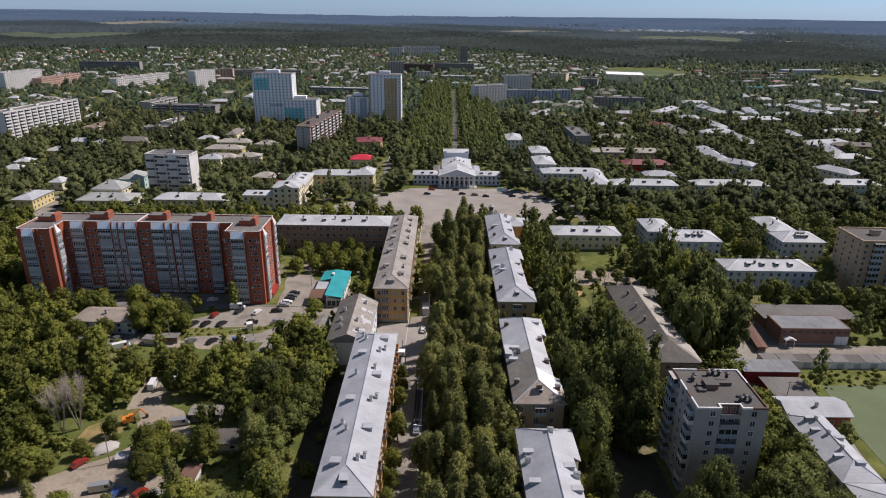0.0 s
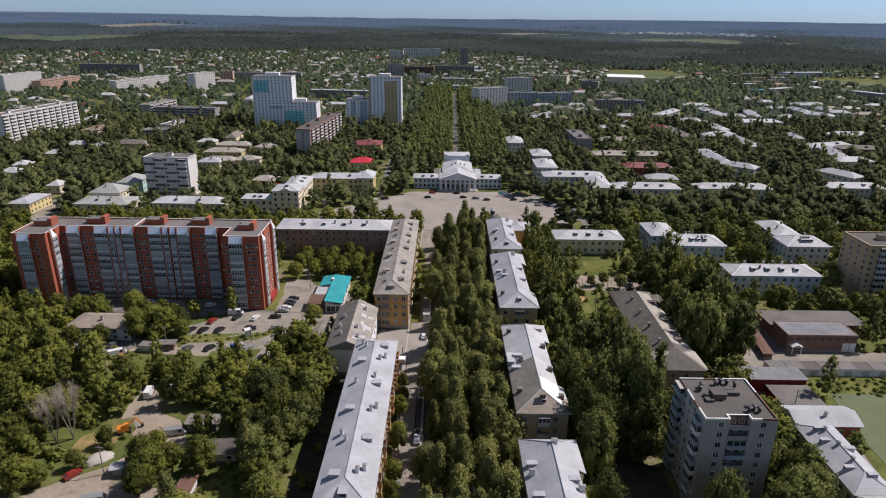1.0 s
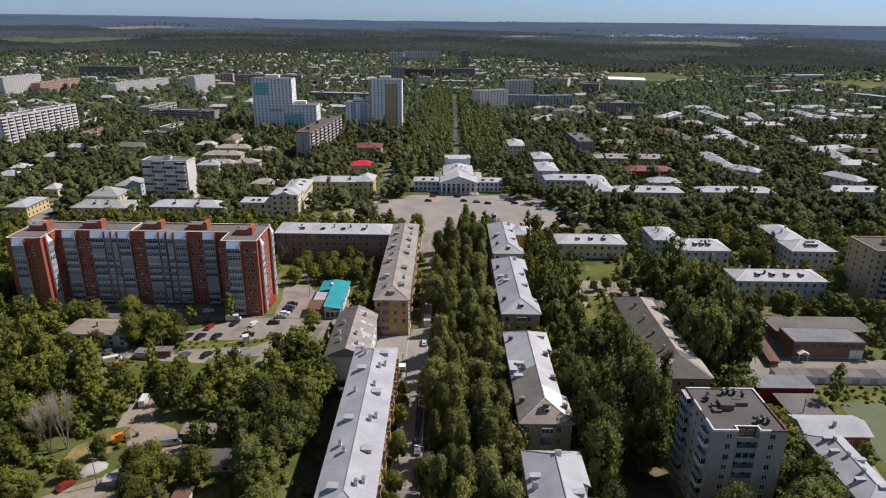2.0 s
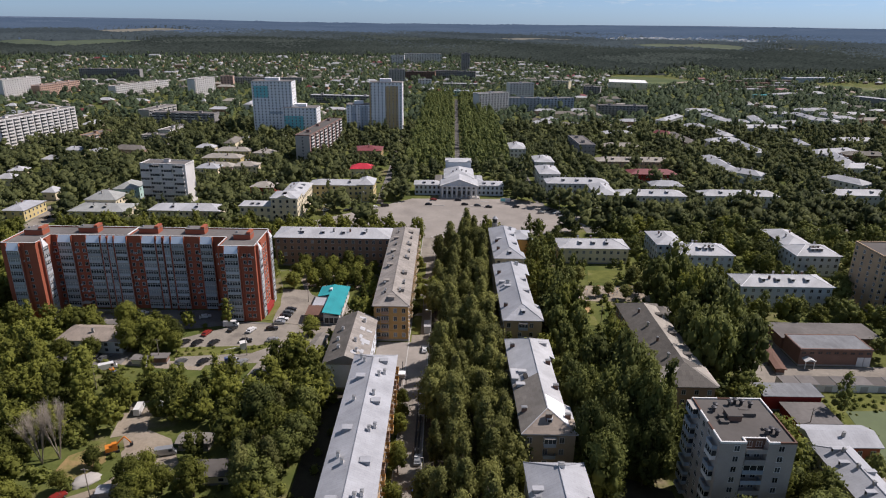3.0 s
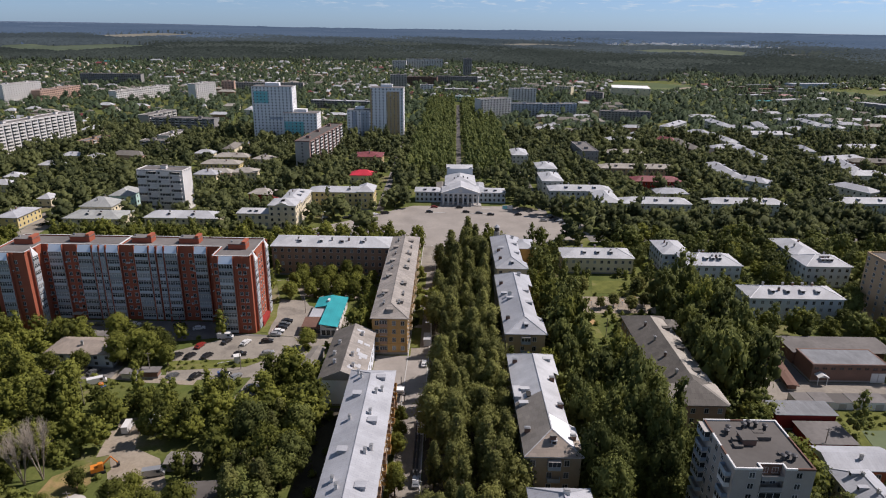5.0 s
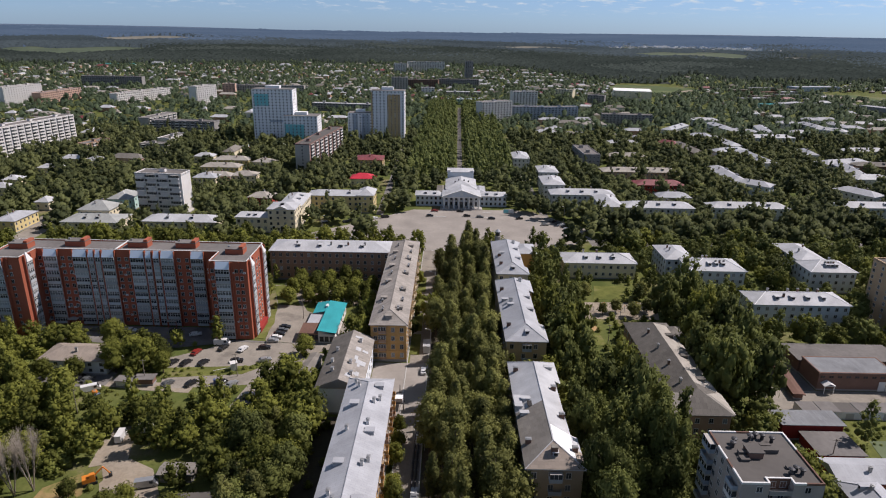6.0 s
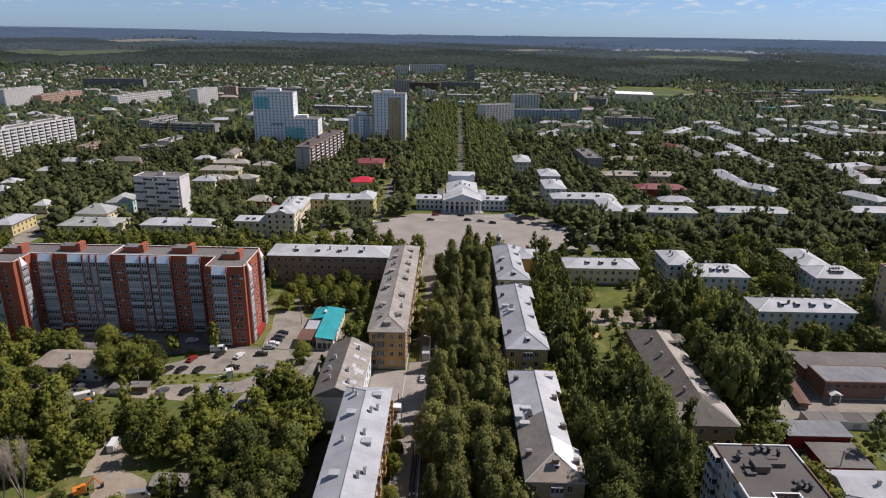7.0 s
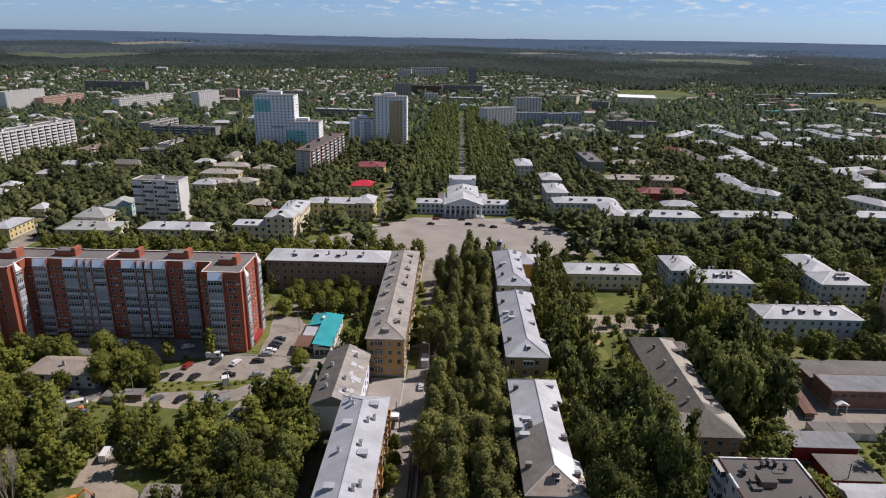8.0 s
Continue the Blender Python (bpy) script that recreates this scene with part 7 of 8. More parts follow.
gone = ((p[:, 0] > 51) & (p[:, 0] < 63) & (p[:, 1] > 222) & (p[:, 1] < 256)) | ((p[:, 0] > 63) & (p[:, 0] < 80) & (p[:, 1] > 268) & (p[:, 1] < 292)) | ((p[:, 0] > 50) & (p[:, 0] < 59) & (p[:, 1] > 203) & (p[:, 1] < 230)) | ((p[:, 0] > 50) & (p[:, 0] < 84) & (p[:, 1] > 240) & (p[:, 1] < 258))
gone |= (p[:, 0] > -98) & (p[:, 0] < -60) & (p[:, 1] > 192) & (p[:, 1] < 216)
gone |= (p[:, 0] > -58) & (p[:, 0] < -33) & (p[:, 1] > 208) & (p[:, 1] < 232) & (rng_t.random(len(p)) < .85)
gone |= (p[:, 0] > 20) & (p[:, 0] < 80) & (p[:, 1] > 318) & (rng_t.random(len(p)) < .6)
gone |= (p[:, 0] > 35) & (p[:, 0] < 64) & (p[:, 1] < 205) & (rng_t.random(len(p)) < np.where(p[:, 1] < 140, .66, .34))      # shaded ground shows between these
ahead = p * (1 + 9.5 / np.hypot(p[:, 0], p[:, 1]))[:, None]
for outline in OPEN:      # the yards are kept open towards the south
    gone |= inside(ahead, outline) & (rng_t.random(len(p)) < .62) & (p[:, 1] < 262) & (p[:, 0] < -45)
gone |= (p[:, 0] > -36.5) & (p[:, 0] < -14) & (p[:, 1] < 186)      # bare shaded ground behind the long house
gone |= inside(p, [(-101, 158), (-88, 158), (-86, 142), (-84, 128), (-97, 128)])      # the dry bank and the gravel heap
gone |= (p[:, 0] > 42) & (p[:, 0] < 60) & (p[:, 1] < 140) & (p[:, 1] > 112)      # the shaded yard by the tower
p = p[~gone]
for i, (x, y) in enumerate(p):
    poplar = (36 < x < 62 and rng_t.random() < .6) or rng_t.random() < .12
    sc = .62 + .75 * rng_t.random()
    if x < -58 and y < 235:
        sc *= .82
    if 50 < x < 96 and 227 < y < 257:
        sc *= .5
    if -98 < x < -55 and 178 < y < 201:
        sc *= .6
    if -76 < x < -27 and 258 < y < 293:
        sc *= .68
    hs = rng_t.uniform(.85, 1.2)
    if 36 < x < 64 and y < 240 or 79 < x < 101 and 188 < y < 262:      # the tall old trees of the inner yards
        sc, hs, poplar = rng_t.uniform(.9, 1.4), rng_t.uniform(1.4, 2.0), poplar and y < 160
        if i % 6 == 0:      # here and there a low bright one
            sc, hs, poplar = .7, 1.0, False
    elif poplar:
        sc = rng_t.uniform(.8, 1.15)
    if 47 < x < 64 and 196 < y < 242:
        sc *= .62
    if y > 238:
        sc *= low_before(x, y)
    if i < 190:
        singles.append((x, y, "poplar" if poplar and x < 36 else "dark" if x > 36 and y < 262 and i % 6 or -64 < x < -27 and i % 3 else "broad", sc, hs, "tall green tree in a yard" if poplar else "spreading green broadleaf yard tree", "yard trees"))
    else:
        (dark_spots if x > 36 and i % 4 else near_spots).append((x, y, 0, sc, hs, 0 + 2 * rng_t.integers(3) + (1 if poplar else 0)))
for i, (x, y, kind, sc, hs, label, group) in enumerate(singles):
    tree(x, y, kind, i, sc, hs, label, group)
near_forms = []
for i in range(3):
    near_forms += [crown_form(60 + i, "broad", 350, 0.74, 16, 1, .12), crown_form(70 + i, "poplar", 330, 0.70, 16, 1, .12)]
plant("yard_trees", near_spots, near_forms, [LEAF_ROUND], "dense green broadleaf trees filling the yards", "trees")
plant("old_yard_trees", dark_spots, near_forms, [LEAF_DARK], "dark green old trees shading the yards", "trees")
plant("park_trees", park_spots, [crown_form(130 + i, "poplar", 54, 1.25, 5, 1, .3) for i in range(3)], [LEAF_PARK], "light green trees of the park alley", "trees")
# bushes under and between
p = scatter(95, 330, 5.2, .45)
p = p[free(p, .3) & ~inside(p, BELT) & ~((p[:, 0] > 36) & (p[:, 0] < 64) & (p[:, 1] < 200))]
low = scatter(100, 218, 2.3, .85)
low = low[inside(low, [(-112, 196), (-98, 196), (-94, 182), (-104, 178), (-112, 184)]) | inside(low, [(112, 186), (170, 186), (170, 177), (118, 174)]) | inside(low, [(-60, 136), (-50, 137), (-47, 126), (-49, 118), (-60, 118)])
          | inside(low, [(-94, 209), (-66, 211), (-61, 215), (-67, 207), (-93, 203)])]
bush_forms = [crown_form(80 + i, "bush", 64, .75, 2) for i in range(3)]
plant("bushes", [(x, y, 0, rng_t.uniform(.6, 1.3), rng_t.uniform(.7, 1.1), i) for i, (x, y) in enumerate(p)] + [(x + rng_t.uniform(-1, 1), y + rng_t.uniform(-1, 1), 0, rng_t.uniform(1.2, 1.7), 1.25, x) for x in range(-211, -122, 3) for y in (343, 347)] + [(x, y, 0, rng_t.uniform(.35, .8), rng_t.uniform(.25, .55), i) for i, (x, y) in enumerate(low)], bush_forms, [LEAF_BUSH], "low green shrubs and undergrowth", "shrubs")
rng_w = np.random.default_rng(77)
wild = np.stack([rng_w.uniform(-132, -78, 2600), rng_w.uniform(136, 200, 2600)], 1)
thicket = [(-130, 196), (-111, 194), (-86, 192), (-84, 186), (-101, 183), (-99, 174), (-92, 165), (-97, 157), (-96, 148), (-100, 140), (-116, 140), (-132, 178)]
wild = wild[inside(wild, thicket) & free(wild, .2)]
wild = wild[np.sin(wild[:, 0] * .55) + np.sin(wild[:, 1] * .48 + 1.3) + rng_w.normal(0, .5, len(wild)) > .1][:420]
plant("wild_shrubs", [(x, y, 0, rng_w.uniform(.45, 1.3), rng_w.uniform(.5, 1.1), i) for i, (x, y) in enumerate(wild)], bush_forms, [LEAF_BUSH], "wild green shrubs over the rough yard", "shrubs")
p = scatter(340, 700, 7.9, .97)
p = p[free(p, .6) & ~inside(p, PARK)]
mid_spots += [(x, y, 0, (.75 + 1.0 * rng_t.random() ** 1.2) * (1.2 if y < 376 and x > 70 else 1) * (max(low_before(x, y), .8) if y > 560 else low_before(x, y)), rng_t.uniform(.75, 1.05), 2 * rng_t.integers(3) + (rng_t.random() < .15)) for x, y in p]
for x in range(84, 310, 7):      # street trees along the cross street
    for y in (345, 368):
        mid_spots.append((x + rng_t.uniform(-1.5, 1.5), y + x * .03 - 2 + rng_t.uniform(-1, 1), 0, rng_t.uniform(1.2, 1.65), rng_t.uniform(.9, 1.1), 2 * rng_t.integers(3)))
for x in range(-330, -84, 7):
    for y in (316, 347):
        if -244 < x < (-216 if y == 347 else -192):      # the side street opens here
            continue
        mid_spots.append((x + rng_t.uniform(-1.5, 1.5), y + x * .03 + 3 + rng_t.uniform(-1, 1), 0, rng_t.uniform(.62, .9) * (1.15 if y == 347 else 1), rng_t.uniform(.8, 1.0), 2 * rng_t.integers(3)))
for x, y in ((-27, 409), (-31, 413), (-35, 409), (-26, 417), (-33, 420), (-38, 416), (46, 411), (50, 407), (47, 418), (54, 414), (57, 409), (-45, 353), (-41, 350), (-48, 350), (-44, 347), (60, 398), (66, 394), (70, 401), (76, 396), (82, 390), (88, 386), (92, 380), (98, 378), (74, 405), (84, 400), (94, 392), (102, 384)):
    mid_spots.append((x, y, 0, rng_t.uniform(1.1, 1.5), rng_t.uniform(.9, 1.1), 2 * rng_t.integers(3)))
mid_forms = []
for i in range(3):
    mid_forms += [crown_form(90 + i, "broad", 88, 1.2, 7, 1, .42), crown_form(100 + i, "poplar", 70, 1.1, 6, 1, .42)]
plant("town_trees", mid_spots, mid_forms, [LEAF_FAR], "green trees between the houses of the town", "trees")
p = scatter(700, 1930, 12.2, .84, .80)
bearing = np.degrees(np.arctan2(p[:, 0], p[:, 1]))
p = p[np.hypot(p[:, 0], p[:, 1]) < wood_edge(bearing) + 10]
p = p[free(p, .4) & ~inside(p, PARK)]
far_spots = [(x, y, float(rise_at(x, y)) - .3, rng_t.uniform(.95, 1.9) * (1.15 if x > 80 and y < 1100 else 1), rng_t.uniform(.65, .9), i) for i, (x, y) in enumerate(p)]
far_forms = [crown_form(110 + i, "broad", 12, 2.2, 1, 1, .6) for i in range(4)]
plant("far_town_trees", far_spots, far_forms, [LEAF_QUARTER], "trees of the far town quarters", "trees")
edge = []
for row in range(5):      # ragged, with outliers before the closed woods
    for a in np.arange(-44, 44, .30):
        az, dd = radians(a + rng_t.uniform(-.1, .1)), float(wood_edge(a)) - 10 + 9 * row + rng_t.uniform(-30, 12)
        edge.append((math.sin(az) * dd, math.cos(az) * dd, float(rise_at(math.sin(az) * dd, math.cos(az) * dd)) - .5, rng_t.uniform(.7, 1.3), rng_t.uniform(1.0, 1.6), rng_t.integers(4)))
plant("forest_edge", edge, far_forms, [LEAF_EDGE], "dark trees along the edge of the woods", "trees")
# the woods up to the skyline: a closed canopy with a ragged top, open over the fields
def canopy(d0, d1):
    rng = np.random.default_rng(7)
    az = np.radians(np.arange(-44, 44, .14))
    dd = d0 * np.exp(np.arange(0, math.log(d1 / d0) + .0054, .0054))
    A, R = np.meshgrid(az, dd)
    R = R * (1 + rng.uniform(-.0016, .0016, R.shape))
    A = A + rng.uniform(-.0008, .0008, A.shape)
    X, Y = np.sin(A) * R, np.cos(A) * R
    deg = np.degrees(A)
    swell = np.sin(X * .013 + 2 * np.sin(Y * .004)) * np.sin(Y * .009 + X * .003)
    stand = np.sin(X * .0043 + 1.7 * np.sin(Y * .0021)) * np.sin(Y * .0052 + 1.3 * np.sin(X * .0019))
    top = 10.5 + 2.2 * swell + rng.uniform(-1, 1, R.shape) * 2.2 + 2.6 * (rng.random(R.shape) < .12)
    wob = 60 * np.sin(X * .011 + Y * .004) + 40 * np.sin(X * .027)
    calm = np.clip(1.25 - (R - 1600) / 2200, .22, 1)      # single crowns can't be told apart far off
    bare = R < wood_edge(deg) + wob * .25
    for a0, a1, f0, f1 in FIELDS:
        u = np.clip((deg - a0) / (a1 - a0), 0, 1) * np.clip((a1 - deg) / (a1 - a0), 0, 1) * 4
        mid, half = (f0 + f1) / 2, (f1 - f0) / 2 * u ** .5
        bare |= (u > 0) & (np.abs(R + wob - mid) < half)
    Z = rise_at(X, Y) + np.where(bare, 1.0, top)
    n, m = R.shape
    k = (np.arange(n - 1)[:, None] * m + np.arange(m - 1)[None]).ravel()
    tri = np.concatenate([np.stack([k, k + m + 1, k + m], 1), np.stack([k, k + 1, k + m + 1], 1)])
    tri = tri[~bare.ravel()[tri].all(1)]
    nv = rng.normal(size=(R.size, 3)) * (.20 * calm).reshape(-1, 1) + np.array([0, 0, 1.0])
    nv /= np.linalg.norm(nv, axis=1)[:, None]
    tint = np.clip(.5 + .36 * stand + .16 * swell + rng.uniform(-.18, .18, R.shape) * calm, 0, .98).ravel()
    V = np.stack([X.ravel(), Y.ravel(), Z.ravel()], 1)
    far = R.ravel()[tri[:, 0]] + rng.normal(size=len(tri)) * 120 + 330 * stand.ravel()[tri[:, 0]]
    # farther bands take leaf colours with the haze painted in
    for name, f0, f1, mat, label in (("woods", 0, 2620, LEAF_PINE, "dark unbroken woods beyond the town"), ("woods_beyond", 2620, 3350, HAZE_LEAF_BEYOND, "dark woods on the far slopes"),
                                     ("woods_skyline", 3350, 9e9, HAZE_LEAF_SKYLINE, "hazy dark woods along the skyline")):
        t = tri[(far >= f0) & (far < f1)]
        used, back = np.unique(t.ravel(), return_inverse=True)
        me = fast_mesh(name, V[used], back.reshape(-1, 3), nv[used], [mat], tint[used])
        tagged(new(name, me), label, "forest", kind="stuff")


canopy(1540, 4900)

# ---- vehicles ----
def car(x, y, turn, paint, label, long=4.4, tall=1.45, van=False):
    """A parked car: body, glazing, four wheels, lamps."""
    key = ("car", paint, long, tall, van)
    if key not in SHARED:
        mat = PAINTS[paint]
        a, w = long / 2, 0.88
        b = Shape()
        prof = [(-a, .35), (a, .35), (a, .75), (a * .93, .88), (a * .45, .98), (a * .22, tall), (-a * .55, tall), (-a * .86, .98), (-a, .92)]
        if van:
            prof = [(-a, .35), (a, .35), (a, .95), (a * .84, 1.15), (a * .62, tall), (-a, tall)]
        k, n = len(b.v), len(prof)
        for sy, narrow in ((-w, -1), (w, 1)):
            for px, pz in prof:
                b.v.append((px, sy * (.86 if pz > 1.05 and not van else 1), pz))
        b.f += [tuple(range(k, k + n)), tuple(k + 2 * n - 1 - i for i in range(n))]
        b.f += [(k + j, k + i, k + n + i, k + n + j) for i, j in ((i, (i + 1) % n) for i in range(n))]
        b.m += [0] * (n + 2)
        g = Shape()
        if van:
            g.solid([(a * .85, -w * .9, 1.18), (a * .85, w * .9, 1.18), (a * .65, w * .9, tall - .1), (a * .65, -w * .9, tall - .1)], .04)
            for sy in (-1, 1):
                g.box(a * .3, a * .6, sy * w - .015, sy * w + .015, 1.2, tall - .25)
        else:
            g.solid([(a * .44, -w * .76, 1.01), (a * .44, w * .76, 1.01), (a * .235, w * .74, tall - .04), (a * .235, -w * .74, tall - .04)], .03)
            g.solid([(-a * .57, -w * .74, tall - .04), (-a * .57, w * .74, tall - .04), (-a * .85, w * .76, 1.01), (-a * .85, -w * .76, 1.01)], .03)
            for sy in (-1, 1):
                g.box(-a * .62, a * .26, sy * w * .90 - .03, sy * w * .90 + .02, 1.03, tall - .16)
        wheel = Shape().tube((0, -.1, 0), (0, .1, 0), .32, .32, 10)
        rim = Shape().tube((0, -.115, 0), (0, .115, 0), .19, .19, 8)
        lamp = Shape().box(a - .1, a + .02, -w * .9, -w * .55, .6, .78, 0).box(a - .1, a + .02, w * .55, w * .9, .6, .78, 0)
        SHARED[key] = (b.mesh("body", [mat]), g.mesh("glazing", [GLASS]), wheel.mesh("wheel", [TYRE]), rim.mesh("rim", [METAL_GREY]), lamp.mesh("headlamp", [TRIM]))
    body, glazing, wheel, rim, lamp = SHARED[key]
    ob = thing("van" if van else "car", pose(x, y, 0.08, 0, 0, turn), label, "van" if van else "car", "parked vehicles")
    part("body", body, None, ob)
    part("glazing", glazing, None, ob)
    for px in (-long * .31, long * .31):
        for py in (-.8, .8):
            w_ = part("wheel", wheel, None, ob, at=pose(px, py, .32))
            if y < 245:
                part("rim", rim, None, w_)
    part("headlamp", lamp, None, ob)


PAINTS = {
    "white": surface("white_car_paint", (0.62, 0.62, 0.62), 0.3, 0, .02, 1, .02, 0, .5),
    "black": surface("black_car_paint", (0.02, 0.02, 0.022), 0.25, 0, .02, 1, .02, 0, .5),
    "silver": surface("silver_car_paint", (0.38, 0.39, 0.40), 0.3, .5, .02, 1, .02, 0, .5),
    "red": surface("dark_red_car_paint", (0.22, 0.025, 0.02), 0.3, 0, .02, 1, .02, 0, .5),
    "blue": surface("blue_car_paint", (0.04, 0.08, 0.24), 0.3, 0, .02, 1, .02, 0, .5),
    "orange": surface("orange_machine_paint", (0.60, 0.20, 0.03), 0.5, 0, .06, 1, .06),
    "grey": surface("grey_car_paint", (0.12, 0.125, 0.13), 0.3, .3, .02, 1, .02, 0, .5),
}
WORDS = {"white": "white", "black": "black", "silver": "silver", "red": "dark red", "blue": "blue", "grey": "dark grey"}


def cars(places, where):
    for x, y, turn, paint in places:
        car(x, y, turn, paint, "parked %s car %s" % (WORDS[paint], where))


cars([(-87.2, 220, 75, "red"), (-78.9, 223.6, 70, "black"), (-71.7, 223, 70, "white"), (-92.5, 212.6, 65, "black"), (-87.9, 212.6, 65, "black"), (-82.1, 212.8, 65, "black"),
      (-71.2, 214.5, 10, "black"), (-64.4, 224.4, 10, "black"), (-61.8, 215.5, 25, "silver")], "on the asphalt car park")
cars([(-81, 199.4, 60, "black"), (-71.6, 200, 60, "black"), (-67.9, 199.4, 60, "silver"), (-88.5, 199, 60, "grey")], "on the lower parking row")
cars([(-60.6, 193, 10, "silver"), (-60, 190.2, 5, "black"), (-60.4, 188, 5, "black")], "beside the yard road")
cars([(-62.9, 229.6, 5, "silver"), (-62.4, 232.4, 5, "white"), (-61.9, 235.4, 5, "black"), (-61.6, 238.4, 5, "grey"), (-61.2, 241.2, 5, "black")], "along the lawn strip")
cars([(-228, 360, 75, "black"), (-235.5, 379, 110, "white")], "in the side street")
cars([(-92.6, 233.6, 20, "white"), (-118, 236, 0, "white"), (-124, 236, 0, "silver"), (-131, 236, 5, "grey"), (-101, 236, 8, "black")], "in the red block's yard")
car(-80.4, 226.8, 5, "white", "white delivery van in the car park", 5.6, 2.3, True)
car(-89.4, 170.6, 97, "white", "white box van on the dirt track", 5.3, 2.4, True)
car(-83.6, 174.2, 20, "white", "white light truck in the yard", 5.0, 2.1, True)
car(-73.6, 151.4, 15, "silver", "silver van beside garden trees", 5.4, 2.2, True)
car(-82.2, 124.9, 15, "silver", "silver minibus in the yard", 5.6, 2.2, True)
cars([(-92.6, 134, 60, "red"), (-77.9, 123.5, 65, "blue"), (-72.4, 123.2, 65, "red"), (-69.0, 122.5, 65, "silver"), (-66.4, 122, 60, "white"), (-118, 201.2, 60, "black"), (-115, 200.8, 60, "grey")], "in the dirt yard")
car(-110.7, 194.6, 30, "white", "white minibus in the clearing", 5.6, 2.2, True)
cars([(-10.7, 399, 0, "black"), (20, 398, 0, "grey"), (12, 400, 5, "black"), (27, 395, 0, "black"), (58, 384, 0, "silver"), (44, 396, 10, "black"), (-8, 410, 0, "red"), (8, 410, 0, "black")], "on the wide square")
cars([(72 - 1.5 * i, 374 + 3.2 * i, 200, c) for i, c in enumerate(("blue", "silver", "black", "white", "grey", "black", "silver"))], "along the square's shaded edge")
cars([(-72.9, 382 - 0, 40, "white"), (-70, 371, 10, "silver"), (-60, 383, 30, "black"), (-57, 386, 30, "grey"), (-54, 383, 30, "black"), (-48, 388, 35, "black"), (-44, 391, 35, "white")], "at the corner of the square")
car(-38, 394, 20, "black", "black pickup at the square", 5.2, 1.8, True)
cars([(-6.8, 150, 90, "silver"), (-6.6, 172, 90, "white"), (-6.8, 118, 90, "black"), (-6.9, 210, 90, "white"), (-6.9, 262, 90, "grey"), (-6.8, 140, 90, "blue")], "under the boulevard trees")
cars([(-34.5, 229 + 4.8 * i, 88, c) for i, c in enumerate(("blue", "black"))], "beside the turquoise-roofed shop")
cars([(-239, 358, 90, "black")], "on the roadside")


def digger(x, y, turn):
    """A small orange excavator: tracks, cab, boom."""
    ob = thing("excavator", pose(x, y, .06, 0, 0, turn), "orange tracked excavator on bare earth", "excavator")
    for sy in (-1, 1):
        part("track", Shape().box(-1.6, 1.6, sy * 1.0 - .25, sy * 1.0 + .25, 0, .7), [TYRE], ob)
    part("body", Shape().box(-1.7, 1.2, -1.1, 1.1, .8, 1.9), [PAINTS["orange"]], ob)
    part("cab", Shape().box(0, 1.2, -1.1, 0, 1.9, 2.9), [PAINTS["orange"]], ob)
    part("boom", Shape().tube((1, .4, 1.6), (3.2, .4, 3.4), .22, .2, 6), [PAINTS["orange"]], ob)
    part("arm", Shape().tube((3.2, .4, 3.4), (4.6, .4, 1.0), .18, .15, 6), [PAINTS["orange"]], ob)
    part("bucket", Shape().box(4.2, 5.0, -.1, .9, .3, 1.1), [METAL_DARK], ob)


digger(-88.2, 152.2, 30)


def tipper(x, y, turn):
    """A small truck with a white cab and a rust-orange tipping body."""
    ob = thing("tipper_truck", pose(x, y, .06, 0, 0, turn), "small truck with white cab and rusty orange body", "truck")
    part("chassis", Shape().box(-2.8, 2.8, -.5, .5, .5, .75), [METAL_DARK], ob)
    part("cab", Shape().prism([(1.2, -1.0), (2.7, -1.0), (2.9, -.8), (2.9, .8), (2.7, 1.0), (1.2, 1.0)], .7, 2.2), [PAINTS["white"]], ob)
    part("windscreen", Shape().box(2.88, 2.93, -.8, .8, 1.4, 2.05), [GLASS], ob)
    bed = Shape().box(-2.8, 1.0, -1.1, 1.1, .8, .95).box(-2.8, 1.0, -1.1, -1.0, .95, 1.7).box(-2.8, 1.0, 1.0, 1.1, .95, 1.7).box(.9, 1.0, -1.0, 1.0, .95, 1.7).box(-2.8, -2.7, -1.0, 1.0, .95, 1.7)
    part("tipping_body", bed, [PAINTS["orange"]], ob)
    for px in (-1.8, 1.9):
        for py in (-.95, .95):
            part("wheel", Shape().tube((px, py - .14, .45), (px, py + .14, .45), .45, .45, 10), [TYRE], ob)


tipper(-80.5, 173.4, 175)
for x, y, mat, label in ((-106.5, 190.5, "blue", "blue plastic water tank on the grass"), (-108.2, 192.2, "orange", "yellow-orange water tank on the grass"), (-73.5, 200.6, "blue", "blue tarpaulin-covered crate by the cars")):
    tank = thing("water_tank", pose(x, y, .06), label, "tank")
    part("body", Shape().tube((0, 0, 0), (0, 0, 1.5), .8, .8, 12), [PAINTS[mat]], tank)
    part("lid", Shape().tube((0, 0, 1.5), (0, 0, 1.62), .4, .35, 10), [METAL_GREY], tank)


def post_lamp(x, y, h, turn, label, group):
    ob = thing("street_lamp", pose(x, y, 0, 0, 0, turn), label, "street lamp", group)
    part("pole", Shape().tube((0, 0, -.2), (0, 0, h), .12, .08, 8), [METAL_GREY], ob)
    part("bracket", Shape().tube((0, 0, h - .05), (1.6, 0, h + .35), .05, .05, 6), [METAL_GREY], ob)
    part("lamp_head", Shape().box(1.4, 2.2, -.15, .15, h + .27, h + .43), [TRIM], ob)


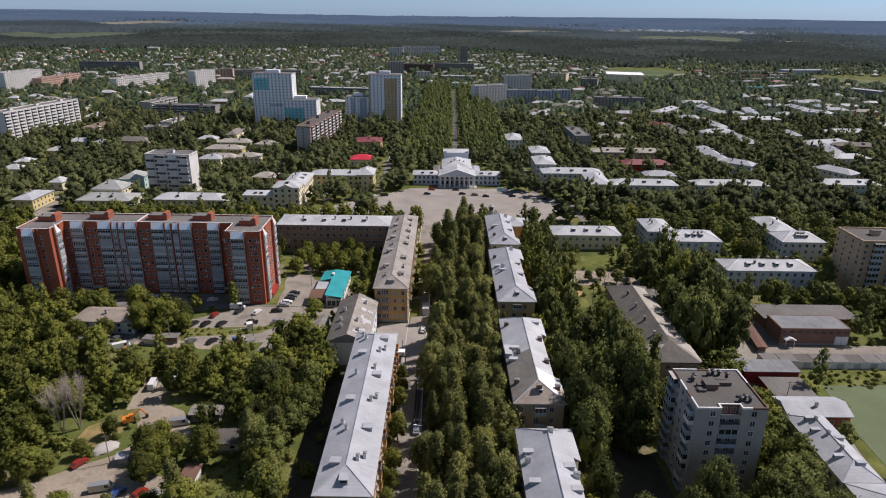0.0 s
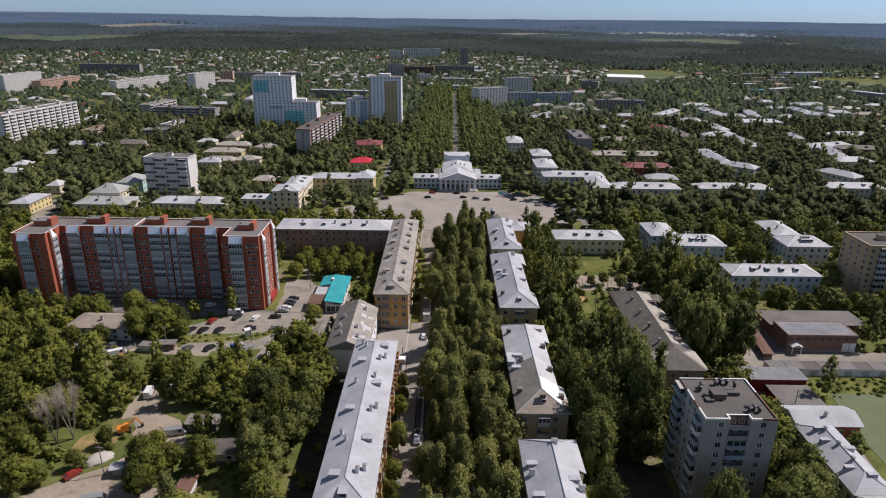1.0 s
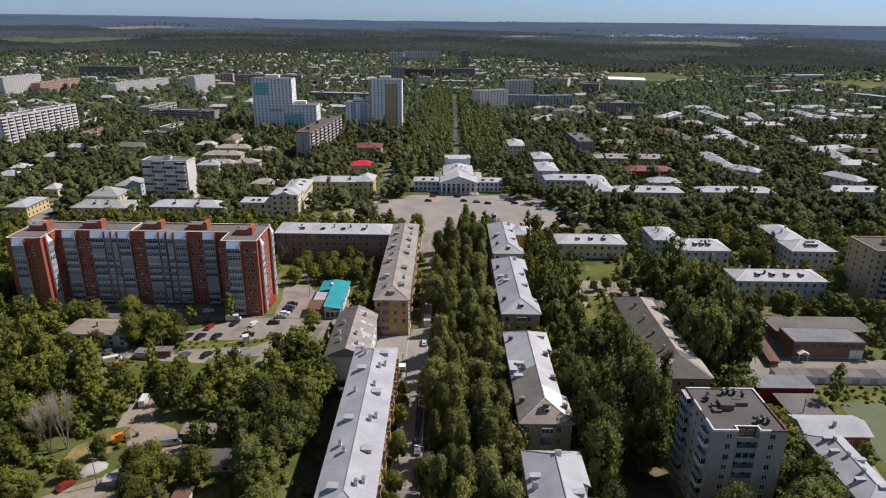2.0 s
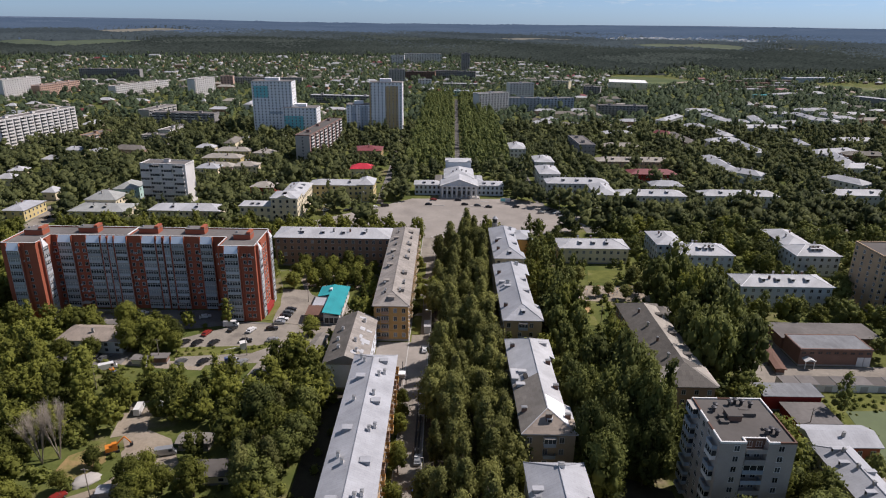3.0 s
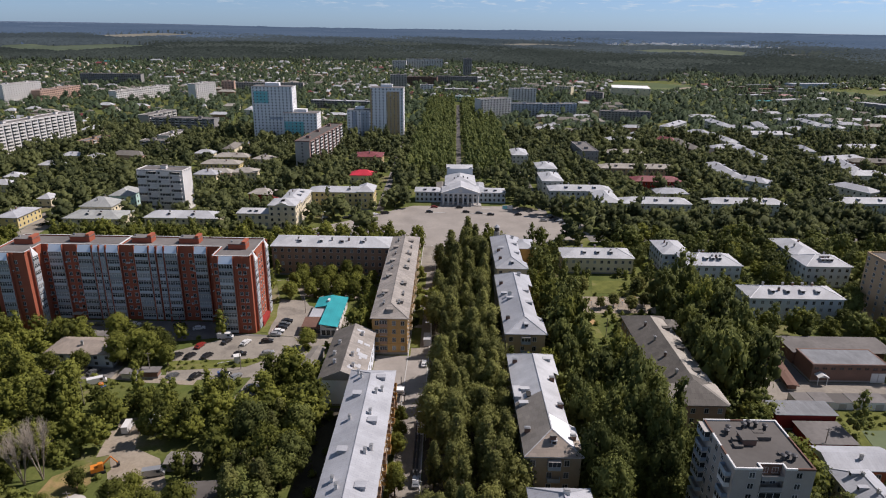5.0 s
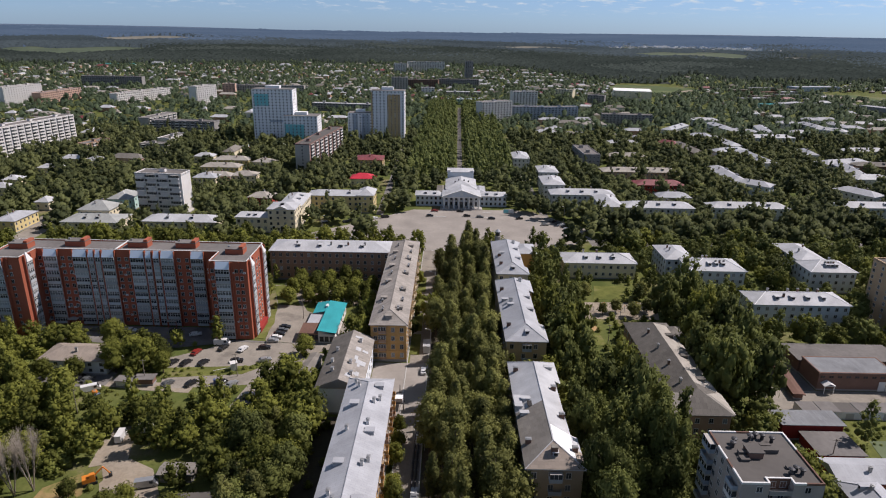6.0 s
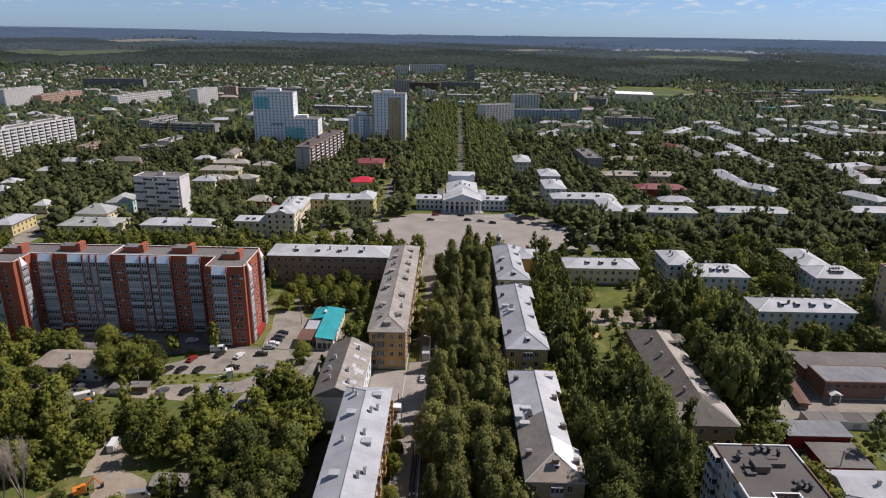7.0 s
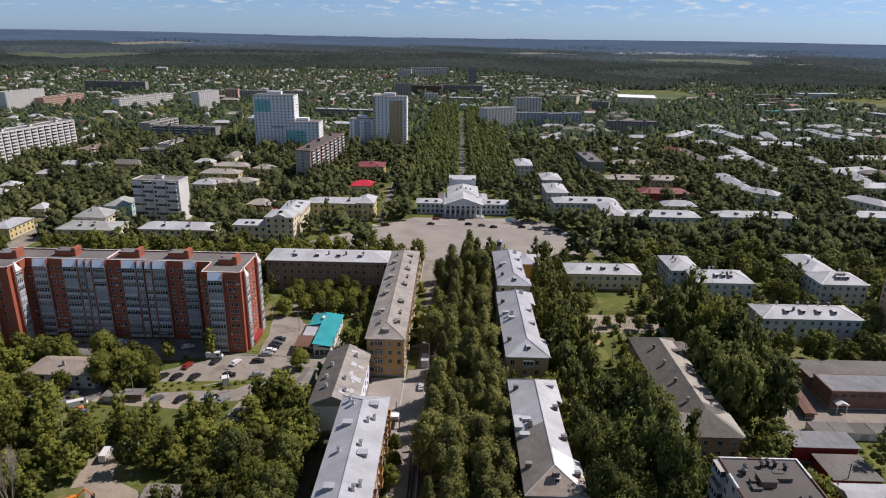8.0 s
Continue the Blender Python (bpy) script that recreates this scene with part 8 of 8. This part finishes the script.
for i in range(9):
    post_lamp(-4.9, 84 + 28 * i, 9, 180, "tall grey street lamp along the boulevard", "boulevard street lamps")
for x, y, turn in ((-52, 392, -40), (70, 390, 220), (-70, 362, -30), (88, 362, 180), (-33, 411, -90), (50, 418, 200), (-64.4, 183.1, 90), (-41, 345, 90), (62, 344, 90)):
    post_lamp(x, y, 10, turn, "tall grey street lamp on a kerb", "square street lamps")
for x, y in ((-85.2, 134.9), (-62, 120), (-108, 182), (-96, 200), (-68, 205), (60, 232), (45, 100), (96, 196), (110, 214), (-56, 250), (-30, 232), (104, 165)):
    ob = thing("utility_pole", pose(x, y, 0), "grey wooden utility pole with crossarm", "utility pole", "utility poles")
    part("post", Shape().tube((0, 0, -.2), (0, 0, 8.5), .14, .1, 7), [WOOD_GREY], ob)
    part("crossarm", Shape().box(-.9, .9, -.06, .06, 8.0, 8.15), [WOOD_GREY], ob)

# ---- kiosk on the boulevard side street, boards, benches ----
ob = thing("equipment_platform", pose(-13.6, 189.5, .07), "dark steel platform carrying white equipment cabinets", "platform")
part("deck", Shape().box(-1.7, 1.7, -2.4, 2.4, 2.2, 2.4), [METAL_DARK], ob)
for sx in (-1.55, 1.55):
    for sy in (-2.2, 2.2):
        part("leg", Shape().box(sx - .12, sx + .12, sy - .12, sy + .12, 0, 2.2), [METAL_DARK], ob)
part("cabinet", Shape().box(-1.2, 1.2, -1.8, .2, 2.4, 3.6, 0).box(-1.3, 1.3, -1.9, .3, 3.6, 3.7, 0), [PANEL_WHITE], ob, "white equipment cabinet")
part("cabinet", Shape().box(-.9, .5, .6, 1.9, 2.4, 3.1), [METAL_GREY], ob)
part("mast", Shape().tube((.2, 2.2, 2.4), (.2, 2.2, 6.0), .14, .12, 7), [METAL_DARK], ob)
for sy in (-2.35, 2.35):
    part("railing", Shape().box(-1.7, 1.7, sy - .03, sy + .03, 3.2, 3.26).box(-1.7, -1.64, sy - .03, sy + .03, 2.4, 3.2).box(1.64, 1.7, sy - .03, sy + .03, 2.4, 3.2), [METAL_DARK], ob)
ob = thing("heating_pipe", pose(-7.2, 150, .05), "dark insulated heating pipes on low supports", "pipe")
for dx in (-.45, .45):
    part("pipe", Shape().tube((dx, 0, .7), (dx, 27, .7), .28, .28, 8).tube((dx, 27, .7), (dx, 27, 3.4), .28, .28, 8), [METAL_DARK], ob)
for i in range(7):
    part("support", Shape().box(-.9, .9, 1 + 4.1 * i, 1.3 + 4.1 * i, 0, .45), [CONCRETE], ob)
ob = thing("delivery_booth", pose(-6.4, 226, .07), "white booth under the boulevard trees", "kiosk")
part("body", Shape().box(-1.2, 1.2, -2.8, 2.8, 0, 2.6), [WHITE], ob)
part("roof", Shape().box(-1.3, 1.3, -2.9, 2.9, 2.6, 2.75), [ZINC_BRIGHT], ob)
ob = thing("billboard", pose(38, 405, .08, 0, 0, 0), "white and green information board on two legs", "billboard")
part("board", Shape().box(-3.2, 3.2, -.08, .08, 1.2, 3.6, 0), [TRIM], ob)
part("picture_panel", Shape().box(-2.9, 0, -.1, -.08, 1.4, 3.4), [PANEL_TEAL], ob)
for sx in (-2.4, 2.4):
    part("leg", Shape().tube((sx, 0, -.1), (sx, 0, 1.2), .08, .08, 6), [METAL_GREY], ob)
ob = thing("barrier_gate", pose(-70.5, 209.4, .1, 0, 0, 25), "white guard booth with a barrier arm", "guard booth")
part("booth", Shape().box(-1, 1, -1, 1, 0, 2.6).box(-1.2, 1.2, -1.2, 1.2, 2.6, 2.75), [WHITE], ob)
part("arm", Shape().box(-6.5, -1, -.08, .08, .9, 1.05), [TRIM], ob)
ob = thing("cupola_tower", pose(24.5, 314, 0), "small dark lookout turret above the trees", "turret")
part("shaft", Shape().tube((0, 0, 0), (0, 0, 15.5), 1.6, 1.4, 8), [CONCRETE], ob)
part("lantern", Shape().tube((0, 0, 15.5), (0, 0, 17.6), 1.1, 1.1, 8), [METAL_DARK], ob)
part("cap", Shape().tube((0, 0, 17.6), (0, 0, 18.8), 1.5, .2, 8), [ZINC], ob)
for i, (x, y) in enumerate(((60, 262), (66, 266), (74, 263), (80, 267), (70, 258))):
    ob = thing("play_frame", pose(x, y, .06, 0, 0, 40 * i), "painted metal climbing frame on bare earth", "climbing frame", "playground frames")
    for sx in (-1, 1):
        part("post", Shape().tube((sx, 0, -.1), (sx, 0, 2.2), .08, .08, 6), [PANEL_BLUE], ob)
    part("bar", Shape().tube((-1, 0, 2.2), (1, 0, 2.2), .07, .07, 6), [PAINTS["orange"]], ob)


# ---- the bare tree ----
def bare_tree(x, y, h):
    rng = random.Random(9)
    ob = thing("bare_tree", pose(x, y, 0), "tall bare grey tree without leaves", "tree")
    s, tips = Shape(), []
    for i in range(5):
        a = i * 1.26
        q = Vector((math.cos(a) * 1.6, math.sin(a) * 1.6, h * .5))
        s.tube((0, 0, -.2), q, .17, .08, 6)
        tips.append((q, a))
    part("trunk", s, [DEAD_WOOD], ob)
    b = Shape()
    for q, a in tips:
        for j in range(13):
            t = q + Vector((math.cos(a + rng.uniform(-.9, .9)) * rng.uniform(.6, 2.2), math.sin(a + rng.uniform(-.9, .9)) * rng.uniform(.6, 2.2), rng.uniform(.2, .5) * h))
            b.tube(q.lerp(Vector((0, 0, 0)), rng.uniform(0, .6)), t, .05, .02, 4)
            for _ in range(9):
                u = t + Vector((rng.uniform(-1.2, 1.2), rng.uniform(-1.2, 1.2), rng.uniform(-.5, 2)))
                b.tube(q.lerp(t, rng.uniform(.4, 1)), u, .026, .012, 3)
    part("branch_crown", b, [DEAD_WOOD], ob)


bare_tree(-100.5, 149, 16)
bare_tree(-104, 147, 14)
def rubble(x, y, r, h):
    v, t = ico(3)
    rng = np.random.default_rng(8)
    v = v * (1 + rng.uniform(-.16, .16, len(v)))[:, None] * np.array([r, r * .7, h])
    tagged(new("rubble_heap", fast_mesh("rubble_heap", v, t, None, [CONCRETE])), "grey heap of rubble beside the track", "rubble heap").matrix_basis = pose(x, y, 0.05, 0, 0, 40)


rubble(-89.5, 140.5, 3.6, 1.1)
